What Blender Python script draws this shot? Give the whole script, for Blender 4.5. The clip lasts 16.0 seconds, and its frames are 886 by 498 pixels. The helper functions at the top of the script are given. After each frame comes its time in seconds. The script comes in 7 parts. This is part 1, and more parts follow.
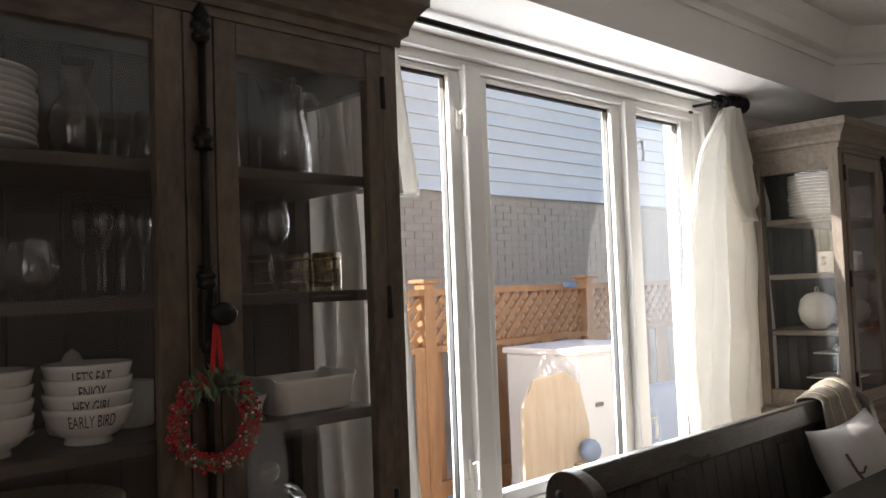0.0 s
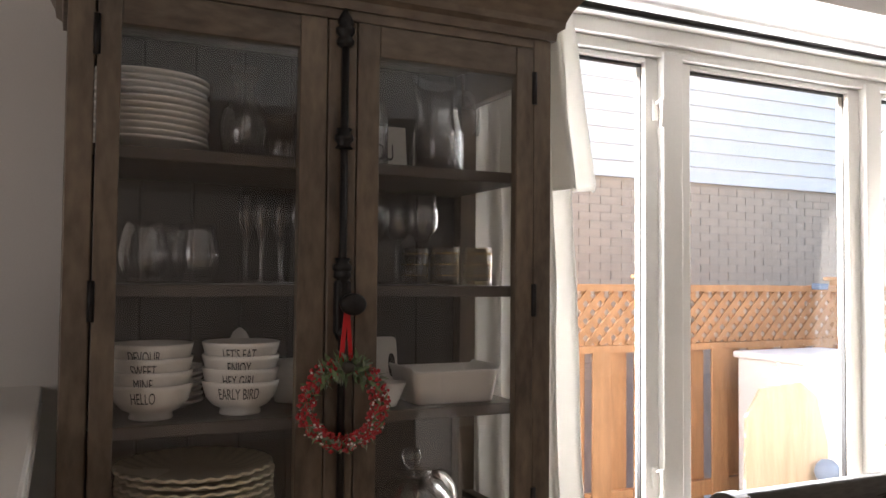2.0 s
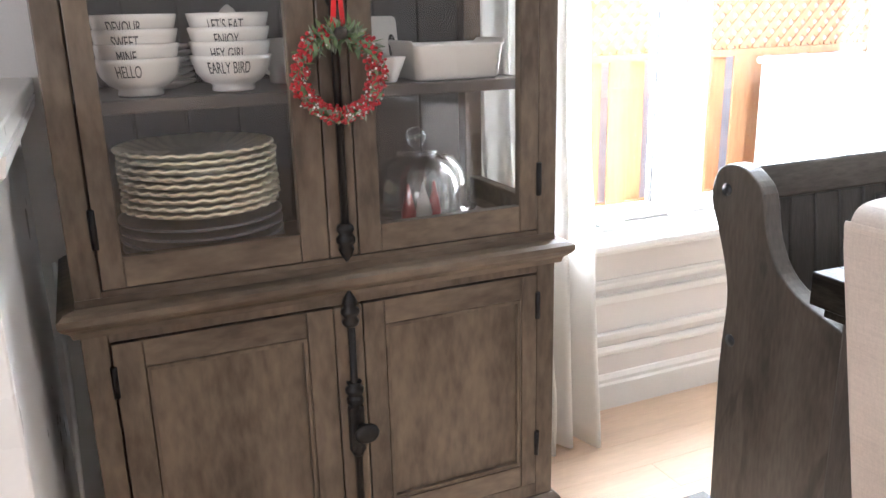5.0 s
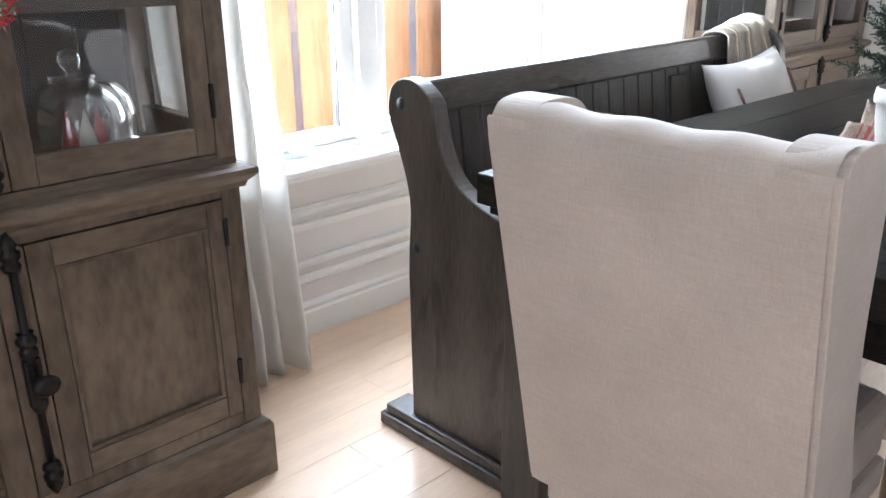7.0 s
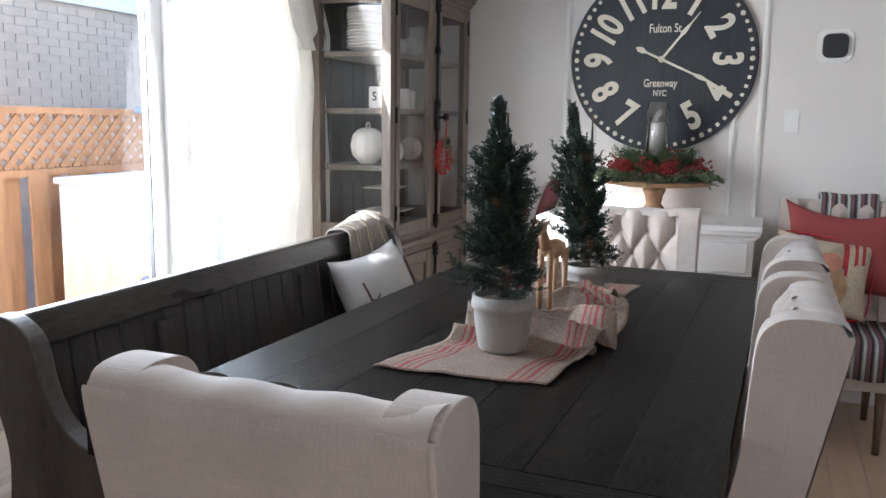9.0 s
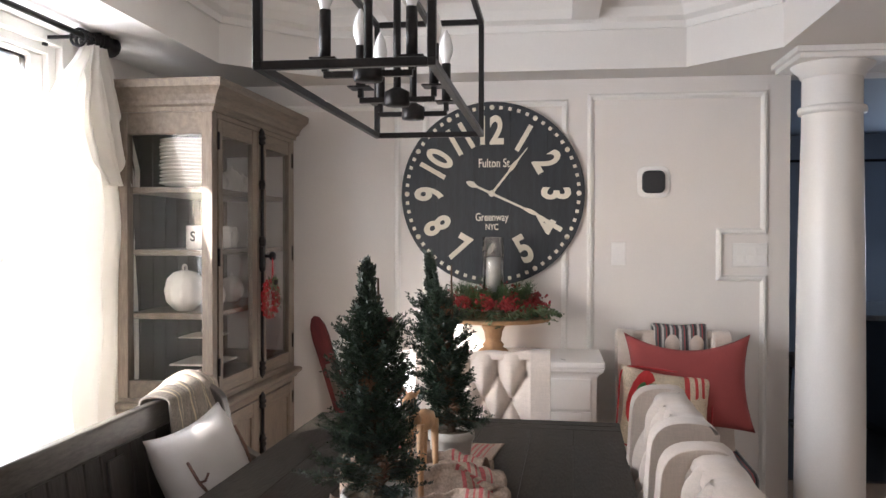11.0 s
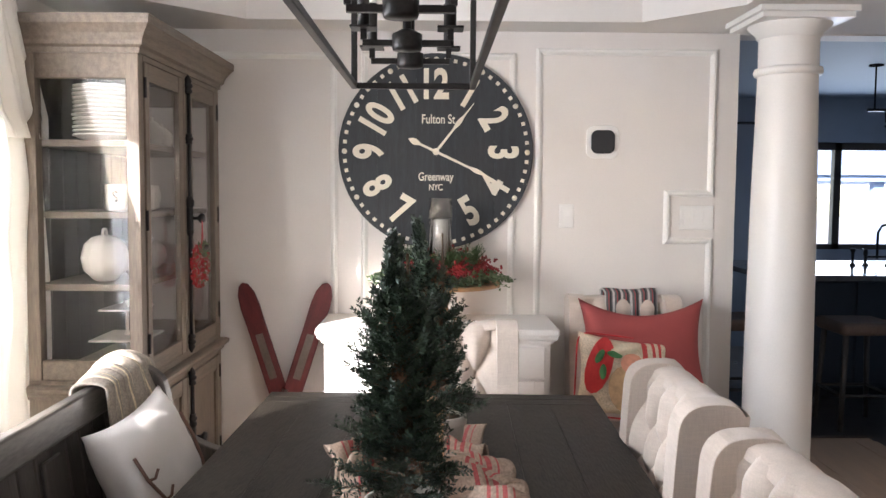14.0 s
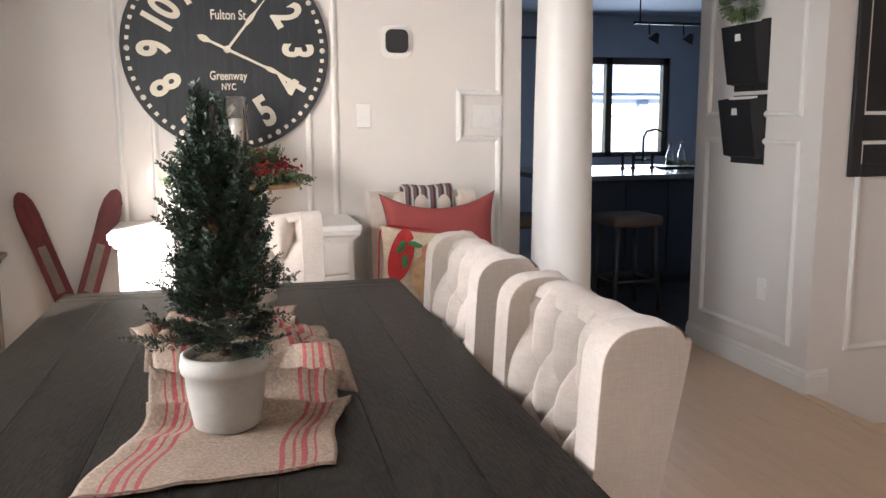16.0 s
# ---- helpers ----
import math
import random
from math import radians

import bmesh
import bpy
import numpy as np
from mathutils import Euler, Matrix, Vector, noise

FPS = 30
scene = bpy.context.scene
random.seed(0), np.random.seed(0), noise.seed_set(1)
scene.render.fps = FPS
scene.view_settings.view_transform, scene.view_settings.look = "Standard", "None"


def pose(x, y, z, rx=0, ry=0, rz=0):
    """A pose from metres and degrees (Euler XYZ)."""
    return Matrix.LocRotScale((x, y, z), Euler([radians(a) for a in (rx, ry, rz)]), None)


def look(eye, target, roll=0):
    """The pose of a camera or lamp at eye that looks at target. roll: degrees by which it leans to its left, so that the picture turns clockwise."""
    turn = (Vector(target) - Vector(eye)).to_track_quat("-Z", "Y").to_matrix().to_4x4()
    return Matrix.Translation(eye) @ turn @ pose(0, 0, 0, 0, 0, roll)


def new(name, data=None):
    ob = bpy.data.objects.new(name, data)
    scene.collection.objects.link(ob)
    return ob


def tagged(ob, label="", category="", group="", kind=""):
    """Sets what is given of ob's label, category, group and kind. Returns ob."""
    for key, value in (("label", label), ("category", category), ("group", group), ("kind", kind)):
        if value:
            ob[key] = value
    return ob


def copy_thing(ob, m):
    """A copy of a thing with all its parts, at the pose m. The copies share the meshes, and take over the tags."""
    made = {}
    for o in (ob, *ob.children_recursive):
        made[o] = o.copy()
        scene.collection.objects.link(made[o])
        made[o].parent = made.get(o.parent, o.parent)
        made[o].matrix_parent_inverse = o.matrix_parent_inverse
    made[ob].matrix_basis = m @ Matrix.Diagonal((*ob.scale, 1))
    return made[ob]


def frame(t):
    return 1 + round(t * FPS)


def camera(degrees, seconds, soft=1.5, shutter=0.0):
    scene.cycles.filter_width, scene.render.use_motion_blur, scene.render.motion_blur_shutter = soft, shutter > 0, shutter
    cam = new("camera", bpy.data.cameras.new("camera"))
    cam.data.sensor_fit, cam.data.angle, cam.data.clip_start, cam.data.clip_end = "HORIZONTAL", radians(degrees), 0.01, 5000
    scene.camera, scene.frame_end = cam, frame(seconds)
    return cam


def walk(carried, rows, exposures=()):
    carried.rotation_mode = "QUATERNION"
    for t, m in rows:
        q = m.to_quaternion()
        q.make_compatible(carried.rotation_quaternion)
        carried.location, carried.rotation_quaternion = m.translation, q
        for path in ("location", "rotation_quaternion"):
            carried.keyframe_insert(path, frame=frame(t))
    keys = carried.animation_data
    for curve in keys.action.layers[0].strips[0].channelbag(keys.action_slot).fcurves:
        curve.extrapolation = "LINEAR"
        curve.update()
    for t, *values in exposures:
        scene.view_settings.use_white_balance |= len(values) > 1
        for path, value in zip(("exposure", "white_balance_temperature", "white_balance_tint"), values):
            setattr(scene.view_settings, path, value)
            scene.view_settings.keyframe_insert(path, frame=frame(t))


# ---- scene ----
cam = camera(57.2, 16.0, soft=1.5)
PATH = [
    (0, (0.043, 0.335, 1.385), (-1.405, 1.711, 1.482), -2.2),
    (0.5, (0.048, 0.426, 1.406), (-1.565, 1.597, 1.567), -2.8),
    (1, (0.09, 0.485, 1.433), (-1.598, 1.541, 1.615), -2.1),
    (1.5, (0.146, 0.52, 1.423), (-1.615, 1.456, 1.576), -0.7),
    (2, (0.181, 0.547, 1.402), (-1.629, 1.395, 1.478), 0.5),
    (2.5, (0.173, 0.571, 1.365), (-1.661, 1.371, 1.37), 0.0),
    (3, (0.166, 0.601, 1.394), (-1.678, 1.359, 1.237), -0.1),
    (5.5, (0.147, 0.599, 1.228), (-1.567, 1.41, 0.591), -1.1),
    (6, (0.163, 0.607, 1.208), (-1.47, 1.515, 0.494), -1.2),
    (6.5, (0.185, 0.629, 1.204), (-1.318, 1.718, 0.461), -1.0),
    (7, (0.2, 0.645, 1.216), (-1.145, 1.951, 0.52), -0.4),
    (7.5, (0.213, 0.665, 1.238), (-0.962, 2.17, 0.644), 0.1),
    (8, (0.222, 0.684, 1.267), (-0.785, 2.34, 0.777), 0.4),
    (8.5, (0.233, 0.708, 1.305), (-0.626, 2.47, 0.909), 0.6),
    (9, (0.219, 0.723, 1.339), (-0.497, 2.565, 1.027), 0.8),
    (9.5, (0.184, 0.753, 1.372), (-0.38, 2.656, 1.135), 0.7),
    (10, (0.147, 0.803, 1.391), (-0.283, 2.751, 1.241), 0.6),
    (12.5, (-0.239, 1.149, 1.496), (-0.375, 3.145, 1.516), 0.0),
    (13, (-0.281, 1.16, 1.492), (-0.369, 3.158, 1.458), 0.4),
    (13.5, (-0.285, 1.167, 1.477), (-0.334, 3.164, 1.392), 0.6),
    (14, (-0.288, 1.172, 1.46), (-0.267, 3.167, 1.325), 0.4),
    (14.5, (-0.294, 1.162, 1.428), (-0.165, 3.15, 1.25), 0.1),
    (15, (-0.296, 1.138, 1.427), (-0.085, 3.111, 1.18), 0.1),
    (15.5, (-0.314, 1.126, 1.361), (-0.038, 3.086, 1.067), -0.5),
    (16, (-0.319, 1.107, 1.33), (0.191, 3.016, 1.02), -0.3),
]
EXPOSURES = [(0, 0.95, 6350, 11), (1.0, 1.15, 6550, 14), (2.0, 1.80, 6450, 13), (3.0, 2.7, 6100, 10), (5.5, 3.55, 5500, 9), (6.0, 3.35, 5400, 8), (7.0, 3.0, 5300, 7), (8.0, 2.5, 5250, 7), (9.0, 2.1, 5450, 9), (10.0, 2.12, 6000, 15), (12.5, 2.2, 6200, 14), (14.0, 2.45, 6150, 14), (16.0, 2.58, 6300, 14)]
walk(cam, [(t, look(eye, target, roll)) for t, eye, target, roll in PATH], EXPOSURES)

# ---- world, sun and lights ----
world = bpy.data.worlds.new("world")
scene.world = world
world.use_nodes = True
wn = world.node_tree
sky = wn.nodes.new("ShaderNodeTexSky")
sky.sky_type, sky.sun_disc = "NISHITA", False
SUN_WAY = Vector((1.0, 1.44, -0.71)).normalized()   # the way the sunlight travels
sky.sun_elevation = math.asin(-SUN_WAY.z)
sky.sun_rotation = math.atan2(-SUN_WAY.x, -SUN_WAY.y)
wn.links.new(sky.outputs[0], wn.nodes["Background"].inputs[0])
wn.nodes["Background"].inputs[1].default_value = 0.15
sun = new("sun", bpy.data.lights.new("sun", "SUN"))
sun.data.energy, sun.data.angle, sun.data.color = 5.0, radians(0.6), (1.0, 0.93, 0.84)
sun.matrix_world = look((0, 0, 6), Vector((0, 0, 6)) + SUN_WAY)


def area(name, place, target, w, h, power, color=(1, 1, 1)):
    ob = new(name, bpy.data.lights.new(name, "AREA"))
    ob.data.shape, ob.data.size, ob.data.size_y, ob.data.energy, ob.data.color = "RECTANGLE", w, h, power, color
    ob.matrix_world = look(place, target)
    return ob


area("window_sky_light", (-2.06, 2.82, 1.40), (0, 2.82, 1.0), 2.0, 1.4, 31, (0.95, 0.98, 1.0))
# Two added fill lamps before solid walls; no windows stand there.
area("rear_fill_light", (1.2, -2.30, 1.5), (0.6, 2.0, 1.2), 2.6, 1.6, 6.4, (1.0, 0.96, 0.94))
area("hall_fill_light", (5.15, -1.3, 1.5), (1.0, 3.2, 1.0), 1.8, 1.6, 3.2, (1.0, 0.93, 0.86))
area("kitchen_window_light", (3.75, 8.85, 1.45), (3.2, 6.0, 0.9), 1.1, 0.95, 5, (0.75, 0.87, 1.0))


# ---- materials ----
def mat(name, color, rough=0.5, metal=0.0, var=0.12, scale=6.0, bump=0.1, grain=90.0, stretch=(1, 1, 1), color2=None, dist=0.002, spec=0.5, sheen=0.0, thin=0.0):
    """A surface with broad stains, fine grain and relief; stretch squeezes the grain along an axis."""
    m = bpy.data.materials.new(name)
    m.use_nodes = True
    nt = m.node_tree
    n, l = nt.nodes, nt.links
    b = n["Principled BSDF"]
    tc, mp = n.new("ShaderNodeTexCoord"), n.new("ShaderNodeMapping")
    oi, add = n.new("ShaderNodeObjectInfo"), n.new("ShaderNodeVectorMath")
    mul = n.new("ShaderNodeMath"); mul.operation = "MULTIPLY"; mul.inputs[1].default_value = 37.0
    l.new(oi.outputs["Random"], mul.inputs[0])
    add.operation = "ADD"
    l.new(tc.outputs["Object"], add.inputs[0]); l.new(mul.outputs[0], add.inputs[1])
    mp.inputs["Scale"].default_value = stretch
    l.new(add.outputs[0], mp.inputs[0])
    big, fine = n.new("ShaderNodeTexNoise"), n.new("ShaderNodeTexNoise")
    big.inputs["Scale"].default_value, big.inputs["Detail"].default_value = scale, 5
    fine.inputs["Scale"].default_value, fine.inputs["Detail"].default_value = grain, 4
    l.new(mp.outputs[0], big.inputs["Vector"]); l.new(mp.outputs[0], fine.inputs["Vector"])
    mix = n.new("ShaderNodeMix"); mix.data_type = "FLOAT"; mix.inputs[0].default_value = 0.4
    l.new(big.outputs[0], mix.inputs[2]); l.new(fine.outputs[0], mix.inputs[3])
    ramp = n.new("ShaderNodeValToRGB")
    c2 = color2 or tuple(c * (1 - var) for c in color)
    c1 = color if color2 else tuple(min(1, c * (1 + var)) for c in color)
    ramp.color_ramp.elements[0].position, ramp.color_ramp.elements[1].position = 0.36, 0.64
    ramp.color_ramp.elements[0].color, ramp.color_ramp.elements[1].color = (*c2, 1), (*c1, 1)
    l.new(mix.outputs[0], ramp.inputs[0]); l.new(ramp.outputs[0], b.inputs["Base Color"])
    mr = n.new("ShaderNodeMapRange")
    mr.inputs[3].default_value, mr.inputs[4].default_value = max(0.02, rough - 0.08), min(1, rough + 0.1)
    l.new(big.outputs[0], mr.inputs[0]); l.new(mr.outputs[0], b.inputs["Roughness"])
    bp = n.new("ShaderNodeBump")
    bp.inputs["Strength"].default_value, bp.inputs["Distance"].default_value = bump, dist
    l.new(fine.outputs[0], bp.inputs["Height"]); l.new(bp.outputs[0], b.inputs["Normal"])
    b.inputs["Metallic"].default_value = metal
    b.inputs["Specular IOR Level"].default_value = spec
    if sheen:
        b.inputs["Sheen Weight"].default_value = sheen
    if thin:
        tr, ms = n.new("ShaderNodeBsdfTranslucent"), n.new("ShaderNodeMixShader")
        ms.inputs[0].default_value = thin
        l.new(ramp.outputs[0], tr.inputs[0]); l.new(b.outputs[0], ms.inputs[1]); l.new(tr.outputs[0], ms.inputs[2])
        l.new(ms.outputs[0], n["Material Output"].inputs[0])
    return m


def glass_mat(name, tint=(1, 1, 1), gloss=0.04, rim=0.85, power=4.0, rough=0.01):
    """Thin glass: see-through, with a gloss that grows towards its edges."""
    m = bpy.data.materials.new(name)
    m.use_nodes = True
    n, l = m.node_tree.nodes, m.node_tree.links
    gl, tr, ms, lw = n.new("ShaderNodeBsdfGlossy"), n.new("ShaderNodeBsdfTransparent"), n.new("ShaderNodeMixShader"), n.new("ShaderNodeLayerWeight")
    pw, ma = n.new("ShaderNodeMath"), n.new("ShaderNodeMath")
    gl.inputs["Roughness"].default_value = rough
    tr.inputs[0].default_value = (*tint, 1)
    lw.inputs[0].default_value = 0.5
    pw.operation, pw.inputs[1].default_value = "POWER", power
    ma.operation, ma.inputs[1].default_value, ma.inputs[2].default_value = "MULTIPLY_ADD", rim, gloss
    l.new(lw.outputs["Facing"], pw.inputs[0]); l.new(pw.outputs[0], ma.inputs[0]); l.new(ma.outputs[0], ms.inputs[0])
    l.new(tr.outputs[0], ms.inputs[1]); l.new(gl.outputs[0], ms.inputs[2])
    l.new(ms.outputs[0], n["Material Output"].inputs[0])
    return m


WALL = mat("wall_paint", (0.74, 0.70, 0.66), 0.55, var=0.03, scale=2, bump=0.05, grain=220)
TRIM = mat("white_trim_paint", (0.80, 0.78, 0.74), 0.35, var=0.03, scale=3, bump=0.03, grain=150)
CEIL = mat("ceiling_paint", (0.76, 0.73, 0.69), 0.7, var=0.03, scale=2, bump=0.05, grain=200)
OAK_FLOOR = mat("oak_floor", (0.72, 0.53, 0.375), 0.34, color2=(0.62, 0.45, 0.315), scale=3, stretch=(6, 0.6, 1), bump=0.0, grain=30)
GREYWOOD = mat("weathered_wood", (0.190, 0.142, 0.098), 0.40, color2=(0.066, 0.047, 0.032), scale=3, stretch=(2.2, 2.2, 0.8), bump=0.2, grain=26)
GREYWOOD_H = mat("weathered_wood_across", (0.190, 0.142, 0.098), 0.40, color2=(0.066, 0.047, 0.032), scale=3, stretch=(2.2, 0.8, 2.2), bump=0.2, grain=26)
DARKWOOD_V = mat("charcoal_wood", (0.080, 0.070, 0.061), 0.40, color2=(0.036, 0.031, 0.027), scale=8, stretch=(6, 6, 0.7), bump=0.3, grain=45)
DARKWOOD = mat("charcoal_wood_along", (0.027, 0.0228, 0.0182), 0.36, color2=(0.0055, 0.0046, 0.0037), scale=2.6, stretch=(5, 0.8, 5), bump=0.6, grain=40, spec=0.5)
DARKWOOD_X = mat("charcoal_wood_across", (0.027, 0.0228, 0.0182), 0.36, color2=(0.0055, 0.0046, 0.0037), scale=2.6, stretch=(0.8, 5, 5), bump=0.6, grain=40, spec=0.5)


def add_marks(m, stretch):
    """Knots with rings round them, and dark wandering cracks, over a wood's colour."""
    n, l = m.node_tree.nodes, m.node_tree.links
    b = n["Principled BSDF"]
    col = b.inputs["Base Color"].links[0].from_socket
    tc, mp, wob = n.new("ShaderNodeTexCoord"), n.new("ShaderNodeMapping"), n.new("ShaderNodeTexNoise")
    mp.inputs["Scale"].default_value = stretch
    l.new(tc.outputs["Object"], mp.inputs[0])
    no, vo = n.new("ShaderNodeTexNoise"), n.new("ShaderNodeTexVoronoi")
    no.inputs["Scale"].default_value, no.inputs["Detail"].default_value, no.inputs["Distortion"].default_value = 3.2, 3, 2.4
    wob.inputs["Scale"].default_value = 4.0
    vo.inputs["Scale"].default_value = 1.15
    add, sc = n.new("ShaderNodeVectorMath"), n.new("ShaderNodeVectorMath")
    sc.operation, sc.inputs[3].default_value = "SCALE", 0.22
    l.new(mp.outputs[0], wob.inputs["Vector"]); l.new(wob.outputs[1], sc.inputs[0])
    l.new(mp.outputs[0], add.inputs[0]); l.new(sc.outputs[0], add.inputs[1])
    l.new(mp.outputs[0], no.inputs["Vector"]); l.new(add.outputs[0], vo.inputs["Vector"])
    for src, stops in ((no.outputs[0], ((0.57, 1.0), (0.66, 0.55))), (vo.outputs["Distance"], ((0.03, 0.30), (0.075, 0.62), (0.10, 0.95), (0.13, 0.70), (0.17, 1.0)))):
        rp, mx = n.new("ShaderNodeValToRGB"), n.new("ShaderNodeMix")
        e = rp.color_ramp.elements
        while len(e) < len(stops):
            e.new(0.5)
        for q, (p, v) in zip(e, stops):
            q.position, q.color = p, (v, v, v, 1)
        mx.data_type, mx.blend_type = "RGBA", "MULTIPLY"
        mx.inputs[0].default_value = 1.0
        l.new(src, rp.inputs[0]); l.new(col, mx.inputs[6]); l.new(rp.outputs[0], mx.inputs[7])
        col = mx.outputs[2]
    l.new(col, b.inputs["Base Color"])


for m in (DARKWOOD, DARKWOOD_X):      # low IOR, to hold back the grazing reflection of the walls
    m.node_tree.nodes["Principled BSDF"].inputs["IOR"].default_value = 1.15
add_marks(DARKWOOD, (4.0, 1.3, 4.0))
add_marks(DARKWOOD_X, (0.8, 4.0, 4.0))
IRON = mat("black_iron", (0.022, 0.020, 0.019), 0.42, 0.6, var=0.3, bump=0.15, grain=120)
BLACK = mat("black_paint", (0.015, 0.015, 0.016), 0.4, var=0.2, bump=0.05)
LINEN = mat("cream_linen", (0.560, 0.478, 0.408), 0.85, var=0.09, scale=7, bump=0.5, grain=420, sheen=0.3, dist=0.001)


def add_weave(m, lo, hi):
    """Crossing slubs of a coarse linen, in colour and relief."""
    n, l = m.node_tree.nodes, m.node_tree.links
    b = n["Principled BSDF"]
    col, bump = b.inputs["Base Color"].links[0].from_socket, b.inputs["Normal"].links[0].from_node
    tc, add, mr, mx = n.new("ShaderNodeTexCoord"), n.new("ShaderNodeMath"), n.new("ShaderNodeMapRange"), n.new("ShaderNodeMix")
    for k, sc in enumerate(((28, 28, 300), (300, 300, 28))):
        mp, no = n.new("ShaderNodeMapping"), n.new("ShaderNodeTexNoise")
        mp.inputs["Scale"].default_value = sc
        no.inputs["Scale"].default_value, no.inputs["Detail"].default_value = 1.0, 2
        l.new(tc.outputs["Object"], mp.inputs[0]); l.new(mp.outputs[0], no.inputs["Vector"]); l.new(no.outputs[0], add.inputs[k])
    mr.inputs[1].default_value, mr.inputs[2].default_value, mr.inputs[3].default_value, mr.inputs[4].default_value = 0.7, 1.3, lo, hi
    mx.data_type, mx.blend_type = "RGBA", "MULTIPLY"
    mx.inputs[0].default_value = 1.0
    l.new(add.outputs[0], mr.inputs[0]); l.new(col, mx.inputs[6]); l.new(mr.outputs[0], mx.inputs[7])
    l.new(mx.outputs[2], b.inputs["Base Color"]); l.new(mr.outputs[0], bump.inputs["Height"])


add_weave(LINEN, 0.925, 1.06)
SHEER = mat("white_curtain_cloth", (0.85, 0.83, 0.79), 0.9, var=0.03, bump=0.25, grain=350, thin=0.45)
PANE = glass_mat("window_pane", gloss=0.02, power=5)
CABPANE = glass_mat("cabinet_pane", gloss=0.05, power=5.0)
GLASS = glass_mat("clear_glass", tint=(0.985, 0.99, 0.99), gloss=0.10, rim=0.9, power=1.8, rough=0.0)
SIDEPANE = glass_mat("cabinet_side_pane", gloss=0.016, power=5.0)


def screen_mat():
    """Fly-screen mesh: half open, half pale wire that the sun lights up."""
    m = bpy.data.materials.new("fly_screen")
    m.use_nodes = True
    n, l = m.node_tree.nodes, m.node_tree.links
    tl, tr, ms = n.new("ShaderNodeBsdfTranslucent"), n.new("ShaderNodeBsdfTransparent"), n.new("ShaderNodeMixShader")
    tl.inputs[0].default_value = (0.62, 0.63, 0.65, 1)
    ms.inputs[0].default_value = 0.04
    l.new(tr.outputs[0], ms.inputs[1]); l.new(tl.outputs[0], ms.inputs[2]); l.new(ms.outputs[0], n["Material Output"].inputs[0])
    return m


SCREEN = screen_mat()


# ---- mesh helpers ----
def box(bm, x0, y0, z0, x1, y1, z1, bevel=0.0, seg=2):
    r = bmesh.ops.create_cube(bm, size=1.0)["verts"]
    for v in r:
        v.co = Vector(((x0 + x1) / 2 + v.co.x * (x1 - x0), (y0 + y1) / 2 + v.co.y * (y1 - y0), (z0 + z1) / 2 + v.co.z * (z1 - z0)))
    if bevel:
        edges = list({e for v in r for e in v.link_edges})
        bmesh.ops.bevel(bm, geom=edges, offset=bevel, segments=seg, affect="EDGES", profile=0.5)
    return bm


def boxes(*dims, bevel=0.0, seg=2):
    bm = bmesh.new()
    for d in dims:
        box(bm, *d, bevel=bevel, seg=seg)
    return bm


def lathe(profile, seg=24, bm=None, at=(0, 0, 0), closed=False):
    """A turned body from rows of (radius, height)."""
    bm = bm or bmesh.new()
    rings = []
    for r, z in profile:
        rings.append([bm.verts.new((at[0] + r * math.cos(2 * math.pi * k / seg), at[1] + r * math.sin(2 * math.pi * k / seg), at[2] + z)) for k in range(seg)] if r > 1e-5 else [bm.verts.new((at[0], at[1], at[2] + z))])
    for a, b in zip(rings, rings[1:]):
        for k in range(seg):
            k2 = (k + 1) % seg
            if len(a) == 1 and len(b) == 1:
                break
            f = [a[0], b[k2], b[k]] if len(a) == 1 else [a[k], a[k2], b[0]] if len(b) == 1 else [a[k], a[k2], b[k2], b[k]]
            bm.faces.new(f).smooth = True
    for ring, up in ((rings[0], False), (rings[-1], True)):
        if closed and len(ring) > 1:
            bm.faces.new(ring if up else ring[::-1])
    return bm


def tube(points, r, seg=8, bm=None, caps=True):
    """A round bar along points; r may be one radius or one for each point."""
    bm = bm or bmesh.new()
    pts = [Vector(p) for p in points]
    rad = r if isinstance(r, (list, tuple)) else [r] * len(pts)
    rings, side = [], None
    for i, p in enumerate(pts):
        d = (pts[min(i + 1, len(pts) - 1)] - pts[max(i - 1, 0)]).normalized()
        if side is None:
            side = d.orthogonal().normalized()
        side = (side - d * side.dot(d)).normalized()
        up = d.cross(side)
        rings.append([bm.verts.new(p + (side * math.cos(2 * math.pi * k / seg) + up * math.sin(2 * math.pi * k / seg)) * rad[i]) for k in range(seg)])
    for a, b in zip(rings, rings[1:]):
        for k in range(seg):
            bm.faces.new([a[k], a[(k + 1) % seg], b[(k + 1) % seg], b[k]]).smooth = True
    if caps:
        bm.faces.new(rings[0][::-1]); bm.faces.new(rings[-1])
    return bm


def slab(outline, axis, a, b, bm=None):
    """A flat shape, its outline in the two other axes, with thickness from a to b along the axis."""
    bm = bm or bmesh.new()
    def at(u, v, w):
        return (w, u, v) if axis == "x" else (u, w, v) if axis == "y" else (u, v, w)
    lo = [bm.verts.new(at(u, v, a)) for u, v in outline]
    hi = [bm.verts.new(at(u, v, b)) for u, v in outline]
    bm.faces.new(lo[::-1]); bm.faces.new(hi)
    for k in range(len(lo)):
        k2 = (k + 1) % len(lo)
        bm.faces.new([lo[k], lo[k2], hi[k2], hi[k]])
    bmesh.ops.recalc_face_normals(bm, faces=bm.faces[:])
    return bm


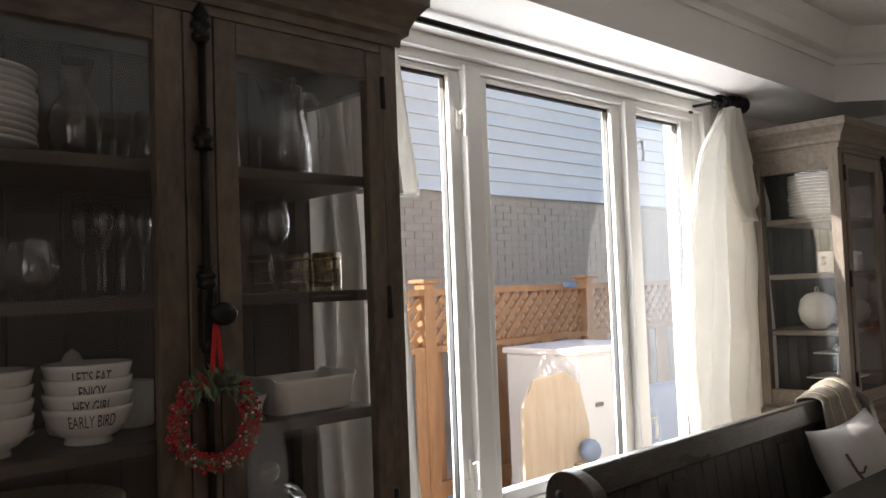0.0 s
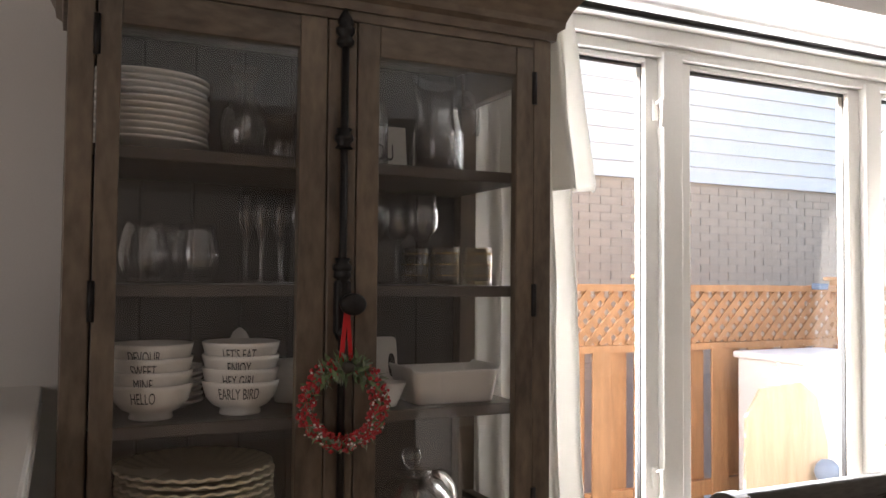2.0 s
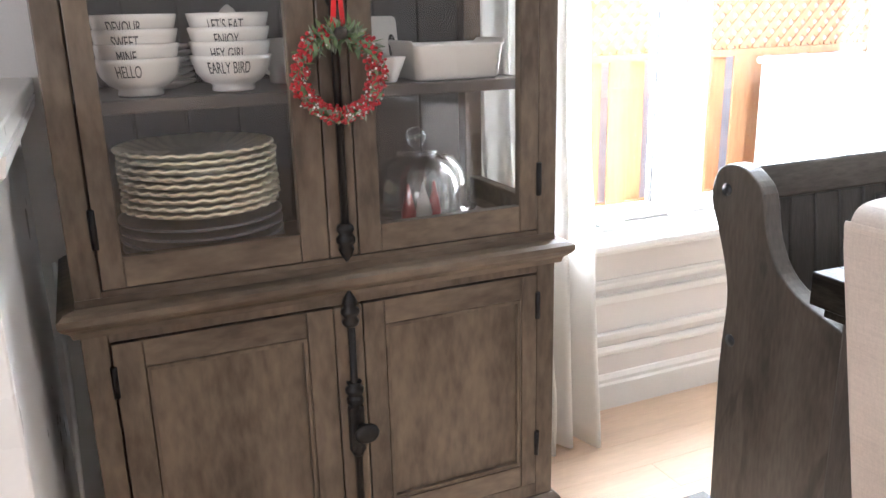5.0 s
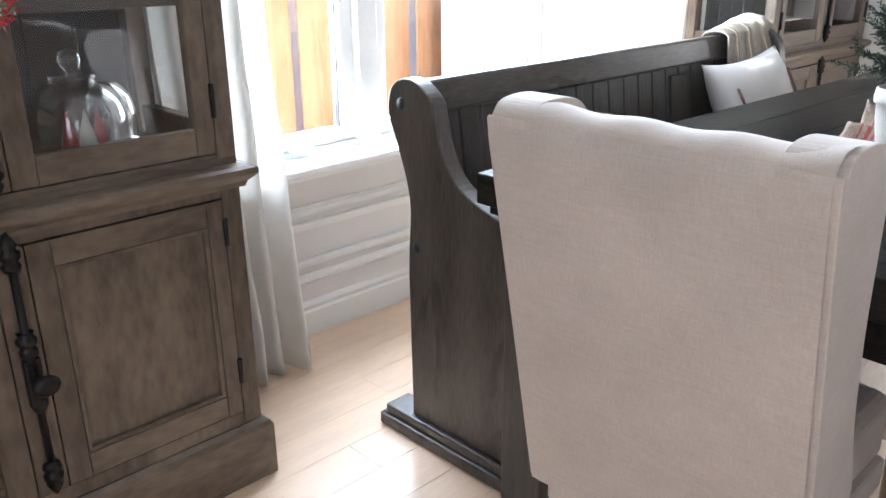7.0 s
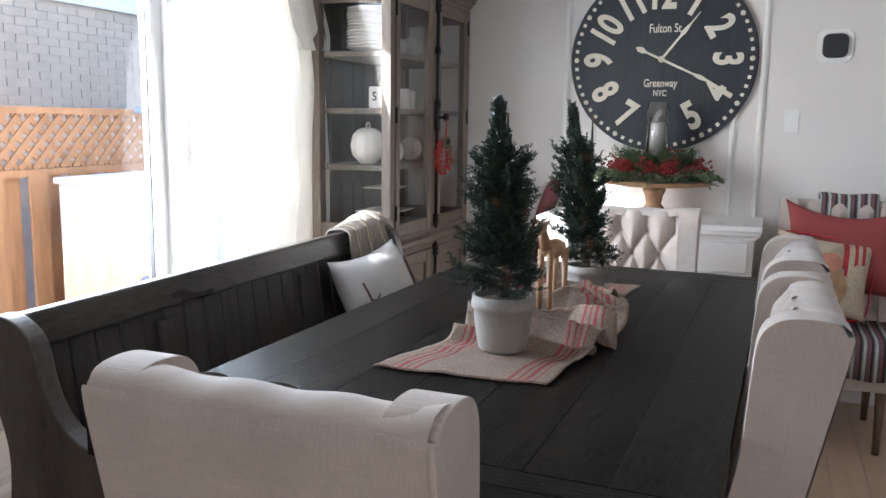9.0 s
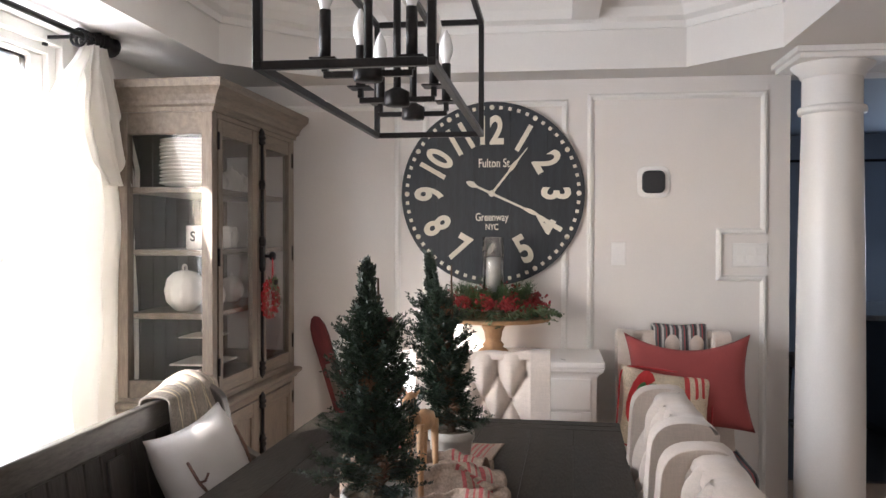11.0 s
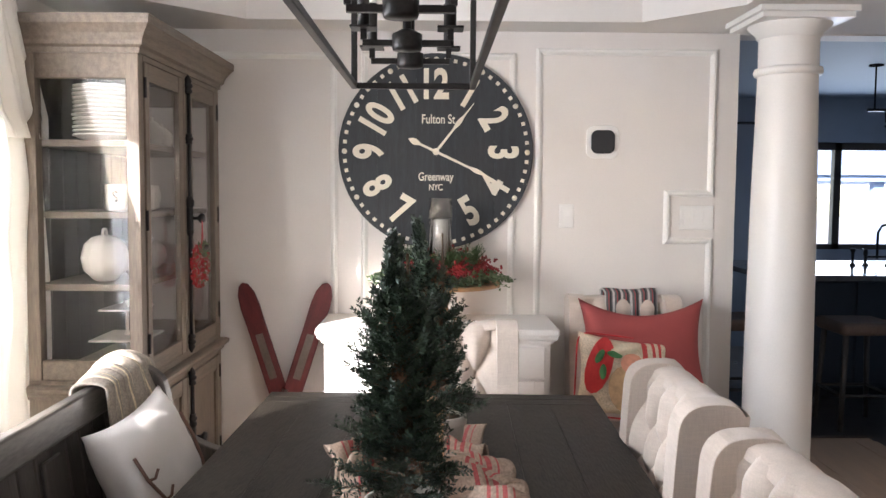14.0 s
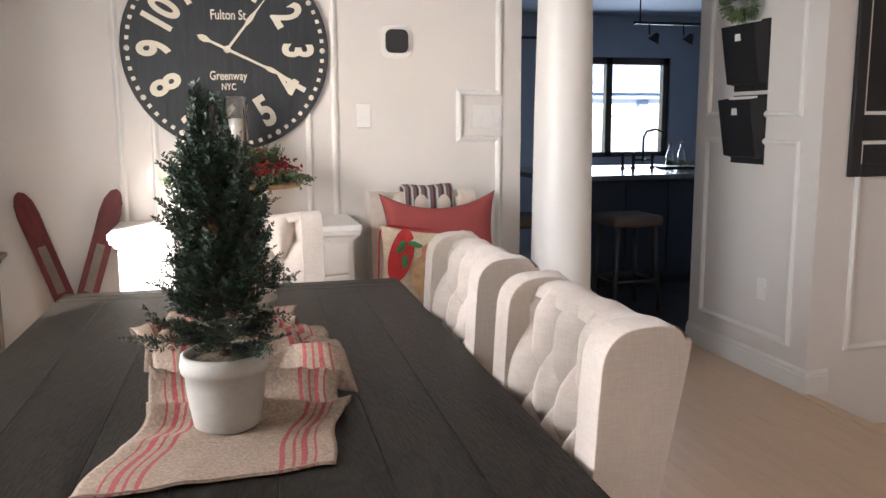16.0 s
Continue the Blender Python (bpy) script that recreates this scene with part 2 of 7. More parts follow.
def sweep(profile, path, up=(0, 0, 1), bm=None, closed=False):
    """A moulding: the profile's (out, up) rows carried along a path, mitred; out lies to the right of the way."""
    bm = bm or bmesh.new()
    pts = [Vector(p) for p in path]
    up = Vector(up)
    n = len(pts)
    rings = []
    for i, p in enumerate(pts):
        d0 = (pts[i] - pts[i - 1]).normalized() if i or closed else (pts[1] - pts[0]).normalized()
        d1 = (pts[(i + 1) % n] - pts[i]).normalized() if i < n - 1 or closed else d0
        o0, o1 = d0.cross(up).normalized(), d1.cross(up).normalized()
        o = (o0 + o1).normalized()
        o = o / max(0.3, o.dot(o0))
        rings.append([bm.verts.new(p + o * a + up * b) for a, b in profile])
    m = len(profile)
    for i in range(n if closed else n - 1):
        a, b = rings[i], rings[(i + 1) % n]
        for k in range(m):
            bm.faces.new([a[k], a[(k + 1) % m], b[(k + 1) % m], b[k]])
    if not closed:
        bm.faces.new(rings[0][::-1]); bm.faces.new(rings[-1])
    bmesh.ops.recalc_face_normals(bm, faces=bm.faces[:])
    return bm


def mesh_of(name, bm, material):
    me = bpy.data.meshes.new(name)
    bm.to_mesh(me); bm.free()
    for m in material if isinstance(material, (list, tuple)) else [material]:
        me.materials.append(m)
    return me


def part(name, bm, material, parent, label="", m=None):
    ob = new(name, mesh_of(name, bm, material))
    ob.parent = parent
    if m is not None:
        ob.matrix_basis = m
    if label:
        ob["label"] = label
    return ob


def thing(name, label, category, m=None, group="", kind=""):
    """An empty at the base of a thing with parts."""
    ob = new(name)
    ob.empty_display_size = 0.1
    ob.matrix_basis = m or Matrix()
    return tagged(ob, label, category, group, kind)


def single(name, bm, material, label, category, m=None, group="", kind=""):
    """A thing that is one mesh."""
    ob = new(name, mesh_of(name, bm, material))
    ob.matrix_basis = m or Matrix()
    return tagged(ob, label, category, group, kind)


def struct(name, bm, material, label, category):
    return single(name, bm, material, label, category, kind="structure")


def soften(ob, width=0.004, seg=2):
    mod = ob.modifiers.new("edge", "BEVEL")
    mod.width, mod.segments, mod.limit_method = width, seg, "ANGLE"
    return ob


# ---- the large structure ----
WX, CY, SOF = -1.885, 5.03, 2.22      # window wall face, clock wall face, soffit height
Y0, Y1, Z0, Z1 = 1.75, 3.89, 0.60, 2.17   # the window's opening
FLOOR = struct("floor", boxes((-2.05, -2.5, -0.12, 2.36, 6.0, -0.003)), OAK_FLOOR, "pale oak plank floor with a satin sheen", "floor")
struct("wall_west", boxes((WX - 0.20, -2.5, 0, WX, Y0, 2.75), (WX - 0.20, Y1, 0, WX, CY, 2.75), (WX - 0.20, Y0, 0, WX, Y1, Z0 - 0.03), (WX - 0.20, Y0, Z1, WX, Y1, 2.75)), WALL, "warm white painted wall with a wide window", "wall")
struct("wall_north", boxes((WX - 0.20, CY, 0, 1.14, CY + 0.14, 2.75)), WALL, "warm white painted wall with picture-frame mouldings", "wall")
struct("wall_south", boxes((WX - 0.20, -2.64, -0.3, 5.4, -2.5, 2.75)), WALL, "warm white painted wall", "wall")
struct("wall_hall", boxes((2.38, 4.35, -0.4, 2.52, 5.40, 2.75), (2.52, 4.35, -0.4, 5.4, 4.49, 2.75)), WALL, "warm white painted wall end with panel mouldings", "wall")
struct("wall_far_hall", boxes((5.26, -2.5, -0.4, 5.4, 4.35, 2.75)), WALL, "plain warm white painted wall", "wall")
# soffit with a chamfered tray opening
TRAY = [(-1.47, 0.75), (-1.12, 0.40), (0.62, 0.40), (0.95, 0.75), (0.95, 4.45), (0.62, 4.80), (-1.12, 4.80), (-1.47, 4.45)]


def soffit():
    bm = bmesh.new()
    outer = [(WX, -2.5), (5.26, -2.5), (5.26, CY), (WX, CY)]
    for z0 in (SOF, 2.75):
        a = [bm.verts.new((x, y, z0)) for x, y in outer]
        b = [bm.verts.new((x, y, z0)) for x, y in TRAY]
        ea = [bm.edges.new((a[i], a[(i + 1) % 4])) for i in range(4)]
        eb = [bm.edges.new((b[i], b[(i + 1) % 8])) for i in range(8)]
        bmesh.ops.triangle_fill(bm, use_beauty=True, edges=ea + eb)
    bm.verts.ensure_lookup_table()
    lo, hi = bm.verts[4:12], bm.verts[16:24]
    for i in range(8):
        bm.faces.new([lo[i], lo[(i + 1) % 8], hi[(i + 1) % 8], hi[i]])
    bmesh.ops.recalc_face_normals(bm, faces=bm.faces[:])
    return bm


struct("ceiling", soffit(), CEIL, "warm white soffit round a chamfered tray ceiling", "ceiling")
struct("ceiling_tray", slab(TRAY, "z", 2.56, 2.70), CEIL, "warm white recessed tray ceiling", "ceiling")
CROWN = [(0, 0), (0.012, 0), (0.016, 0.03), (0.05, 0.045), (0.07, 0.085), (0.105, 0.12), (0.11, 0.16), (0.0, 0.16)]
struct("tray_crown_trim", sweep([(-a, b) for a, b in CROWN], [(x, y, 2.40) for x, y in TRAY], closed=True), TRIM, "white stepped crown moulding inside the ceiling tray", "trim")
struct("ceiling_beam", boxes((0.10, 0.40, 2.44, 0.22, 4.80, 2.56), (-0.74, 0.40, 2.44, -0.62, 4.80, 2.56), (-1.47, 2.55, 2.445, 0.95, 2.67, 2.56)), TRIM, "white painted coffer beams across the ceiling tray", "trim")


# ---- window, curtains and wall trim ----
def window_unit():
    w = thing("window_1", "white three-part casement window with two side casements and latches", "window", kind="structure")
    fx0, fx1 = -1.985, -1.895
    ys = [(1.75, 2.32), (2.36, 3.28), (3.32, 3.89)]
    glass = [(1.88, 2.25), (2.44, 3.20), (3.39, 3.76)]
    part("mullion", boxes((fx0, 2.30, Z0, fx1 + 0.012, 2.38, Z1 - 0.02), bevel=0.004), TRIM, w)
    part("mullion", boxes((fx0, 3.26, Z0, fx1 + 0.012, 3.34, Z1 - 0.02), bevel=0.004), TRIM, w)
    part("window_frame", boxes((fx0, Y0, Z0, fx1, Y0 + 0.05, Z1), (fx0, Y1 - 0.05, Z0, fx1, Y1, Z1), (fx0, Y0 + 0.05, Z1 - 0.035, fx1, Y1 - 0.05, Z1), (fx0, Y0 + 0.05, Z0, fx1, Y1 - 0.05, Z0 + 0.02), bevel=0.003), TRIM, w)
    for (a, b), (g0, g1) in zip(ys, glass):
        a2, b2 = max(a, Y0 + 0.051), min(b, Y1 - 0.051)
        z0, z1 = 0.665, 2.115
        s = part("sash", boxes((-1.968, a2, 0.622, -1.915, g0, 2.133), (-1.968, g1, 0.622, -1.915, b2, 2.133), (-1.968, g0, 0.622, -1.915, g1, z0), (-1.968, g0, z1, -1.915, g1, 2.133), bevel=0.005), TRIM, w)
        part("bead", boxes((-1.955, g0, z0, -1.935, g0 + 0.003, z1), (-1.955, g1 - 0.004, z0, -1.935, g1, z1), (-1.955, g0 + 0.003, z1 - 0.008, -1.935, g1 - 0.004, z1)), BLACK, s, "dark rubber glazing bead")
        p = part("pane", boxes((-1.948, g0, z0, -1.944, g1, z1)), PANE, s)
        p.visible_shadow = False
        if a > 3.0:
            part("fly_screen", boxes((-1.929, g0, z0, -1.927, g1, z1)), SCREEN, s, "fine pale fly screen")
    for y, z in ((2.285, 1.96), (2.285, 0.775), (3.365, 1.96), (3.365, 0.775)):
        l = part("latch", boxes((-1.915, y - 0.012, z - 0.035, -1.905, y + 0.012, z + 0.035), bevel=0.003), TRIM, w, "white painted casement latch")
        part("latch_lever", tube([(-1.900, y, z + 0.02), (-1.878, y, z + 0.03), (-1.872, y, z - 0.02), (-1.876, y, z - 0.06)], 0.006), TRIM, l)
    for y in (2.06, 3.57):
        c = part("crank", boxes((-1.905, y - 0.04, 0.622, -1.870, y + 0.04, 0.645), bevel=0.006), TRIM, w, "white folding window crank")
        part("crank_arm", tube([(-1.885, y, 0.645), (-1.860, y, 0.660), (-1.850, y + 0.05, 0.662), (-1.850, y + 0.10, 0.652)], 0.006), TRIM, c)
    part("window_sill", boxes((-1.90, Y0 - 0.03, 0.578, -1.758, Y1 + 0.03, 0.602), bevel=0.006), TRIM, w)
    part("apron", sweep([(0, 0), (0.028, 0), (0.034, -0.012), (0.02, -0.02), (0.016, -0.045), (0, -0.05)], [(WX, Y0 - 0.02, 0.577), (WX, Y1 + 0.02, 0.577)]), TRIM, w)
    part("casing", boxes((WX - 0.005, Y1 + 0.001, 0.603, WX + 0.018, Y1 + 0.075, Z1 + 0.05), (WX - 0.005, Y0 - 0.075, 0.603, WX + 0.018, Y0 - 0.001, Z1 + 0.05), (WX - 0.005, Y0, Z1 + 0.001, WX + 0.018, Y1, Z1 + 0.05), bevel=0.005), TRIM, w)
    return w


window_unit()
BASE = [(0, 0), (0.018, 0), (0.018, 0.085), (0.012, 0.092), (0.014, 0.105), (0.006, 0.118), (0, 0.12)]
struct("baseboard", sweep(BASE, [(WX, 1.0, 0), (WX, CY, 0)]), TRIM, "white stepped baseboard along the wall", "baseboard")
struct("baseboard_north", sweep(BASE, [(WX + 0.02, CY, 0), (1.14, CY, 0), (1.14, CY + 0.14, 0)]), TRIM, "white stepped baseboard along the wall", "baseboard")
struct("baseboard_hall", sweep(BASE, [(2.38, 5.40, 0), (2.38, 4.35, 0), (2.50, 4.35, 0)]), TRIM, "white stepped baseboard round the wall end", "baseboard")
MOULD = [(-0.016, 0), (-0.016, 0.006), (-0.008, 0.012), (-0.004, 0.016), (0.006, 0.017), (0.012, 0.010), (0.016, 0.008), (0.016, 0)]


def moulding(name, path, normal, closed=True):
    """Picture-frame moulding lying on a wall whose outward normal is given."""
    return struct(name, sweep(MOULD, path, up=normal, closed=closed), TRIM, "white picture-frame wall moulding", "trim")


def rect_on_north(a, b, z0, z1):
    return [(a, CY, z0), (b, CY, z0), (b, CY, z1), (a, CY, z1)]


moulding("panel_trim_1", rect_on_north(-1.80, -0.765, 0.20, 2.10), (0, -1, 0))
moulding("panel_trim_2", rect_on_north(-0.62, 0.075, 0.20, 2.105), (0, -1, 0))
moulding("panel_trim_3", [(0.20, CY, 0.20), (1.02, CY, 0.20), (1.02, CY, 1.245), (0.815, CY, 1.245), (0.815, CY, 1.47), (1.02, CY, 1.47), (1.02, CY, 2.13), (0.20, CY, 2.13)], (0, -1, 0))
moulding("panel_trim_4", [(WX, 1.55, 0.20), (WX, 3.95, 0.20), (WX, 3.95, 0.43), (WX, 1.55, 0.43)], (1, 0, 0))
struct("chair_rail", boxes((WX, 1.2, 0.370, WX + 0.022, 4.3, 0.395), (WX, 1.2, 0.245, WX + 0.022, 4.3, 0.268), bevel=0.003), TRIM, "white horizontal wall moulding under the window", "trim")
for i, (a, b) in enumerate(((0.22, 1.22), (1.36, 2.12))):
    moulding("hall_trim_%d" % (i + 1), [(2.38, 5.27, a), (2.38, 4.50, a), (2.38, 4.50, b), (2.38, 5.27, b)], (-1, 0, 0))
    moulding("hall_trim_%d" % (i + 3), [(2.60, 4.35, a), (3.6, 4.35, a), (3.6, 4.35, b), (2.60, 4.35, b)], (0, -1, 0))
struct("stair_nosing", boxes((2.335, 2.2, -0.02, 2.395, 4.33, 0.006), bevel=0.006), OAK_FLOOR, "rounded oak nosing at the floor's edge", "trim")
struct("hall_floor", boxes((2.36, -2.5, -0.32, 5.3, 4.40, -0.20), (2.36, -2.5, -0.20, 2.37, 4.35, -0.02)), OAK_FLOOR, "pale oak floor of the lower hall", "floor")


def curtain_rod():
    r = thing("curtain_rod", "black iron curtain rod with a ringed finial above the window", "curtain rod")
    part("rod", tube([(-1.72, 1.15, 2.19), (-1.72, 3.86, 2.19)], 0.011, 10), IRON, r)
    part("finial", lathe([(0.0, 0.0), (0.018, 0.0), (0.03, 0.012), (0.022, 0.028), (0.022, 0.036), (0.034, 0.05), (0.022, 0.066), (0.018, 0.075), (0.03, 0.09), (0.033, 0.105), (0.022, 0.122), (0, 0.128)], 16), IRON, r, m=pose(-1.72, 3.855, 2.19, -90, 0, 0) @ Matrix.Scale(1.25, 4))
    for y in (3.80, 1.30):
        part("bracket", boxes((WX, y - 0.012, 2.16, WX + 0.01, y + 0.012, 2.22), (WX + 0.01, y - 0.006, 2.184, -1.735, y + 0.006, 2.196), (-1.738, y - 0.006, 2.172, -1.702, y + 0.006, 2.178)), IRON, r)
    for i, y in enumerate((3.76, 3.79, 3.82, 3.845, 1.45, 1.55, 1.66, 1.75)):
        bm = bmesh.new()
        tube([(-1.72 + 0.031 * math.cos(a), y + 0.004 * (i % 3), 2.176 + 0.031 * math.sin(a)) for a in np.linspace(0, 2 * math.pi, 21)], 0.0055, 8, bm, caps=False)
        part("curtain_ring", bm, IRON, r)


curtain_rod()


def curtain(label, levels, folds, depth, flap=None, seed=1):
    """A hanging cloth; levels are rows of (height, first y, last y)."""
    c = thing("curtain", label, "curtain", group="window curtains")
    def sheet(rows, off, wob):
        bm = bmesh.new()
        n, grid = 70, []
        zs = np.linspace(rows[0][0], rows[-1][0], 40)
        z_in = [r[0] for r in rows][::-1]
        for z in zs:
            a = np.interp(z, z_in, [r[1] for r in rows][::-1]); b = np.interp(z, z_in, [r[2] for r in rows][::-1])
            row = []
            for k in range(n + 1):
                u = k / n
                d = depth * (0.35 + 0.65 * min(1, (2.2 - z) / 0.7))
                x = -1.715 + off + d * (math.sin(u * folds * 2 * math.pi + seed + 0.5 * math.sin(z * 2.1 + seed)) + 0.4 * math.sin(u * folds * 3.7 + z * 1.7)) * 0.5 + wob * noise.noise((u * 4, z * 3, seed))
                row.append(bm.verts.new((x, a + (b - a) * u + 0.006 * noise.noise((z * 4, seed, u)), z)))
            grid.append(row)
        for r0, r1 in zip(grid, grid[1:]):
            for k in range(n):
                bm.faces.new([r0[k], r0[k + 1], r1[k + 1], r1[k]]).smooth = True
        return bm
    ob = part("panel", sheet(levels, 0, 0.02), SHEER, c)
    so = ob.modifiers.new("cloth", "SOLIDIFY"); so.thickness = 0.002
    if flap:
        ob = part("folded_top", sheet(flap, 0.028, 0.02), SHEER, c, "loose folded-over top of the cloth")
        so = ob.modifiers.new("cloth", "SOLIDIFY"); so.thickness = 0.002


curtain("sunlit white cotton curtain hanging beside the glazed cabinet", [(2.150, 3.765, 3.865), (2.09, 3.72, 3.905), (1.95, 3.58, 3.985), (1.6, 3.40, 4.09), (0.9, 3.33, 4.10), (0.012, 3.42, 4.04)], 5, 0.07, [(2.152, 3.775, 3.868), (2.08, 3.760, 3.920), (1.90, 3.755, 4.035), (1.72, 3.79, 4.105), (1.64, 3.86, 4.10)], 1)
curtain("white cotton curtain hanging between cabinet and window", [(2.165, 1.58, 1.80), (1.7, 1.52, 1.83), (0.9, 1.52, 1.85), (0.012, 1.60, 1.90)], 4, 0.08, [(2.17, 1.57, 1.81), (1.9, 1.55, 1.86), (1.67, 1.56, 1.895), (1.65, 1.58, 1.89)], 3)


# ---- column, switches, thermostat ----
def column():
    c = thing("column", "round white painted column with a square capital", "column", pose(1.195, 4.62, 0), kind="structure")
    part("base", boxes((-0.19, -0.19, 0, 0.19, 0.19, 0.05), bevel=0.006), TRIM, c)
    part("torus", lathe([(0.13, 0.05), (0.178, 0.055), (0.19, 0.075), (0.178, 0.095), (0.155, 0.10), (0.15, 0.115), (0.145, 0.13)], 40), TRIM, c)
    part("shaft", lathe([(0.142, 0.12), (0.140, 0.7), (0.132, 1.4), (0.120, 1.965), (0.120, 2.14)], 48), TRIM, c)
    part("ring", lathe([(0.118, 1.962), (0.134, 1.966), (0.138, 1.98), (0.134, 1.994), (0.118, 1.998)], 48), TRIM, c)
    part("echinus", lathe([(0.120, 2.115), (0.128, 2.12), (0.132, 2.135), (0.165, 2.165), (0.168, 2.176), (0.15, 2.178)], 48), TRIM, c)
    part("abacus", boxes((-0.185, -0.185, 2.172, 0.185, 0.185, 2.195), (-0.20, -0.20, 2.195, 0.20, 0.20, SOF - 0.001), bevel=0.003), TRIM, c)


column()
PLATE = mat("white_plastic", (0.82, 0.80, 0.77), 0.3, var=0.02, bump=0.02)


def switch(count, m, label):
    w = 0.070 + 0.046 * (count - 1)
    s = thing("light_switch", label, "light switch", m)
    part("plate", boxes((-w / 2, -0.006, -0.0575, w / 2, 0, 0.0575), bevel=0.003), PLATE, s)
    for k in range(count):
        x = (k - (count - 1) / 2) * 0.046
        r = part("rocker", slab([(-0.0105, -0.033), (-0.007, 0), (-0.0105, 0.033), (-0.004, 0.033), (-0.004, -0.033)], "x", x - 0.0165, x + 0.0165), PLATE, s)
    for k in range(count):
        x = (k - (count - 1) / 2) * 0.046
        for z in (-0.048, 0.048):
            part("screw", lathe([(0, 0.0085), (0.003, 0.008), (0.0035, 0.006)], 8), PLATE, s, m=pose(x, 0, z, 90, 0, 0))


switch(1, pose(0.337, CY, 1.36), "single white rocker light switch on the wall")
switch(3, pose(0.957, CY, 1.356), "triple white rocker light switch in a moulding recess")
switch(1, pose(2.38, 5.12, 1.33, 0, 0, -90), "single white rocker switch on the hall wall")


def rounded(w, h, r, n=8):
    out = []
    for cx, cz, a0 in ((w - r, h - r, 0), (r - w, h - r, 90), (r - w, r - h, 180), (w - r, r - h, 270)):
        out += [(cx + r * math.cos(radians(a0 + 90 * k / n)), cz + r * math.sin(radians(a0 + 90 * k / n))) for k in range(n + 1)]
    return out


def thermostat():
    t = thing("thermostat", "black-faced smart thermostat on a white wall plate", "thermostat", pose(0.502, CY, 1.71))
    soften(part("wall_plate", slab(rounded(0.078, 0.078, 0.04), "y", -0.008, 0), PLATE, t), 0.003)
    soften(part("body", slab(rounded(0.055, 0.055, 0.03), "y", -0.028, -0.008), BLACK, t, "glossy black rounded display"), 0.006, 3)


thermostat()


def wall_socket(m):
    s = thing("wall_socket", "white double wall socket low on the wall", "wall socket", m)
    part("plate", boxes((-0.035, -0.006, -0.0575, 0.035, 0, 0.0575), bevel=0.003), PLATE, s)
    for z in (-0.02, 0.02):
        part("outlet", slab(rounded(0.016, 0.014, 0.008, 3), "y", -0.009, -0.006), PLATE, s, m=pose(0, 0, z))


wall_socket(pose(2.38, 4.72, 0.45, 0, 0, -90))


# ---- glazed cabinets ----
# Inside woods: dark brown and grey, deepened further for the shade behind glass.
INNER_H = mat("shaded_shelf_wood", (0.085, 0.064, 0.048), 0.5, color2=(0.045, 0.034, 0.026), scale=6, stretch=(5, 0.7, 5), bump=0.2, grain=40)
INNER = mat("shaded_dark_boards", (0.058, 0.049, 0.040), 0.6, color2=(0.034, 0.028, 0.023), scale=8, stretch=(6, 6, 0.7), bump=0.2, grain=40)
INNER_LIGHT = mat("shaded_grey_boards", (0.060, 0.055, 0.050), 0.6, color2=(0.036, 0.033, 0.030), scale=8, stretch=(6, 6, 0.7), bump=0.2, grain=40)
# The far cabinet's weathered wood, its tone lightened for the window light.
LIT_GREYWOOD = mat("lit_weathered_wood", (0.225, 0.180, 0.138), 0.5, color2=(0.135, 0.106, 0.081), scale=9, stretch=(6, 6, 0.7), bump=0.25, grain=45)
LIT_GREYWOOD_H = mat("lit_weathered_wood_across", (0.225, 0.180, 0.138), 0.5, color2=(0.135, 0.106, 0.081), scale=9, stretch=(6, 0.7, 6), bump=0.25, grain=45)
CROWN_P = [(0, 0), (0.008, 0), (0.010, 0.018), (0.022, 0.026), (0.024, 0.040), (0.034, 0.062), (0.052, 0.085), (0.058, 0.090), (0.060, 0.120), (0, 0.120)]
WAIST_P = [(0, -0.018), (0.010, -0.018), (0.014, -0.006), (0.026, 0.004), (0.032, 0.012), (0.032, 0.024), (0.022, 0.030), (0, 0.034)]
DEPTH, WIDE = 0.40, 0.97


def around(z, d=0.0):
    return [(-DEPTH, -d, z), (d, -d, z), (d, WIDE + d, z), (-DEPTH, WIDE + d, z)]


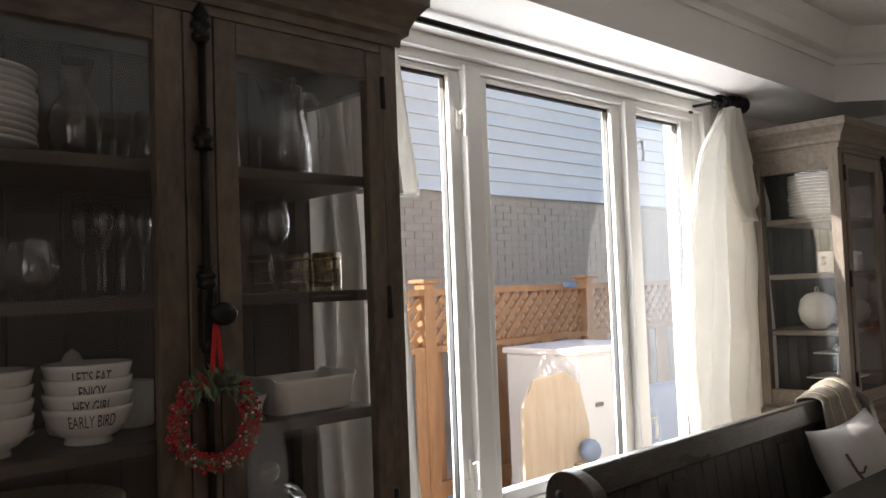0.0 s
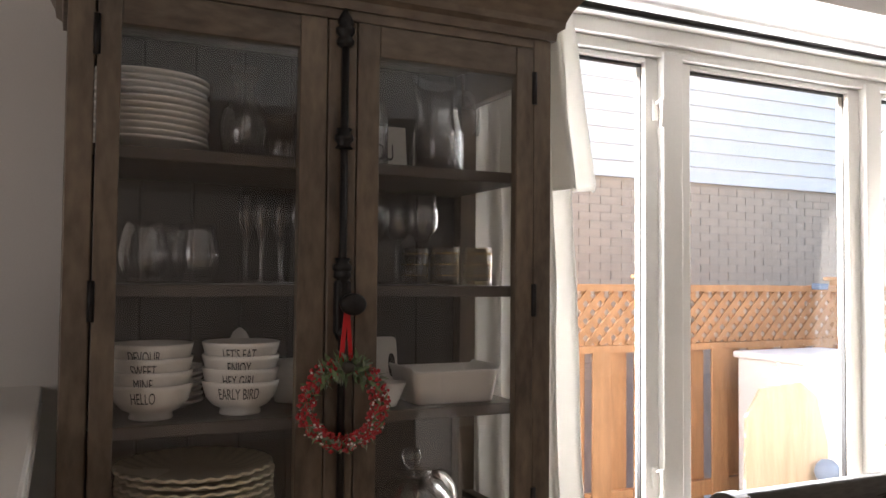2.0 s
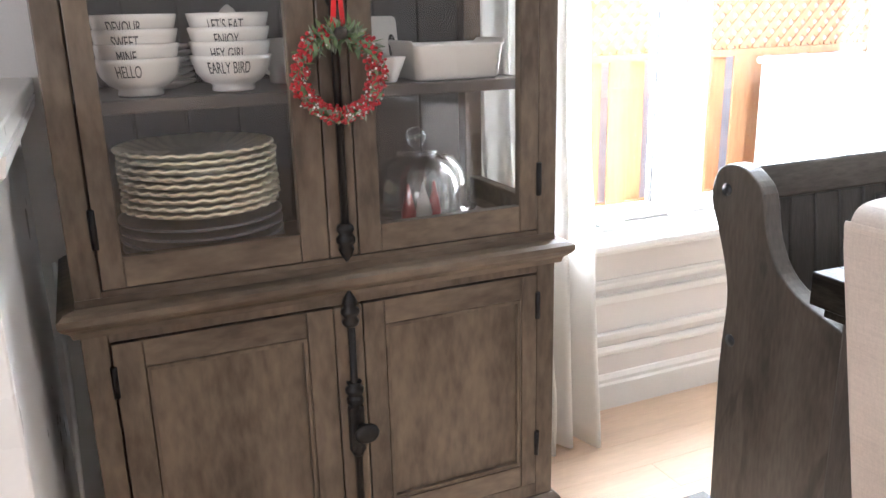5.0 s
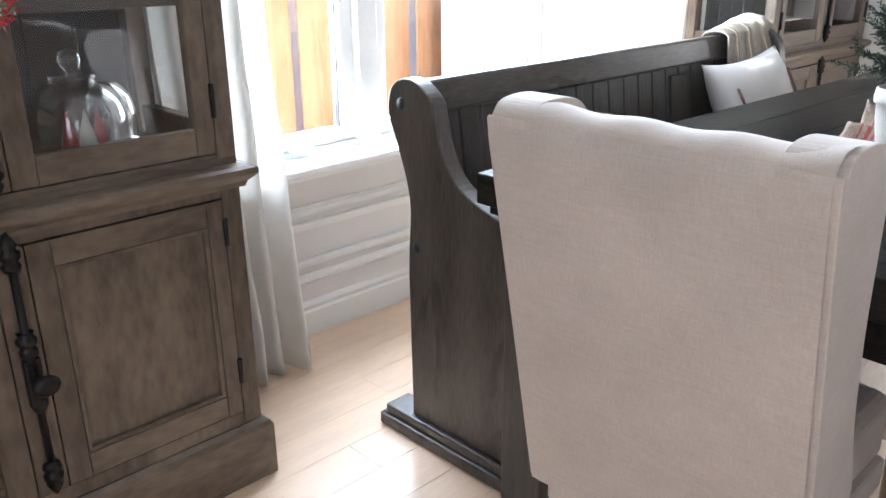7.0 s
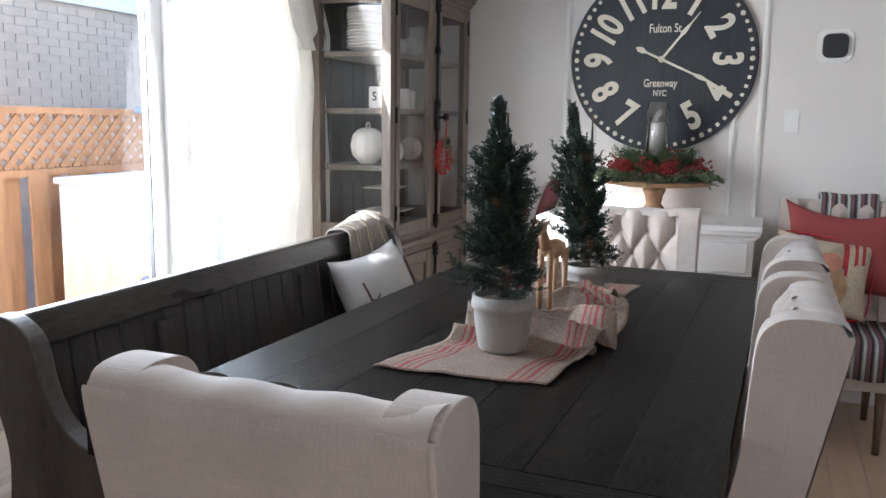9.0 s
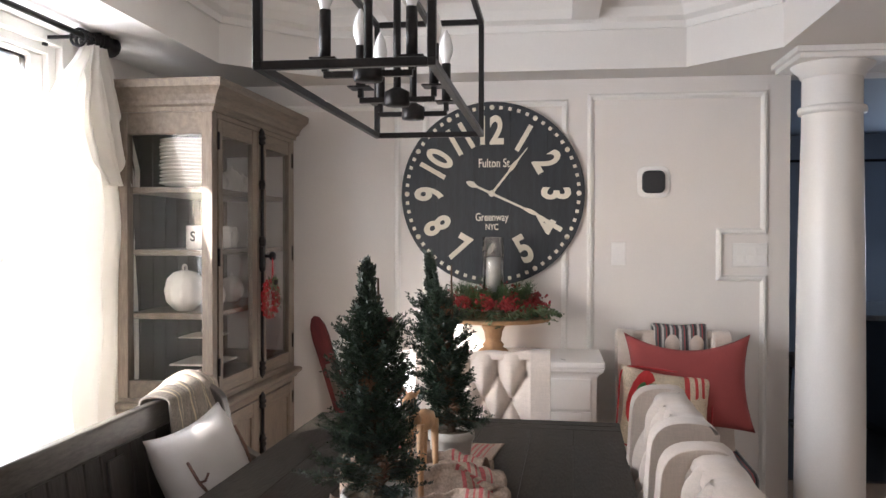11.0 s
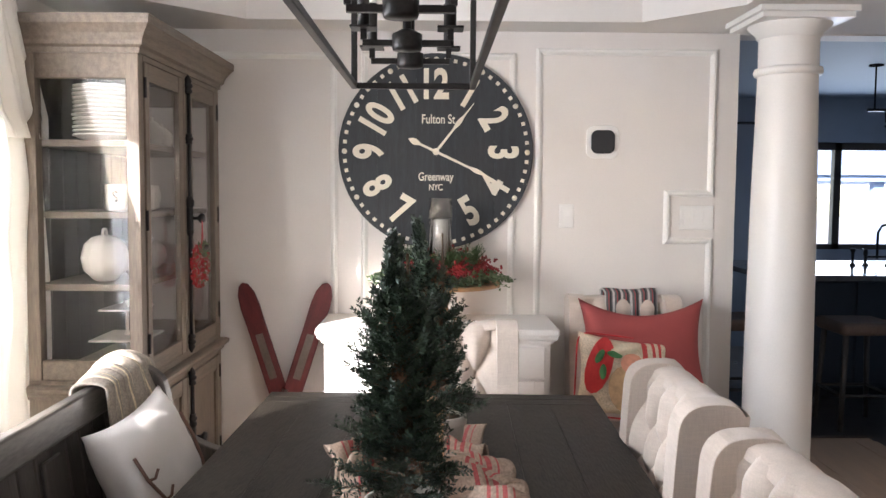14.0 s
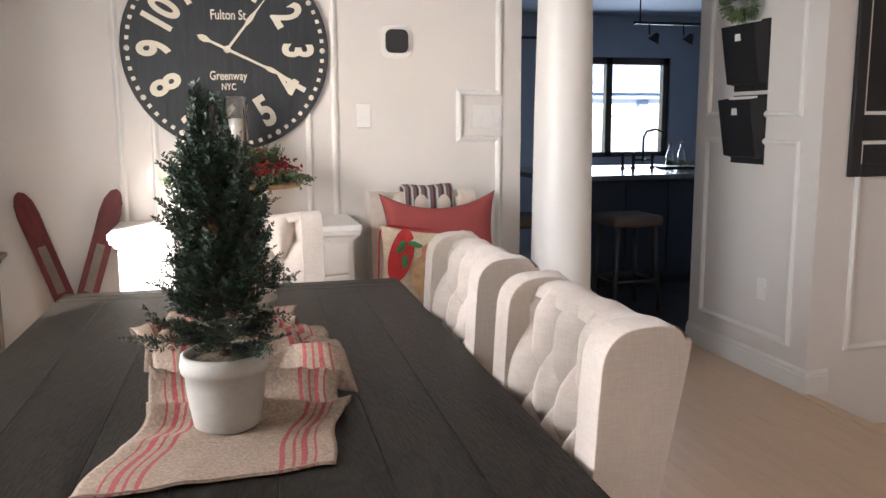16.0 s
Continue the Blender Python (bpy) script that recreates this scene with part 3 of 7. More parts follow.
def cabinet(label, m, wood, wood_h, inner, shelf_wood):
    c = thing("display_cabinet", label, "cabinet", m, "pair of display cabinets")
    part("plinth", sweep([(-0.02, 0), (0.020, 0), (0.020, 0.135), (0.014, 0.147), (0.004, 0.155), (-0.02, 0.155)], around(0)), wood_h, c)
    part("lower_body", boxes((-DEPTH, 0, 0.03, -0.02, 0.02, 0.735), (-DEPTH, WIDE - 0.02, 0.03, -0.02, WIDE, 0.735), (-DEPTH, 0.02, 0.05, -DEPTH + 0.015, WIDE - 0.02, 0.735), (-DEPTH + 0.015, 0.02, 0.14, -0.022, WIDE - 0.02, 0.16)), wood, c)
    part("face_frame", boxes((-0.02, 0, 0.155, 0, 0.045, 0.735), (-0.02, 0.925, 0.155, 0, WIDE, 0.735), (-0.02, 0.045, 0.155, 0, 0.925, 0.19), (-0.02, 0.045, 0.715, 0, 0.925, 0.735), bevel=0.002), wood, c)
    part("counter", boxes((-DEPTH, 0.0, 0.736, -0.002, WIDE, 0.80)), wood_h, c)
    part("waist_moulding", sweep(WAIST_P, around(0.752)), wood_h, c)
    for y in (0, WIDE - 0.045):
        for x in (-0.045, -DEPTH):
            part("post", boxes((x, y, 0.80, x + 0.045, y + 0.045, 1.935), bevel=0.003), wood, c)
    for za, zb in ((0.80, 0.87), (1.845, 1.935)):
        part("side_rail", boxes((-DEPTH + 0.045, 0.006, za, -0.045, 0.036, zb), bevel=0.003), wood_h, c)
    for za, zb in ((0.80, 0.87), (1.845, 1.935)):
        part("side_rail", boxes((-DEPTH + 0.045, WIDE - 0.036, za, -0.045, WIDE - 0.006, zb), bevel=0.003), wood_h, c)
    for y in (0.020, WIDE - 0.024):
        p = part("side_pane", boxes((-DEPTH + 0.045, y, 0.87, -0.045, y + 0.004, 1.845)), SIDEPANE, c)
        p.visible_shadow = False
    part("top_rail", boxes((-0.022, 0.045, 1.91, 0, 0.925, 1.935), bevel=0.002), wood_h, c)
    part("bottom_rail", boxes((-0.022, 0.045, 0.80, 0, 0.925, 0.812), bevel=0.002), wood_h, c)
    part("top", boxes((-DEPTH, 0.0, 1.936, 0, WIDE, 1.955)), wood_h, c)
    part("crown_moulding", sweep(CROWN_P, around(1.93)), wood_h, c)
    part("crown_cap", boxes((-DEPTH, -0.058, 2.045, 0.058, WIDE + 0.058, 2.052)), wood_h, c)
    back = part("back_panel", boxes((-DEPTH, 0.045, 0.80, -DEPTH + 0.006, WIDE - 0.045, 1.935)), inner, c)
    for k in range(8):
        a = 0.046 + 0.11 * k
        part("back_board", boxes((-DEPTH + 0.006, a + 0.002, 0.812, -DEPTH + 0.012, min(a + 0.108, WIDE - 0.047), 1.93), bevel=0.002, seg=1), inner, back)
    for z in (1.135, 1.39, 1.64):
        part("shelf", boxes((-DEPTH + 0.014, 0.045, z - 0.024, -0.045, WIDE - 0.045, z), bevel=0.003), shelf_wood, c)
    def door_core(y0, y1, z0, z1, g0, g1, h0, h1):
        """The door's frame as one ring, a little thinner than its face boards."""
        bm = bmesh.new()
        rings = [[bm.verts.new((x, y, z)) for y, z in q] for x in (-0.018, 0.001) for q in (((y0 + 0.001, z0 + 0.001), (y1 - 0.001, z0 + 0.001), (y1 - 0.001, z1 - 0.001), (y0 + 0.001, z1 - 0.001)), ((g0, h0), (g1, h0), (g1, h1), (g0, h1)))]
        for a, b in ((0, 1), (1, 3), (3, 2), (2, 0)):
            for k in range(4):
                bm.faces.new([rings[a][k], rings[a][(k + 1) % 4], rings[b][(k + 1) % 4], rings[b][k]])
        bmesh.ops.recalc_face_normals(bm, faces=bm.faces[:])
        return bm
    def door_face(d, y0, y1, z0, z1, g0, g1, h0, h1):
        for a, b in ((y0, g0), (g1, y1)):
            part("stile", boxes((0.0012, a, z0, 0.005, b, z1), bevel=0.0018), wood, d)
        for a, b in ((z0, h0), (h1, z1)):
            part("rail", boxes((0.0012, g0 + 0.0012, a, 0.004, g1 - 0.0012, b), bevel=0.0018), wood_h, d)
    def upper_door(y0, y1, g0, g1, hinge):
        d = part("door", door_core(y0, y1, 0.815, 1.907, g0, g1, 0.87, 1.845), wood, c, "glazed cabinet door")
        door_face(d, y0, y1, 0.815, 1.907, g0, g1, 0.87, 1.845)
        p = part("pane", boxes((-0.010, g0, 0.87, -0.006, g1, 1.845)), CABPANE, d)
        p.visible_shadow = False
        for z in (0.925, 1.36, 1.82):
            part("hinge", tube([(0.006, hinge, z - 0.035), (0.006, hinge, z + 0.035)], 0.006, 8), IRON, d)
        return d
    def lower_door(y0, y1, p0, p1, hinge):
        d = part("door", door_core(y0, y1, 0.193, 0.712, p0, p1, 0.246, 0.660), wood, c, "panelled cabinet door")
        door_face(d, y0, y1, 0.193, 0.712, p0, p1, 0.246, 0.660)
        part("panel", boxes((-0.018, p0 - 0.002, 0.244, -0.008, p1 + 0.002, 0.662)), wood, d)
        part("bead", sweep([(-0.010, -0.008), (-0.010, 0.002), (-0.003, 0.003), (0.0, 0.0), (0.004, -0.006), (0.004, -0.008)], [(0, p0, 0.246), (0, p1, 0.246), (0, p1, 0.66), (0, p0, 0.66)], up=(1, 0, 0), closed=True), wood, d)
        for z in (0.30, 0.64):
            part("hinge", tube([(0.006, hinge, z - 0.03), (0.006, hinge, z + 0.03)], 0.006, 8), IRON, d)
        return d
    upper_door(0.048, 0.458, 0.087, 0.405, 0.047)
    ur = upper_door(0.520, 0.922, 0.566, 0.880, 0.924)
    lower_door(0.048, 0.458, 0.100, 0.405, 0.047)
    lr = lower_door(0.520, 0.922, 0.565, 0.885, 0.924)
    part("astragal", boxes((-0.018, 0.460, 0.815, 0.006, 0.518, 1.907), bevel=0.004), wood, ur)
    part("astragal", boxes((-0.018, 0.460, 0.193, 0.006, 0.518, 0.712), bevel=0.004), wood, lr)
    def bolt(door, z0, z1, zk, rings):
        b = part("cremone_bolt", tube([(0.016, 0.490, z0), (0.016, 0.490, z1)], 0.0075, 10), IRON, door, "black iron cremone bolt")
        def collar(bm, z, up, s):
            lathe([(0.008, -0.03 * s), (0.016, -0.024 * s), (0.018, -0.016), (0.012, -0.008), (0.019, 0.0), (0.019, 0.008), (0.012, 0.014), (0.016, 0.022), (0.011, 0.034 * s), (0.004, 0.045 * s), (0.0, 0.05 * s)] if up else [(0.0, -0.05 * s), (0.004, -0.045 * s), (0.011, -0.034 * s), (0.016, -0.022), (0.012, -0.014), (0.019, -0.008), (0.019, 0), (0.012, 0.008), (0.018, 0.016), (0.016, 0.024 * s), (0.008, 0.03 * s)], 14, bm, (0.014, 0.490, z))
        for z, up, s in [(z0 + 0.02, False, 1.0), (z1 - 0.02, True, 1.0)] + [(z, True, 0.6) for z in rings]:
            bm = bmesh.new()
            collar(bm, z, up, s)
            ob = new("collar", mesh_of("collar", bm, IRON)); ob.parent = door
        bm = boxes((0.004, 0.474, zk - 0.06, 0.026, 0.506, zk + 0.045), bevel=0.006)
        lathe([(0.0, -0.075), (0.01, -0.07), (0.016, -0.055), (0.012, -0.045), (0.012, 0.045), (0.018, 0.052), (0.016, 0.062), (0.006, 0.075)], 12, bm, (0.015, 0.490, zk))
        ob = new("bolt_case", mesh_of("bolt_case", bm, IRON)); ob.parent = door
        bm = lathe([(0.009, 0), (0.009, 0.02), (0.018, 0.026), (0.026, 0.034), (0.026, 0.040), (0.020, 0.046), (0, 0.047)], 20)
        for v in bm.verts:
            v.co.x *= 0.8
        ob = new("knob", mesh_of("knob", bm, IRON)); ob.parent = door
        ob.matrix_basis = pose(0.024, 0.497, zk, 0, 90, 0)
    bolt(ur, 0.835, 1.90, 1.355, (1.67, 1.42))
    bolt(lr, 0.222, 0.72, 0.455, (0.53,))
    return c


CAB_A, CAB_B = pose(-1.33, 0.545, 0), pose(-1.298, 3.975, 0, 0, 0, -0.8)
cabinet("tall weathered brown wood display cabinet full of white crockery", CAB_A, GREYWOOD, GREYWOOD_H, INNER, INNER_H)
cabinet("tall weathered wood display cabinet with glass side and white china", CAB_B, LIT_GREYWOOD, LIT_GREYWOOD_H, INNER_LIGHT, LIT_GREYWOOD_H)

# ---- crockery ----
CHINA = mat("white_china", (0.78, 0.74, 0.68), 0.22, var=0.03, bump=0.02, spec=0.6)
CREAM = mat("cream_china", (0.86, 0.80, 0.62), 0.25, var=0.05, bump=0.02, spec=0.6)
SLATE = mat("blue_grey_stoneware", (0.16, 0.175, 0.19), 0.3, var=0.12, bump=0.03)
INK = mat("dark_lettering", (0.03, 0.027, 0.025), 0.5, var=0.1)
SILVER = mat("polished_silver", (0.75, 0.74, 0.72), 0.10, 1.0, var=0.03, bump=0.02)
GOLD = mat("gold_band", (0.80, 0.55, 0.20), 0.22, 1.0, var=0.1)
AMBER = glass_mat("amber_glass", tint=(0.97, 0.92, 0.80), gloss=0.10, power=1.7)
RED = mat("red_berry", (0.42, 0.02, 0.025), 0.3, var=0.25)
FROST = mat("frosted_berry", (0.72, 0.68, 0.66), 0.6, var=0.1)
LEAF = mat("sprig_green", (0.14, 0.20, 0.09), 0.55, var=0.35, scale=20)


def text_mesh(body, size, squeeze=1.0, depth=0.001, align="CENTER", weight=0.0):
    cu = bpy.data.curves.new("text", "FONT")
    cu.body, cu.size, cu.align_x, cu.align_y, cu.extrude, cu.offset = body, size, align, "CENTER", depth, weight
    ob = bpy.data.objects.new("text", cu)
    me = bpy.data.meshes.new_from_object(ob)
    bpy.data.objects.remove(ob)
    bm = bmesh.new()
    bm.from_mesh(me)
    for v in bm.verts:
        v.co.x *= squeeze
    return bm


def lettering(body, size, m, material, parent, squeeze=1.0, weight=0.0, bend=0.0, name="lettering"):
    """Letters facing the local -y way, drawn in x and z; bend curves them round an upright axis that far behind."""
    bm = text_mesh(body, size, squeeze, 0.0006, weight=weight)
    for v in bm.verts:
        x, y, z = v.co
        if bend:
            a = x / bend
            v.co = Vector(((bend + z) * math.sin(a), bend - (bend + z) * math.cos(a), y))
        else:
            v.co = Vector((x, -z, y))
    return part(name, bm, material, parent, m=m)


def plates(name, at, count, r, gap, material, label, scallop=False, rim=0.018):
    """A pile of plates, each a plate of its own."""
    s = thing(name, label, "plates", pose(*at))
    prof = [(0, 0), (r * 0.55, 0), (r * 0.6, 0.002), (r * 0.97, rim), (r, rim + 0.002), (r, rim + 0.006), (r * 0.96, rim + 0.006), (r * 0.62, 0.008), (0, 0.007)]
    bm = lathe(prof, 140 if scallop else 48)
    if scallop:
        for v in bm.verts:
            rr = math.hypot(v.co.x, v.co.y)
            if rr > r * 0.9:
                a = math.atan2(v.co.y, v.co.x)
                k = 0.975 + 0.035 * abs(math.sin(a * 14)) ** 0.6
                v.co.x *= k; v.co.y *= k; v.co.z += 0.0015 * math.cos(a * 28)
    me = mesh_of("plate", bm, material)
    for k in range(count):
        o = new("plate", me); o.parent = s
        o.matrix_basis = pose(random.uniform(-0.003, 0.003), random.uniform(-0.003, 0.003), gap * k, 0, 0, random.uniform(0, 90))


def bowls(at, words, label, turn=0):
    s = thing("bowl_stack", label, "bowls", pose(*at, 0, 0, turn), "stacks of lettered bowls")
    prof = [(0, 0.004), (0.036, 0.004), (0.039, 0), (0.041, 0.003), (0.038, 0.012), (0.054, 0.019), (0.067, 0.035), (0.0735, 0.057), (0.0755, 0.066), (0.0735, 0.067), (0.066, 0.040), (0.050, 0.026), (0, 0.018)]
    me = None
    for k, w in enumerate(words):
        if me is None:
            me = mesh_of("bowl", lathe(prof, 36), CHINA)
        o = new("bowl", me); o.parent = s
        o.matrix_basis = pose(0, 0, 0.025 * k)
        bm = text_mesh(w, 0.030, 0.50, 0.0004)
        for v in bm.verts:
            x, y, z = v.co
            zz = 0.044 + y
            r = float(np.interp(zz, [0.019, 0.035, 0.057, 0.066], [0.054, 0.067, 0.0735, 0.0755])) + 0.0006 + z
            a = x / 0.071
            v.co = Vector((r * math.cos(a), r * math.sin(a), zz))
        t = new("lettering", mesh_of("lettering", bm, INK)); t.parent = o


def glassware(name, at, prof, label, category, group="", seg=24, material=None):
    return single(name, lathe(prof, seg), material or GLASS, label, category, pose(*at), group)


STEMLESS = [(0, 0.003), (0.026, 0), (0.032, 0.006), (0.044, 0.035), (0.046, 0.055), (0.040, 0.09), (0.034, 0.115), (0.0325, 0.115), (0.0385, 0.09), (0.0445, 0.055), (0.042, 0.036), (0.03, 0.012), (0, 0.010)]
FLUTE = [(0, 0.001), (0.026, 0), (0.027, 0.002), (0.006, 0.008), (0.0035, 0.02), (0.0035, 0.085), (0.008, 0.095), (0.021, 0.13), (0.020, 0.185), (0.019, 0.185), (0.0195, 0.13), (0.006, 0.099), (0, 0.096)]
WINE = [(0, 0.001), (0.034, 0), (0.034, 0.002), (0.007, 0.008), (0.004, 0.02), (0.004, 0.085), (0.014, 0.096), (0.037, 0.125), (0.039, 0.15), (0.029, 0.205), (0.028, 0.205), (0.0375, 0.15), (0.035, 0.126), (0.012, 0.099), (0, 0.096)]
TUMBLER = [(0, 0), (0.030, 0), (0.031, 0.002), (0.033, 0.085), (0.0315, 0.085), (0.0295, 0.010), (0, 0.009)]
S1, S2, S3, S0 = 1.641, 1.391, 1.136, 0.813
AX = -1.33
plates("dinner_plate_stack", (AX - 0.19, 0.685, S1), 11, 0.125, 0.0125, CHINA, "stack of cream dinner plates on the upper shelf")
glassware("carafe", (AX - 0.20, 0.965 - 0.08, S1), [(0, 0.003), (0.035, 0), (0.045, 0.02), (0.052, 0.07), (0.046, 0.11), (0.025, 0.135), (0.022, 0.15), (0.036, 0.20), (0.034, 0.20), (0.020, 0.15), (0.043, 0.108), (0.049, 0.07), (0.04, 0.02), (0, 0.012)], "clear glass carafe with a flared neck", "carafe")
glassware("tumbler", (AX - 0.22, 0.965, S1), [(0, 0), (0.026, 0), (0.028, 0.003), (0.034, 0.11), (0.0325, 0.11), (0.026, 0.010), (0, 0.009)], "clear glass tumbler on the shelf", "glass")
glassware("tumbler", (AX - 0.13, 1.00, S1), [(0, 0), (0.024, 0), (0.026, 0.003), (0.031, 0.10), (0.0295, 0.10), (0.024, 0.010), (0, 0.009)], "small clear glass tumbler", "glass")
bt = glassware("stoppered_bottle", (AX - 0.16, 1.155, S1), [(0, 0.003), (0.033, 0), (0.036, 0.005), (0.036, 0.125), (0.032, 0.145), (0.014, 0.155), (0.013, 0.175), (0.011, 0.175), (0.011, 0.155), (0.029, 0.142), (0.0335, 0.122), (0.033, 0.01), (0, 0.009)], "clear glass bottle with a white stopper", "bottle")
part("stopper", lathe([(0, 0.168), (0.010, 0.168), (0.011, 0.18), (0.008, 0.184), (0.015, 0.195), (0.014, 0.206), (0.006, 0.214), (0, 0.215)], 16), CHINA, bt, "white ceramic stopper")


def pitcher(at):
    p = thing("glass_pitcher", "cut-glass pitcher with a diamond pattern below", "pitcher", pose(*at) @ Matrix.Scale(1.12, 4))
    prof = [(0, 0.004), (0.044, 0), (0.049, 0.006), (0.050, 0.06), (0.047, 0.09), (0.041, 0.12), (0.040, 0.175), (0.0385, 0.175), (0.0395, 0.12), (0.0455, 0.09), (0.047, 0.06), (0.044, 0.012), (0, 0.010)]
    bm = lathe(prof, 36)
    for v in bm.verts:
        a = math.atan2(v.co.y, v.co.x)
        if v.co.z > 0.16:
            f = max(0, math.cos(a + math.pi / 2)) ** 6
            v.co.y -= 0.018 * f; v.co.z += 0.018 * f
    part("jug", bm, GLASS, p)
    bm = bmesh.new()
    for r in range(6):
        for k in range(22):
            a = 2 * math.pi * (k + 0.5 * (r % 2)) / 22
            z = 0.012 + 0.0125 * r
            c = Vector((0.0500 * math.cos(a), 0.0500 * math.sin(a), z))
            t = Vector((-math.sin(a), math.cos(a), 0)) * 0.0066
            u, n = Vector((0, 0, 0.0085)), Vector((math.cos(a), math.sin(a), 0)) * 0.0035
            q = [bm.verts.new(c + d) for d in (t, u, -t, -u)] + [bm.verts.new(c + n)]
            for i in range(4):
                bm.faces.new([q[i], q[(i + 1) % 4], q[4]])
    ob = part("cut_diamonds", bm, GLASS, p); ob["kind"] = "stuff"
    part("handle", tube([(0, 0.040, 0.165), (0, 0.066, 0.170), (0, 0.082, 0.155), (0, 0.088, 0.125), (0, 0.090, 0.095), (0, 0.086, 0.085)], 0.0065, 10), GLASS, p)


pitcher((AX - 0.14, 1.305, S1))
sg = thing("word_plaque", "white tile plaque with a thin lettered word", "plaque", pose(AX - 0.34, 1.245, S1, -8, 0, 90))
part("tile", boxes((-0.07, -0.006, 0, 0.07, 0.006, 0.14), bevel=0.003), CHINA, sg)
lettering("YOU", 0.06, pose(0, -0.0065, 0.07), INK, sg, 0.55)
for i, (y, x) in enumerate(((0.685, 0.11), (0.782, 0.12), (0.735, 0.21))):
    glassware("stemless_glass", (AX - x, y, S2), STEMLESS, "clear stemless wine glass on the middle shelf", "glass", "stemless glasses")
for i, (y, x) in enumerate(((0.895, 0.20), (0.912, 0.14), (0.932, 0.22), (0.952, 0.15), (0.972, 0.21), (0.985, 0.14))):
    glassware("champagne_flute", (AX - x, y, S2), FLUTE, "slim clear champagne flute on the middle shelf", "glass", "champagne flutes", 16)
for i, (y, x) in enumerate(((1.155, 0.15), (1.19, 0.24), (1.225, 0.18), (1.262, 0.13))):
    glassware("wine_glass", (AX - x, y, S2), WINE, "tall clear stemmed wine glass", "glass", "wine glasses")
for i, (y, x) in enumerate(((1.30, 0.25), (1.335, 0.16), (1.375, 0.25), (1.41, 0.14), (1.45, 0.23))):
    g = glassware("gold_tumbler", (AX - x, y, S2), TUMBLER, "amber glass tumbler banded with gold", "glass", "gold-banded tumblers", material=AMBER)
    for z in (0.070, 0.045, 0.020):
        part("gold_band", lathe([(0.0322 + z * 0.02, z), (0.0326 + z * 0.02, z), (0.0327 + z * 0.02, z + 0.0025), (0.0322 + z * 0.02, z + 0.0025)], 24), GOLD, g)
bowls((AX - 0.125, 0.706, S3), ["HELLO", "MINE", "SWEET", "DEVOUR"], "stack of four white lettered bowls on the shelf", -18)
bowls((AX - 0.125, 0.873, S3), ["EARLY BIRD", "HEY GIRL", "ENJOY", "LET'S EAT"], "stack of four white lettered bowls beside a juicer", -14)
plates("saucer_stack", (AX - 0.27, 0.755, S3), 7, 0.068, 0.0115, CHINA, "stack of small white saucers behind the bowls", rim=0.010)
single("juicer", lathe([(0, 0), (0.045, 0), (0.05, 0.02), (0.045, 0.10), (0.05, 0.115), (0.03, 0.112), (0.024, 0.13), (0.014, 0.15), (0.004, 0.158), (0, 0.16)], 20), CHINA, "white ceramic citrus juicer on the shelf", "juicer", pose(AX - 0.28, 0.90, S3))
mg = single("mug", lathe([(0, 0), (0.034, 0), (0.037, 0.004), (0.037, 0.09), (0.034, 0.09), (0.033, 0.008), (0, 0.007)], 24), CHINA, "white china mug on the shelf", "mug", pose(AX - 0.24, 1.005, S3))
part("handle", tube([(0, -0.036, 0.075), (0, -0.058, 0.07), (0, -0.06, 0.035), (0, -0.036, 0.02)], 0.005), CHINA, mg)


def board_sign(at):
    b = thing("serving_board", "white serving board with a slot handle and pine motif", "serving board", pose(*at, -10, 0, 90))
    o = rounded(0.075, 0.065, 0.012, 4)
    bm = bmesh.new()
    slab([(x - 0.02, z + 0.065) for x, z in o], "y", -0.006, 0.006, bm)
    part("board", bm, CHINA, b)
    part("slot", slab([(x * 0.14 + 0.040, z * 0.42 + 0.062) for x, z in rounded(0.06, 0.065, 0.05, 4)], "y", -0.0075, -0.0055), INNER, b, "dark slot handle")
    bm = bmesh.new()
    for k in range(26):
        a = radians(200 + 140 * random.random())
        p = Vector((-0.05 + random.uniform(-0.03, 0.03), -0.0068, 0.03 + random.uniform(0, 0.03)))
        q = p + Vector((math.cos(a) * 0.022, -0.0004, abs(math.sin(a)) * 0.014))
        tube([p, q], 0.0008, 4, bm)
    part("pine_motif", bm, LEAF, b)
    for k in range(2):
        part("word_bar", boxes((-0.075, -0.0075, 0.085 + 0.018 * k, -0.035, -0.006, 0.091 + 0.018 * k)), INK, b)


board_sign((AX - 0.30, 1.225, S3))


def baking_dish(at):
    bm = bmesh.new()
    out = rounded(0.075, 0.105, 0.02, 4)
    rings = []
    for s, z in ((0.86, 0), (0.90, 0.004), (1.0, 0.066), (1.03, 0.070), (1.0, 0.072), (0.95, 0.066), (0.85, 0.010)):
        rings.append([bm.verts.new((x * s, y * s, z + (0.008 if z > 0.06 and abs(y) > 0.1 else 0))) for x, y in out])
    for a, b in zip(rings, rings[1:]):
        for k in range(len(a)):
            bm.faces.new([a[k], a[(k + 1) % len(a)], b[(k + 1) % len(a)], b[k]]).smooth = True
    bm.faces.new(rings[0][::-1]); bm.faces.new(rings[-1])
    single("baking_dish", bm, CHINA, "deep white rectangular baking dish on the shelf", "dish", pose(*at))


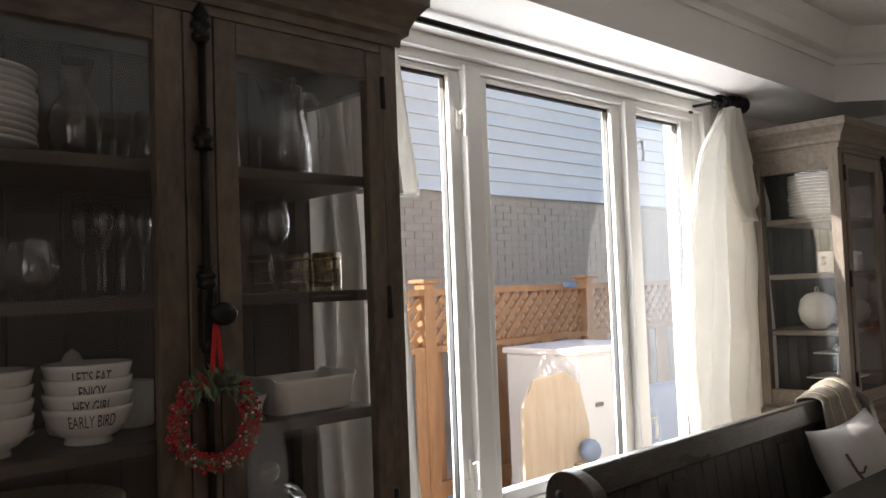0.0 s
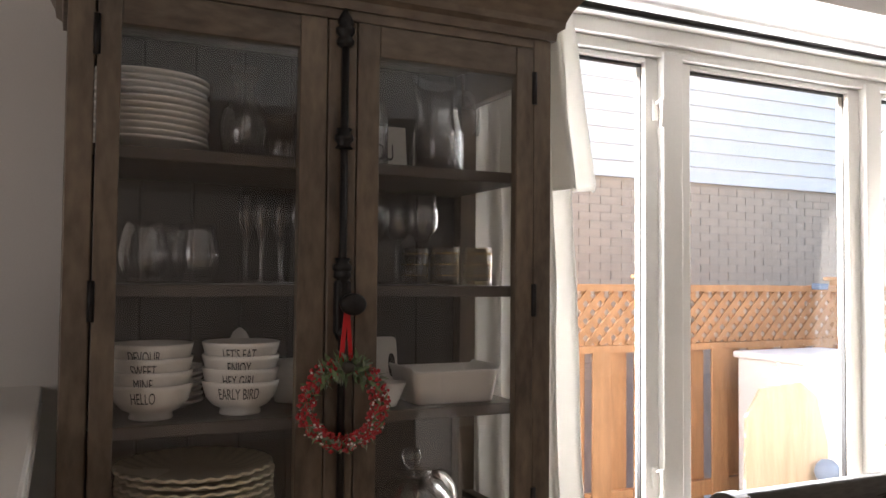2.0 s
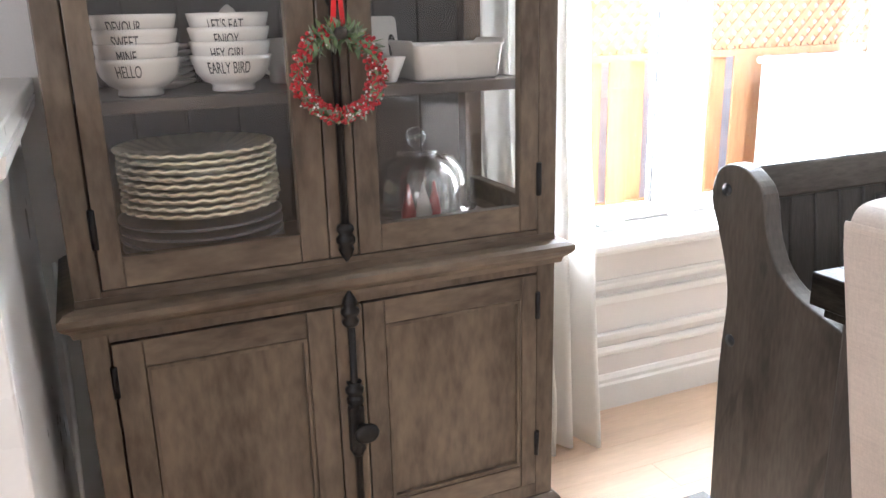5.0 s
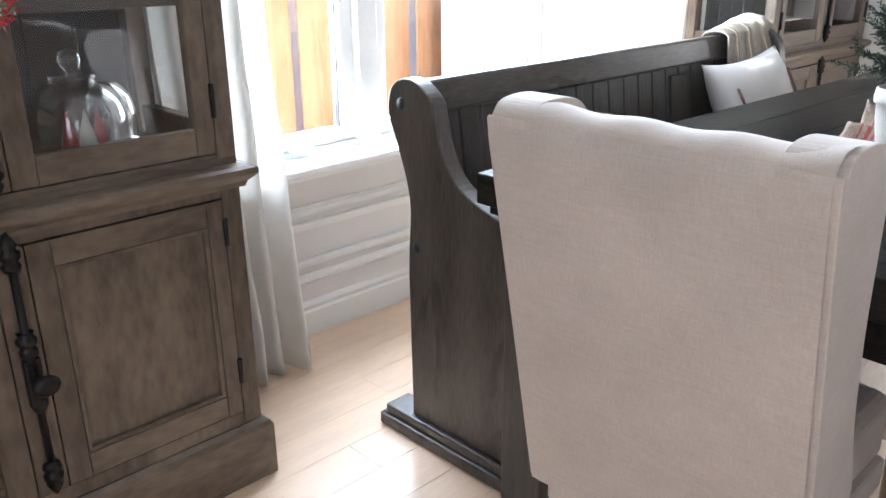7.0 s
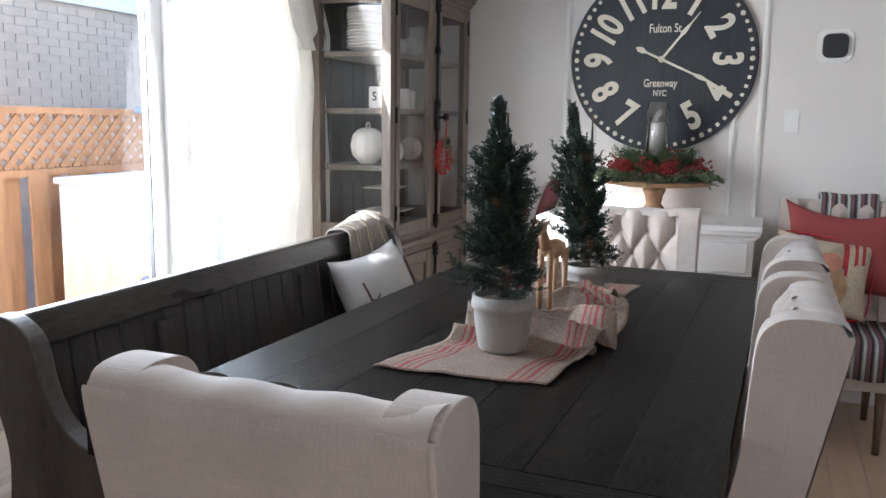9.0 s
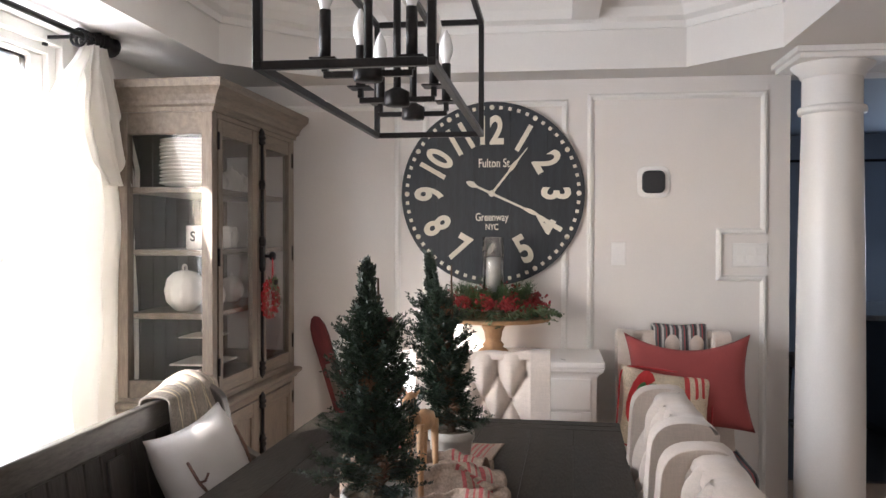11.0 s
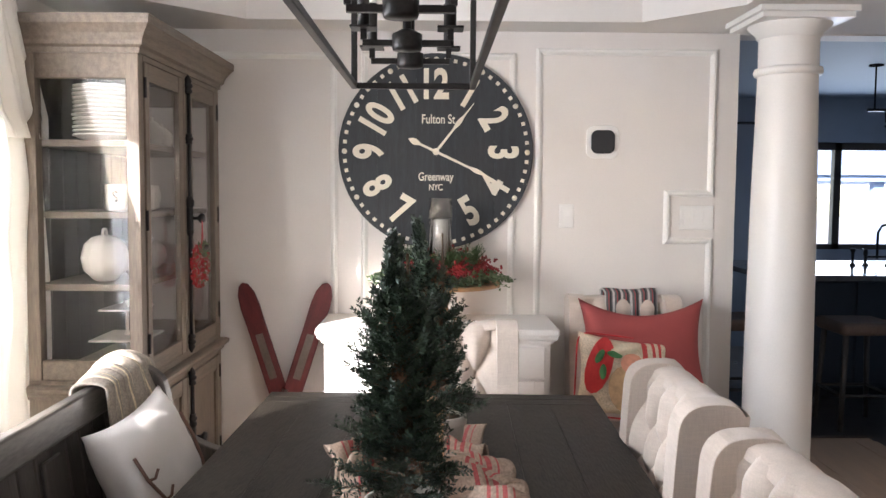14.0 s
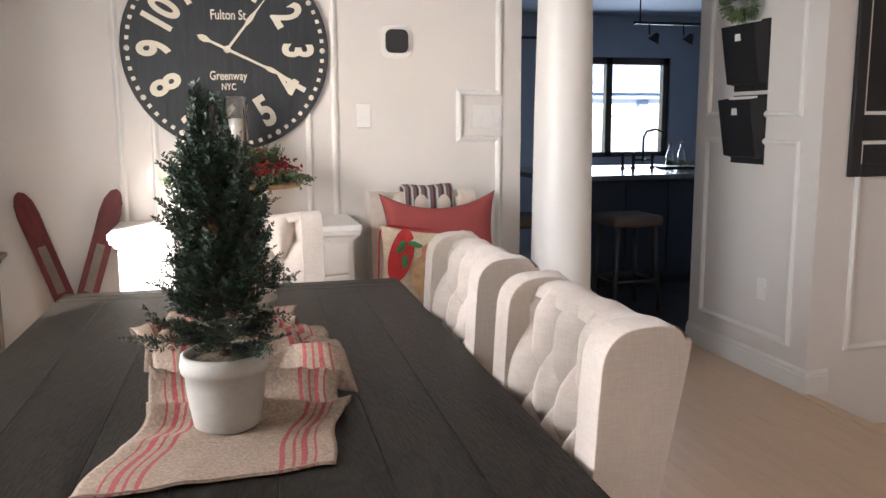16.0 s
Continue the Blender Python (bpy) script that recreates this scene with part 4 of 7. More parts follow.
baking_dish((AX - 0.14, 1.325, S3))
single("small_bowl", lathe([(0, 0.003), (0.02, 0), (0.022, 0.006), (0.040, 0.05), (0.038, 0.05), (0.018, 0.010), (0, 0.009)], 24), CHINA, "small white bowl beside the baking dish", "bowl", pose(AX - 0.10, 1.175, S3))
plates("charger_plate_stack", (AX - 0.19, 0.80, S0), 4, 0.160, 0.019, SLATE, "stack of blue-grey charger plates in the cabinet")
plates("scalloped_plate_stack", (AX - 0.19, 0.80, S0 + 0.082), 9, 0.153, 0.0142, CREAM, "stack of cream plates with scalloped rims", scallop=True)


def cloche(at):
    c = thing("glass_cloche", "glass dome with a knob over small painted figures", "cloche", pose(*at))
    part("tray", lathe([(0, 0), (0.098, 0), (0.106, 0.006), (0.108, 0.012), (0.098, 0.010), (0, 0.006)], 40), SILVER, c, "round silver tray")
    part("dome", lathe([(0.094, 0.012), (0.0955, 0.014), (0.0945, 0.09), (0.088, 0.118), (0.070, 0.145), (0.042, 0.160), (0.008, 0.166), (0.008, 0.163), (0.040, 0.157), (0.067, 0.142), (0.0855, 0.115), (0.092, 0.09), (0.092, 0.012)], 40), GLASS, c)
    part("knob", lathe([(0.008, 0.166), (0.007, 0.176), (0.018, 0.184), (0.023, 0.200), (0.018, 0.216), (0, 0.222)], 20), GLASS, c)
    part("collar", lathe([(0.036, 0.160), (0.046, 0.165), (0.046, 0.169), (0.02, 0.172)], 24), GLASS, c)
    for y, r in ((-0.026, 0.016), (0.010, 0.018), (0.036, 0.014)):
        part("figure", lathe([(0, 0.012), (r, 0.012), (r * 1.05, 0.035), (r * 0.7, 0.062), (r * 0.45, 0.075), (0.002, 0.10), (0, 0.10)], 12), RED if y != 0.010 else CHINA, c, m=pose(0.01, y, 0))


cloche((AX - 0.155, 1.255, S0))
sd = thing("silver_dome", "polished silver food dome beside the cloche", "food dome", pose(AX - 0.285, 1.365, S0))
part("cover", lathe([(0.072, 0.0), (0.080, 0.004), (0.074, 0.010), (0.066, 0.016), (0.064, 0.06), (0.056, 0.10), (0.036, 0.128), (0.012, 0.138), (0, 0.139)], 36), SILVER, sd)
part("rim", lathe([(0.072, 0.0), (0.086, 0.002), (0.088, 0.006), (0.076, 0.010)], 36), SILVER, sd)
# china in the far cabinet
BX = -1.285
plates("plate_pile", (BX - 0.20, 4.17, S1), 13, 0.115, 0.0145, CHINA, "tall pile of white plates on the upper shelf")
for i, (y, ch) in enumerate(((4.10, "S"), (4.21, "C"), (4.33, "M"), (4.52, "P"))):
    m2 = thing("letter_mug", "white mug with one dark letter on the shelf", "mug", pose(BX - 0.13 - 0.05 * (i % 2), y, S2), "lettered mugs")
    part("cup", lathe([(0, 0), (0.042, 0), (0.046, 0.004), (0.046, 0.095), (0.043, 0.095), (0.042, 0.008), (0, 0.007)], 28), CHINA, m2)
    part("handle", tube([(0.02, 0.042, 0.075), (0.024, 0.07, 0.07), (0.024, 0.072, 0.035), (0.02, 0.042, 0.02)], 0.006), CHINA, m2)
    lettering(ch, 0.055, pose(0, -0.0465, 0.05), INK, m2, 0.9, 0.001, bend=0.0465)
for y, z, s in ((4.55, S1, 1.0), (4.68, S1, 0.85), (4.40, S1, 0.8)):
    tp = thing("teapot", "white china teapot on the shelf", "teapot", pose(BX - 0.17, y, z) @ Matrix.Scale(s, 4), "white teapots")
    part("pot", lathe([(0, 0), (0.03, 0), (0.035, 0.006), (0.055, 0.04), (0.052, 0.075), (0.03, 0.095), (0.028, 0.10), (0.02, 0.106), (0.006, 0.112), (0.009, 0.122), (0, 0.128)], 24), CHINA, tp)
    part("spout", tube([(0, -0.045, 0.04), (0, -0.07, 0.06), (0, -0.085, 0.09)], [0.012, 0.008, 0.006]), CHINA, tp)
    part("handle", tube([(0, 0.045, 0.08), (0, 0.08, 0.08), (0, 0.082, 0.04), (0, 0.05, 0.025)], 0.005), CHINA, tp)


def pumpkin_jar(at, s, label):
    j = thing("ribbed_jar", label, "jar", pose(*at) @ Matrix.Scale(s, 4), "white ribbed jars")
    bm = lathe([(0, 0), (0.03, 0), (0.04, 0.004), (0.075, 0.04), (0.084, 0.085), (0.072, 0.135), (0.045, 0.16), (0.015, 0.168), (0, 0.168)], 48)
    for v in bm.verts:
        a = math.atan2(v.co.y, v.co.x)
        k = 1 - 0.05 * abs(math.cos(a * 6)) ** 4
        v.co.x *= k; v.co.y *= k
    part("jar", bm, CHINA, j)
    part("lid_loop", tube([(0, 0.018 * math.cos(a), 0.176 + 0.014 * math.sin(a)) for a in np.linspace(0, 2 * math.pi, 12)], 0.005, 6, caps=False), CHINA, j)


pumpkin_jar((BX - 0.20, 4.13, S3), 1.0, "round white ribbed ceramic jar on the shelf")
pumpkin_jar((BX - 0.15, 4.30, S3), 0.62, "small white ribbed ceramic jar on the shelf")
pumpkin_jar((BX - 0.20, 4.62, S3), 0.7, "white ribbed tureen on the shelf")
tt = thing("tiered_stand", "white two-tier serving stand on the cabinet floor", "serving stand", pose(BX - 0.17, 4.25, S0))
part("stem", lathe([(0.05, 0), (0.05, 0.006), (0.008, 0.014), (0.006, 0.10), (0.012, 0.11), (0.006, 0.12), (0.006, 0.22), (0.014, 0.23), (0, 0.24)], 16), CHINA, tt)
part("lower_tier", boxes((-0.10, -0.12, 0.095, 0.10, 0.12, 0.103), bevel=0.003), CHINA, tt)
part("upper_tier", boxes((-0.075, -0.09, 0.205, 0.075, 0.09, 0.212), bevel=0.003), CHINA, tt)


WREATHRED = mat("wreath_berry", (0.44, 0.016, 0.022), 0.35, var=0.3, scale=60)
FROSTLEAF = mat("frosted_leaf", (0.30, 0.33, 0.26), 0.7, color2=(0.12, 0.16, 0.09), scale=60)


def wreath(at, label, r=0.073):
    """A small berry ring on a red ribbon; it faces the local +x way."""
    w = thing("wreath", label, "wreath", pose(*at), "cabinet wreaths")
    rng = random.Random(5)
    part("ring", tube([(0, r * math.cos(a), r * math.sin(a)) for a in np.linspace(0, 2 * math.pi, 28)], 0.006, 6, caps=False), LEAF, w)
    for nm, mt, n, s in (("berry_cluster", WREATHRED, 850, 0.0040), ("frosted_berry_cluster", FROST, 170, 0.0025)):
        bm = bmesh.new()
        for k in range(n):
            a, b, d = rng.uniform(0, 6.283), rng.uniform(0, 6.283), rng.uniform(0.004, 0.019)
            if abs(a - 1.4) < 0.45 and rng.random() < 0.7:
                continue
            p = Vector((d * math.cos(b), (r + d * math.sin(b)) * math.cos(a), (r + d * math.sin(b)) * math.sin(a)))
            bmesh.ops.create_icosphere(bm, subdivisions=1, radius=s * rng.uniform(0.7, 1.2), matrix=Matrix.Translation(p))
        ob = part(nm, bm, mt, w); ob["kind"] = "stuff"
    for nm, mt, n in (("foliage", LEAF, 190), ("frosted_foliage", FROSTLEAF, 230)):
        bm = bmesh.new()
        for k in range(n):
            top = rng.random() < (0.55 if nm == "foliage" else 0.25)
            a = rng.gauss(1.45, 0.36) if top else rng.uniform(0, 6.283)
            p = Vector((rng.uniform(0.0, 0.018), (r + rng.uniform(-0.012, 0.012)) * math.cos(a), (r + rng.uniform(-0.012, 0.012)) * math.sin(a)))
            b = rng.uniform(0, 6.283)
            ln = rng.uniform(0.016, 0.036) if top else rng.uniform(0.010, 0.020)
            d = Vector((rng.uniform(-0.1, 0.7), math.cos(b), math.sin(b))).normalized() * ln
            s = d.cross(Vector((rng.uniform(-1, 1), rng.uniform(-1, 1), rng.uniform(-1, 1)))).normalized() * ln * 0.15
            q = [p, p + d * 0.45 + s, p + d, p + d * 0.45 - s]
            bm.faces.new([bm.verts.new(v) for v in q])
        ob = part(nm, bm, mt, w, "green leaf sprigs" if nm == "foliage" else "frosted grey-green leaflets"); ob["kind"] = "stuff"
    part("pine_cone", lathe([(0, -0.012), (0.010, -0.008), (0.013, 0), (0.010, 0.008), (0.004, 0.014), (0, 0.015)], 8), INNER, w, m=pose(0.022, 0.0, r, 0, 60, 0))
    part("ribbon", slab([(-0.016, r + 0.004), (-0.004, 0.192), (0.004, 0.192), (0.014, r + 0.004), (0.005, r + 0.004), (0.0, 0.150), (-0.006, r + 0.004)], "x", 0.010, 0.0115), mat_ribbon, w, "red satin ribbon")


mat_ribbon = mat("red_satin", (0.55, 0.015, 0.02), 0.3, var=0.1, bump=0.05)
wreath((-1.295, 1.035, 1.165), "small red berry wreath hanging on the cabinet knob")
wreath((-1.235, 4.455, 1.165), "small red berry wreath on the far cabinet's knob")


# ---- table, bench and chairs ----
def dining_table():
    t = thing("dining_table", "dark charcoal plank dining table with breadboard ends", "table", pose(-0.322, 2.828, 0, 0, 0, -1.55))
    hx, hy, zt = 0.542, 1.042, 0.79
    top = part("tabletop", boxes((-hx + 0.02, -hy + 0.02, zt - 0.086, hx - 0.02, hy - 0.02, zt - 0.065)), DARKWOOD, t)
    widths = [0.14, 0.16, 0.13, 0.15, 0.16, 0.13, 0.15]
    k = 2 * hx / sum(widths)
    x = -hx
    for w in widths:
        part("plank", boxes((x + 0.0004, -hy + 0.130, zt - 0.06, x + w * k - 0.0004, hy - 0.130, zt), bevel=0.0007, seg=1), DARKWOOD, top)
        x += w * k
    for y in (-hy, hy - 0.129):
        for q in (0.0, 0.0648):
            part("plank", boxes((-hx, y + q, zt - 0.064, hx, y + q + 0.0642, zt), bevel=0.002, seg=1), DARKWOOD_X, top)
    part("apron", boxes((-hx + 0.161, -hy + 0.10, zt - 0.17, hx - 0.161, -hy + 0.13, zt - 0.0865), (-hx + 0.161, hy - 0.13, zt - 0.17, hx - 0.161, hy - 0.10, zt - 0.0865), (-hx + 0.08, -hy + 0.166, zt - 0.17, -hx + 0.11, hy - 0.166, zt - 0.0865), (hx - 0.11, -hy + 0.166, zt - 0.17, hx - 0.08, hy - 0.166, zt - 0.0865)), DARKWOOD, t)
    for sx in (-1, 1):
        for sy in (-1, 1):
            a, b = sx * (hx - 0.100), sy * (hy - 0.105)
            part("leg", boxes((a - 0.060, b - 0.060, 0, a + 0.060, b + 0.060, zt - 0.0865), bevel=0.006), DARKWOOD_V, t)


dining_table()


ENDWOOD = mat("worn_brown_wood", (0.102, 0.084, 0.068), 0.36, color2=(0.040, 0.033, 0.027), scale=3, stretch=(4, 4, 0.8), bump=0.25, grain=30)
# Rail wood is worn, and lightened for the window light its slanted face catches.
RAILWOOD = mat("lit_worn_rail_wood", (0.125, 0.110, 0.094), 0.30, color2=(0.045, 0.039, 0.033), scale=3, stretch=(4, 0.8, 4), bump=0.4, grain=34)
add_marks(ENDWOOD, (2.0, 2.0, 0.9))


def pew_bench():
    b = thing("pew_bench", "long dark-stained wooden pew bench with curved ends", "bench")
    y0, y1 = 1.885, 3.655
    side = [(-1.195, 0.06), (-1.200, 0.45), (-1.190, 0.62), (-1.203, 0.70), (-1.236, 0.79), (-1.260, 0.85), (-1.252, 0.905), (-1.222, 0.932), (-1.180, 0.936), (-1.140, 0.918), (-1.108, 0.885), (-1.090, 0.81), (-1.066, 0.755), (-1.030, 0.715), (-0.980, 0.688), (-0.920, 0.668), (-0.862, 0.648), (-0.822, 0.622), (-0.802, 0.58), (-0.795, 0.50), (-0.80, 0.06)]
    pts = []
    for i in range(len(side)):
        p0, p1 = side[i - 1], side[i]
        p2, p3 = side[(i + 1) % len(side)], side[(i + 2) % len(side)]
        if i in (0, 19, 20):
            pts.append(p1); continue
        for s in (0, 0.33, 0.66):
            pts.append(tuple(0.5 * (2 * b1 + (c1 - a1) * s + (2 * a1 - 5 * b1 + 4 * c1 - d1) * s * s + (3 * b1 - a1 - 3 * c1 + d1) * s ** 3) for a1, b1, c1, d1 in zip(p0, p1, p2, p3)))
    for y in (y0, y1 - 0.045):
        e = part("end_panel", slab(pts, "y", y, y + 0.045), ENDWOOD, b)
        soften(e, 0.004)
        part("foot", boxes((-1.30, y - 0.028, 0, -0.765, y + 0.075, 0.035), (-1.285, y - 0.018, 0.035, -0.78, y + 0.065, 0.062), bevel=0.006), ENDWOOD, e)
        for x, z in ((-1.212, 0.878), (-1.168, 0.535)):
            # A flat black disc paints the shade inside each open hole.
            part("bolt_hole", lathe([(0.0, 0.0), (0.014, 0.0), (0.0145, 0.002), (0, 0.003)], 16), BLACK, e, "black disc in place of a bolt hole's shade", m=pose(x, y - 0.0005 if y == y0 else y + 0.0455, z, 90 if y == y0 else -90, 0, 0))
    a, c = y0 + 0.046, y1 - 0.046
    lean = -7
    back = part("back", boxes((-0.012, a, 0, -0.006, c, 0.42)), DARKWOOD_V, b, m=pose(-1.185, 0, 0.455, 0, lean, 0))
    n = int((c - a) / 0.078)
    w = (c - a) / n
    for k in range(n):
        part("back_board", boxes((-0.006, a + k * w + 0.0015, 0.0, 0.006, a + (k + 1) * w - 0.0015, 0.40), bevel=0.0035, seg=1), DARKWOOD_V, back)
    for y in (a, (a + c) / 2 - 0.05 - 0.35, (a + c) / 2 + 0.30, c - 0.09):
        part("stile", boxes((0.006, y, 0.0, 0.018, y + 0.09, 0.36), bevel=0.003, seg=1), DARKWOOD_V, back)
    part("top_rail", boxes((-0.02, a, 0.385, 0.024, c, 0.468), bevel=0.008), RAILWOOD, back)
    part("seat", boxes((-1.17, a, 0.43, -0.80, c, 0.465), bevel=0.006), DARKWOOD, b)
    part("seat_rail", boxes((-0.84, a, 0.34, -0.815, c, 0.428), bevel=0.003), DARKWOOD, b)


pew_bench()
LEGWOOD = mat("chair_leg_wood", (0.16, 0.10, 0.06), 0.4, var=0.2, stretch=(5, 5, 0.7), bump=0.15)
SEAM = mat("piping_thread", (0.43, 0.36, 0.31), 0.8, var=0.1)


def dining_chair(label, m):
    """A winged chair; it faces +y, and its back's top stands at y = 0."""
    c = thing("dining_chair", label, "chair", m, "chairs round the table")
    W = 0.208
    def lean(z):
        return 0.13 * (0.97 - z) / 0.67      # how far the back comes forward below
    # tufted back: puffs between deep buttons, with folds running from button to button
    bm = bmesh.new()
    nu, nv = 64, 84
    half = 0.182
    tufts = [(u, z) for r, z in enumerate((0.915, 0.823, 0.731, 0.639, 0.547)) for u in ((-0.158, -0.053, 0.053, 0.158) if r % 2 == 0 else (-0.105, 0.0, 0.105))]
    folds = [((a, b), (c2, d)) for a, b in tufts for c2, d in tufts if abs(b - d - 0.092) < 0.001 and abs(a - c2) < 0.06]
    folds += [((a, 0.915), (a, 1.0)) for a in (-0.158, -0.053, 0.053, 0.158)]
    def off(x, z, p, q):
        ex, ez = q[0] - p[0], q[1] - p[1]
        t = max(0.0, min(1.0, ((x - p[0]) * ex + (z - p[1]) * ez) / (ex * ex + ez * ez)))
        return math.hypot(x - p[0] - t * ex, z - p[1] - t * ez)
    grid = []
    for j in range(nv + 1):
        z = 0.42 + 0.572 * j / nv
        row = []
        for i in range(nu + 1):
            x = -half + 2 * half * i / nu
            dc = min(off(x, z, p, q) for p, q in folds)
            db = min(math.hypot(x - a, z - b) for a, b in tufts)
            puff = 0.050 * (1 - math.exp(-dc / 0.017)) * (1 - 0.35 * math.exp(-(db / 0.045) ** 2)) - 0.022 * math.exp(-(db / 0.014) ** 2)
            roll = 0.034 * max(0, (z - 0.945) / 0.053) ** 2
            row.append(bm.verts.new((x, lean(z) + 0.078 + puff - roll, z + 0.004 * (1 - math.exp(-dc / 0.017)) * (z > 0.98))))
        grid.append(row)
    for r0, r1 in zip(grid, grid[1:]):
        for k in range(nu):
            bm.faces.new([r0[k], r0[k + 1], r1[k + 1], r1[k]]).smooth = True
    part("tufted_front", bm, LINEN, c)
    button = mesh_of("button", lathe([(0.0095, 0), (0.010, 0.003), (0.006, 0.0065), (0, 0.0075)], 12), LINEN)
    for a, z in tufts:
        o = new("button", button); o.parent = c
        o.matrix_basis = pose(a, lean(z) + 0.058, z, -90, 0, 0)
    # back shell with a softly waved top
    bm = bmesh.new()
    prof = [(0.0, 0.30), (0.0, 0.6), (0.0, 0.955), (0.010, 0.985), (0.030, 0.999), (0.058, 1.003), (0.084, 1.000), (0.100, 0.991), (0.104, 0.974)]
    rows = []
    for y, z in prof:
        rows.append([bm.verts.new(((W + 0.036) * (k / 14 - 1), lean(z) + y - 0.004, z + (0.0025 * math.cos(k / 28 * 2 * math.pi * 3.5 + math.pi) if z > 0.97 else 0) + (0.008 * abs(k / 14 - 1) ** 3 if z > 0.9 else 0))) for k in range(29)])  # a full-width shell
    for r0, r1 in zip(rows, rows[1:]):
        for k in range(28):
            bm.faces.new([r0[k], r0[k + 1], r1[k + 1], r1[k]]).smooth = True
    part("back_shell", bm, LINEN, c)
    # wings
    for s in (-1, 1):
        out = [(lean(0.30) + 0.002, 0.30), (lean(0.6) + 0.002, 0.6), (0.004, 0.95), (0.012, 0.985), (0.03, 1.006), (0.08, 1.011), (0.125, 1.001), (0.152, 0.968), (0.160, 0.90), (0.170, 0.75), (0.200, 0.60), (0.235, 0.50), (0.245, 0.46), (0.245, 0.30)]
        x0, x1 = (W - 0.03, W + 0.045) if s > 0 else (-W - 0.045, -W + 0.03)
        fine = []
        for i in range(len(out)):
            if i < 2 or i > 11:
                fine.append(out[i]); continue
            for q in (0, 0.25, 0.5, 0.75):
                fine.append(tuple(0.5 * (2 * b1 + (c1 - a1) * q + (2 * a1 - 5 * b1 + 4 * c1 - d1) * q * q + (3 * b1 - a1 - 3 * c1 + d1) * q ** 3) for a1, b1, c1, d1 in zip(out[i - 1], out[i], out[i + 1], out[min(i + 2, 13)])))
        wing = part("wing", slab(fine, "x", x0, x1), LINEN, c)
        soften(wing, 0.020, 4)
        for xx in (x0 - 0.0015 + 0.006, x1 + 0.0015 - 0.006):
            part("piping", tube([(xx, y + (0.004 if y < 0.08 else -0.004), z - 0.004) for y, z in fine if z > 0.5 and (y > 0.02)], 0.0024, 6), SEAM, wing, "darker piped seam")
    part("seat", boxes((-W + 0.01, 0.14, 0.33, W - 0.01, 0.60, 0.47), bevel=0.03, seg=4), LINEN, c)
    part("seat_base", boxes((-W, 0.12, 0.27, W, 0.59, 0.34), bevel=0.012), LINEN, c)
    for x in (-W + 0.035, W - 0.035):
        for y, f in ((0.15, -0.03), (0.555, 0.0)):
            part("leg", tube([(x, y, 0.29), (x, y + f, 0.0)], [0.022, 0.014], 8), LEGWOOD, c)
    return c


chair = dining_chair("cream linen wing-backed dining chair at the table's head", pose(-0.347, 1.512, 0))
for lb, m in (("cream linen tufted dining chair at the table's side", pose(0.388, 2.47, 0, 0, 0, 90)), ("cream linen tufted dining chair along the table's side", pose(0.396, 3.14, 0, 0, 0, 90)), ("cream linen tufted dining chair at the table's far end", pose(-0.245, 4.13, 0, 0, 0, 180)), ("cream linen chair by the wall piled with cushions", pose(0.565, 4.90, 0, 0, 0, 180))):
    o = copy_thing(chair, m)
    tagged(o, lb)


def pillow_mesh(w, h, t, sag=0.0, n=22, seed=1, ear=0.12):
    """A stuffed cushion standing in x and z, thick in y."""
    bm = bmesh.new()
    grids = []
    for s in (-1, 1):
        g = []
        for j in range(n + 1):
            v = -1 + 2 * j / n
            row = []
            for i in range(n + 1):
                u = -1 + 2 * i / n
                k = (max(0, 1 - abs(u) ** 3) * max(0, 1 - abs(v) ** 3)) ** 0.55
                px = u * w / 2 * (1 - ear * (1 - v * v) * (abs(u) ** 3))
                pz = v * h / 2 * (1 - ear * (1 - u * u) * (abs(v) ** 3)) - sag * max(0, v) * (1 - u * u)
                wr = 0.008 * noise.noise((u * 2.3, v * 2.3, seed + s)) + 0.004 * noise.noise((u * 6, v * 6, seed))
                row.append((px, s * (t / 2 * k + wr * k), pz))
            g.append(row)
        grids.append(g)
    for s, g in zip((-1, 1), grids):
        vs = [[bm.verts.new(p) for p in row] for row in g]
        for r0, r1 in zip(vs, vs[1:]):
            for k in range(n):
                f = [r0[k], r0[k + 1], r1[k + 1], r1[k]]
                bm.faces.new(f if s < 0 else f[::-1]).smooth = True
    bmesh.ops.remove_doubles(bm, verts=bm.verts[:], dist=0.0008)
    return bm


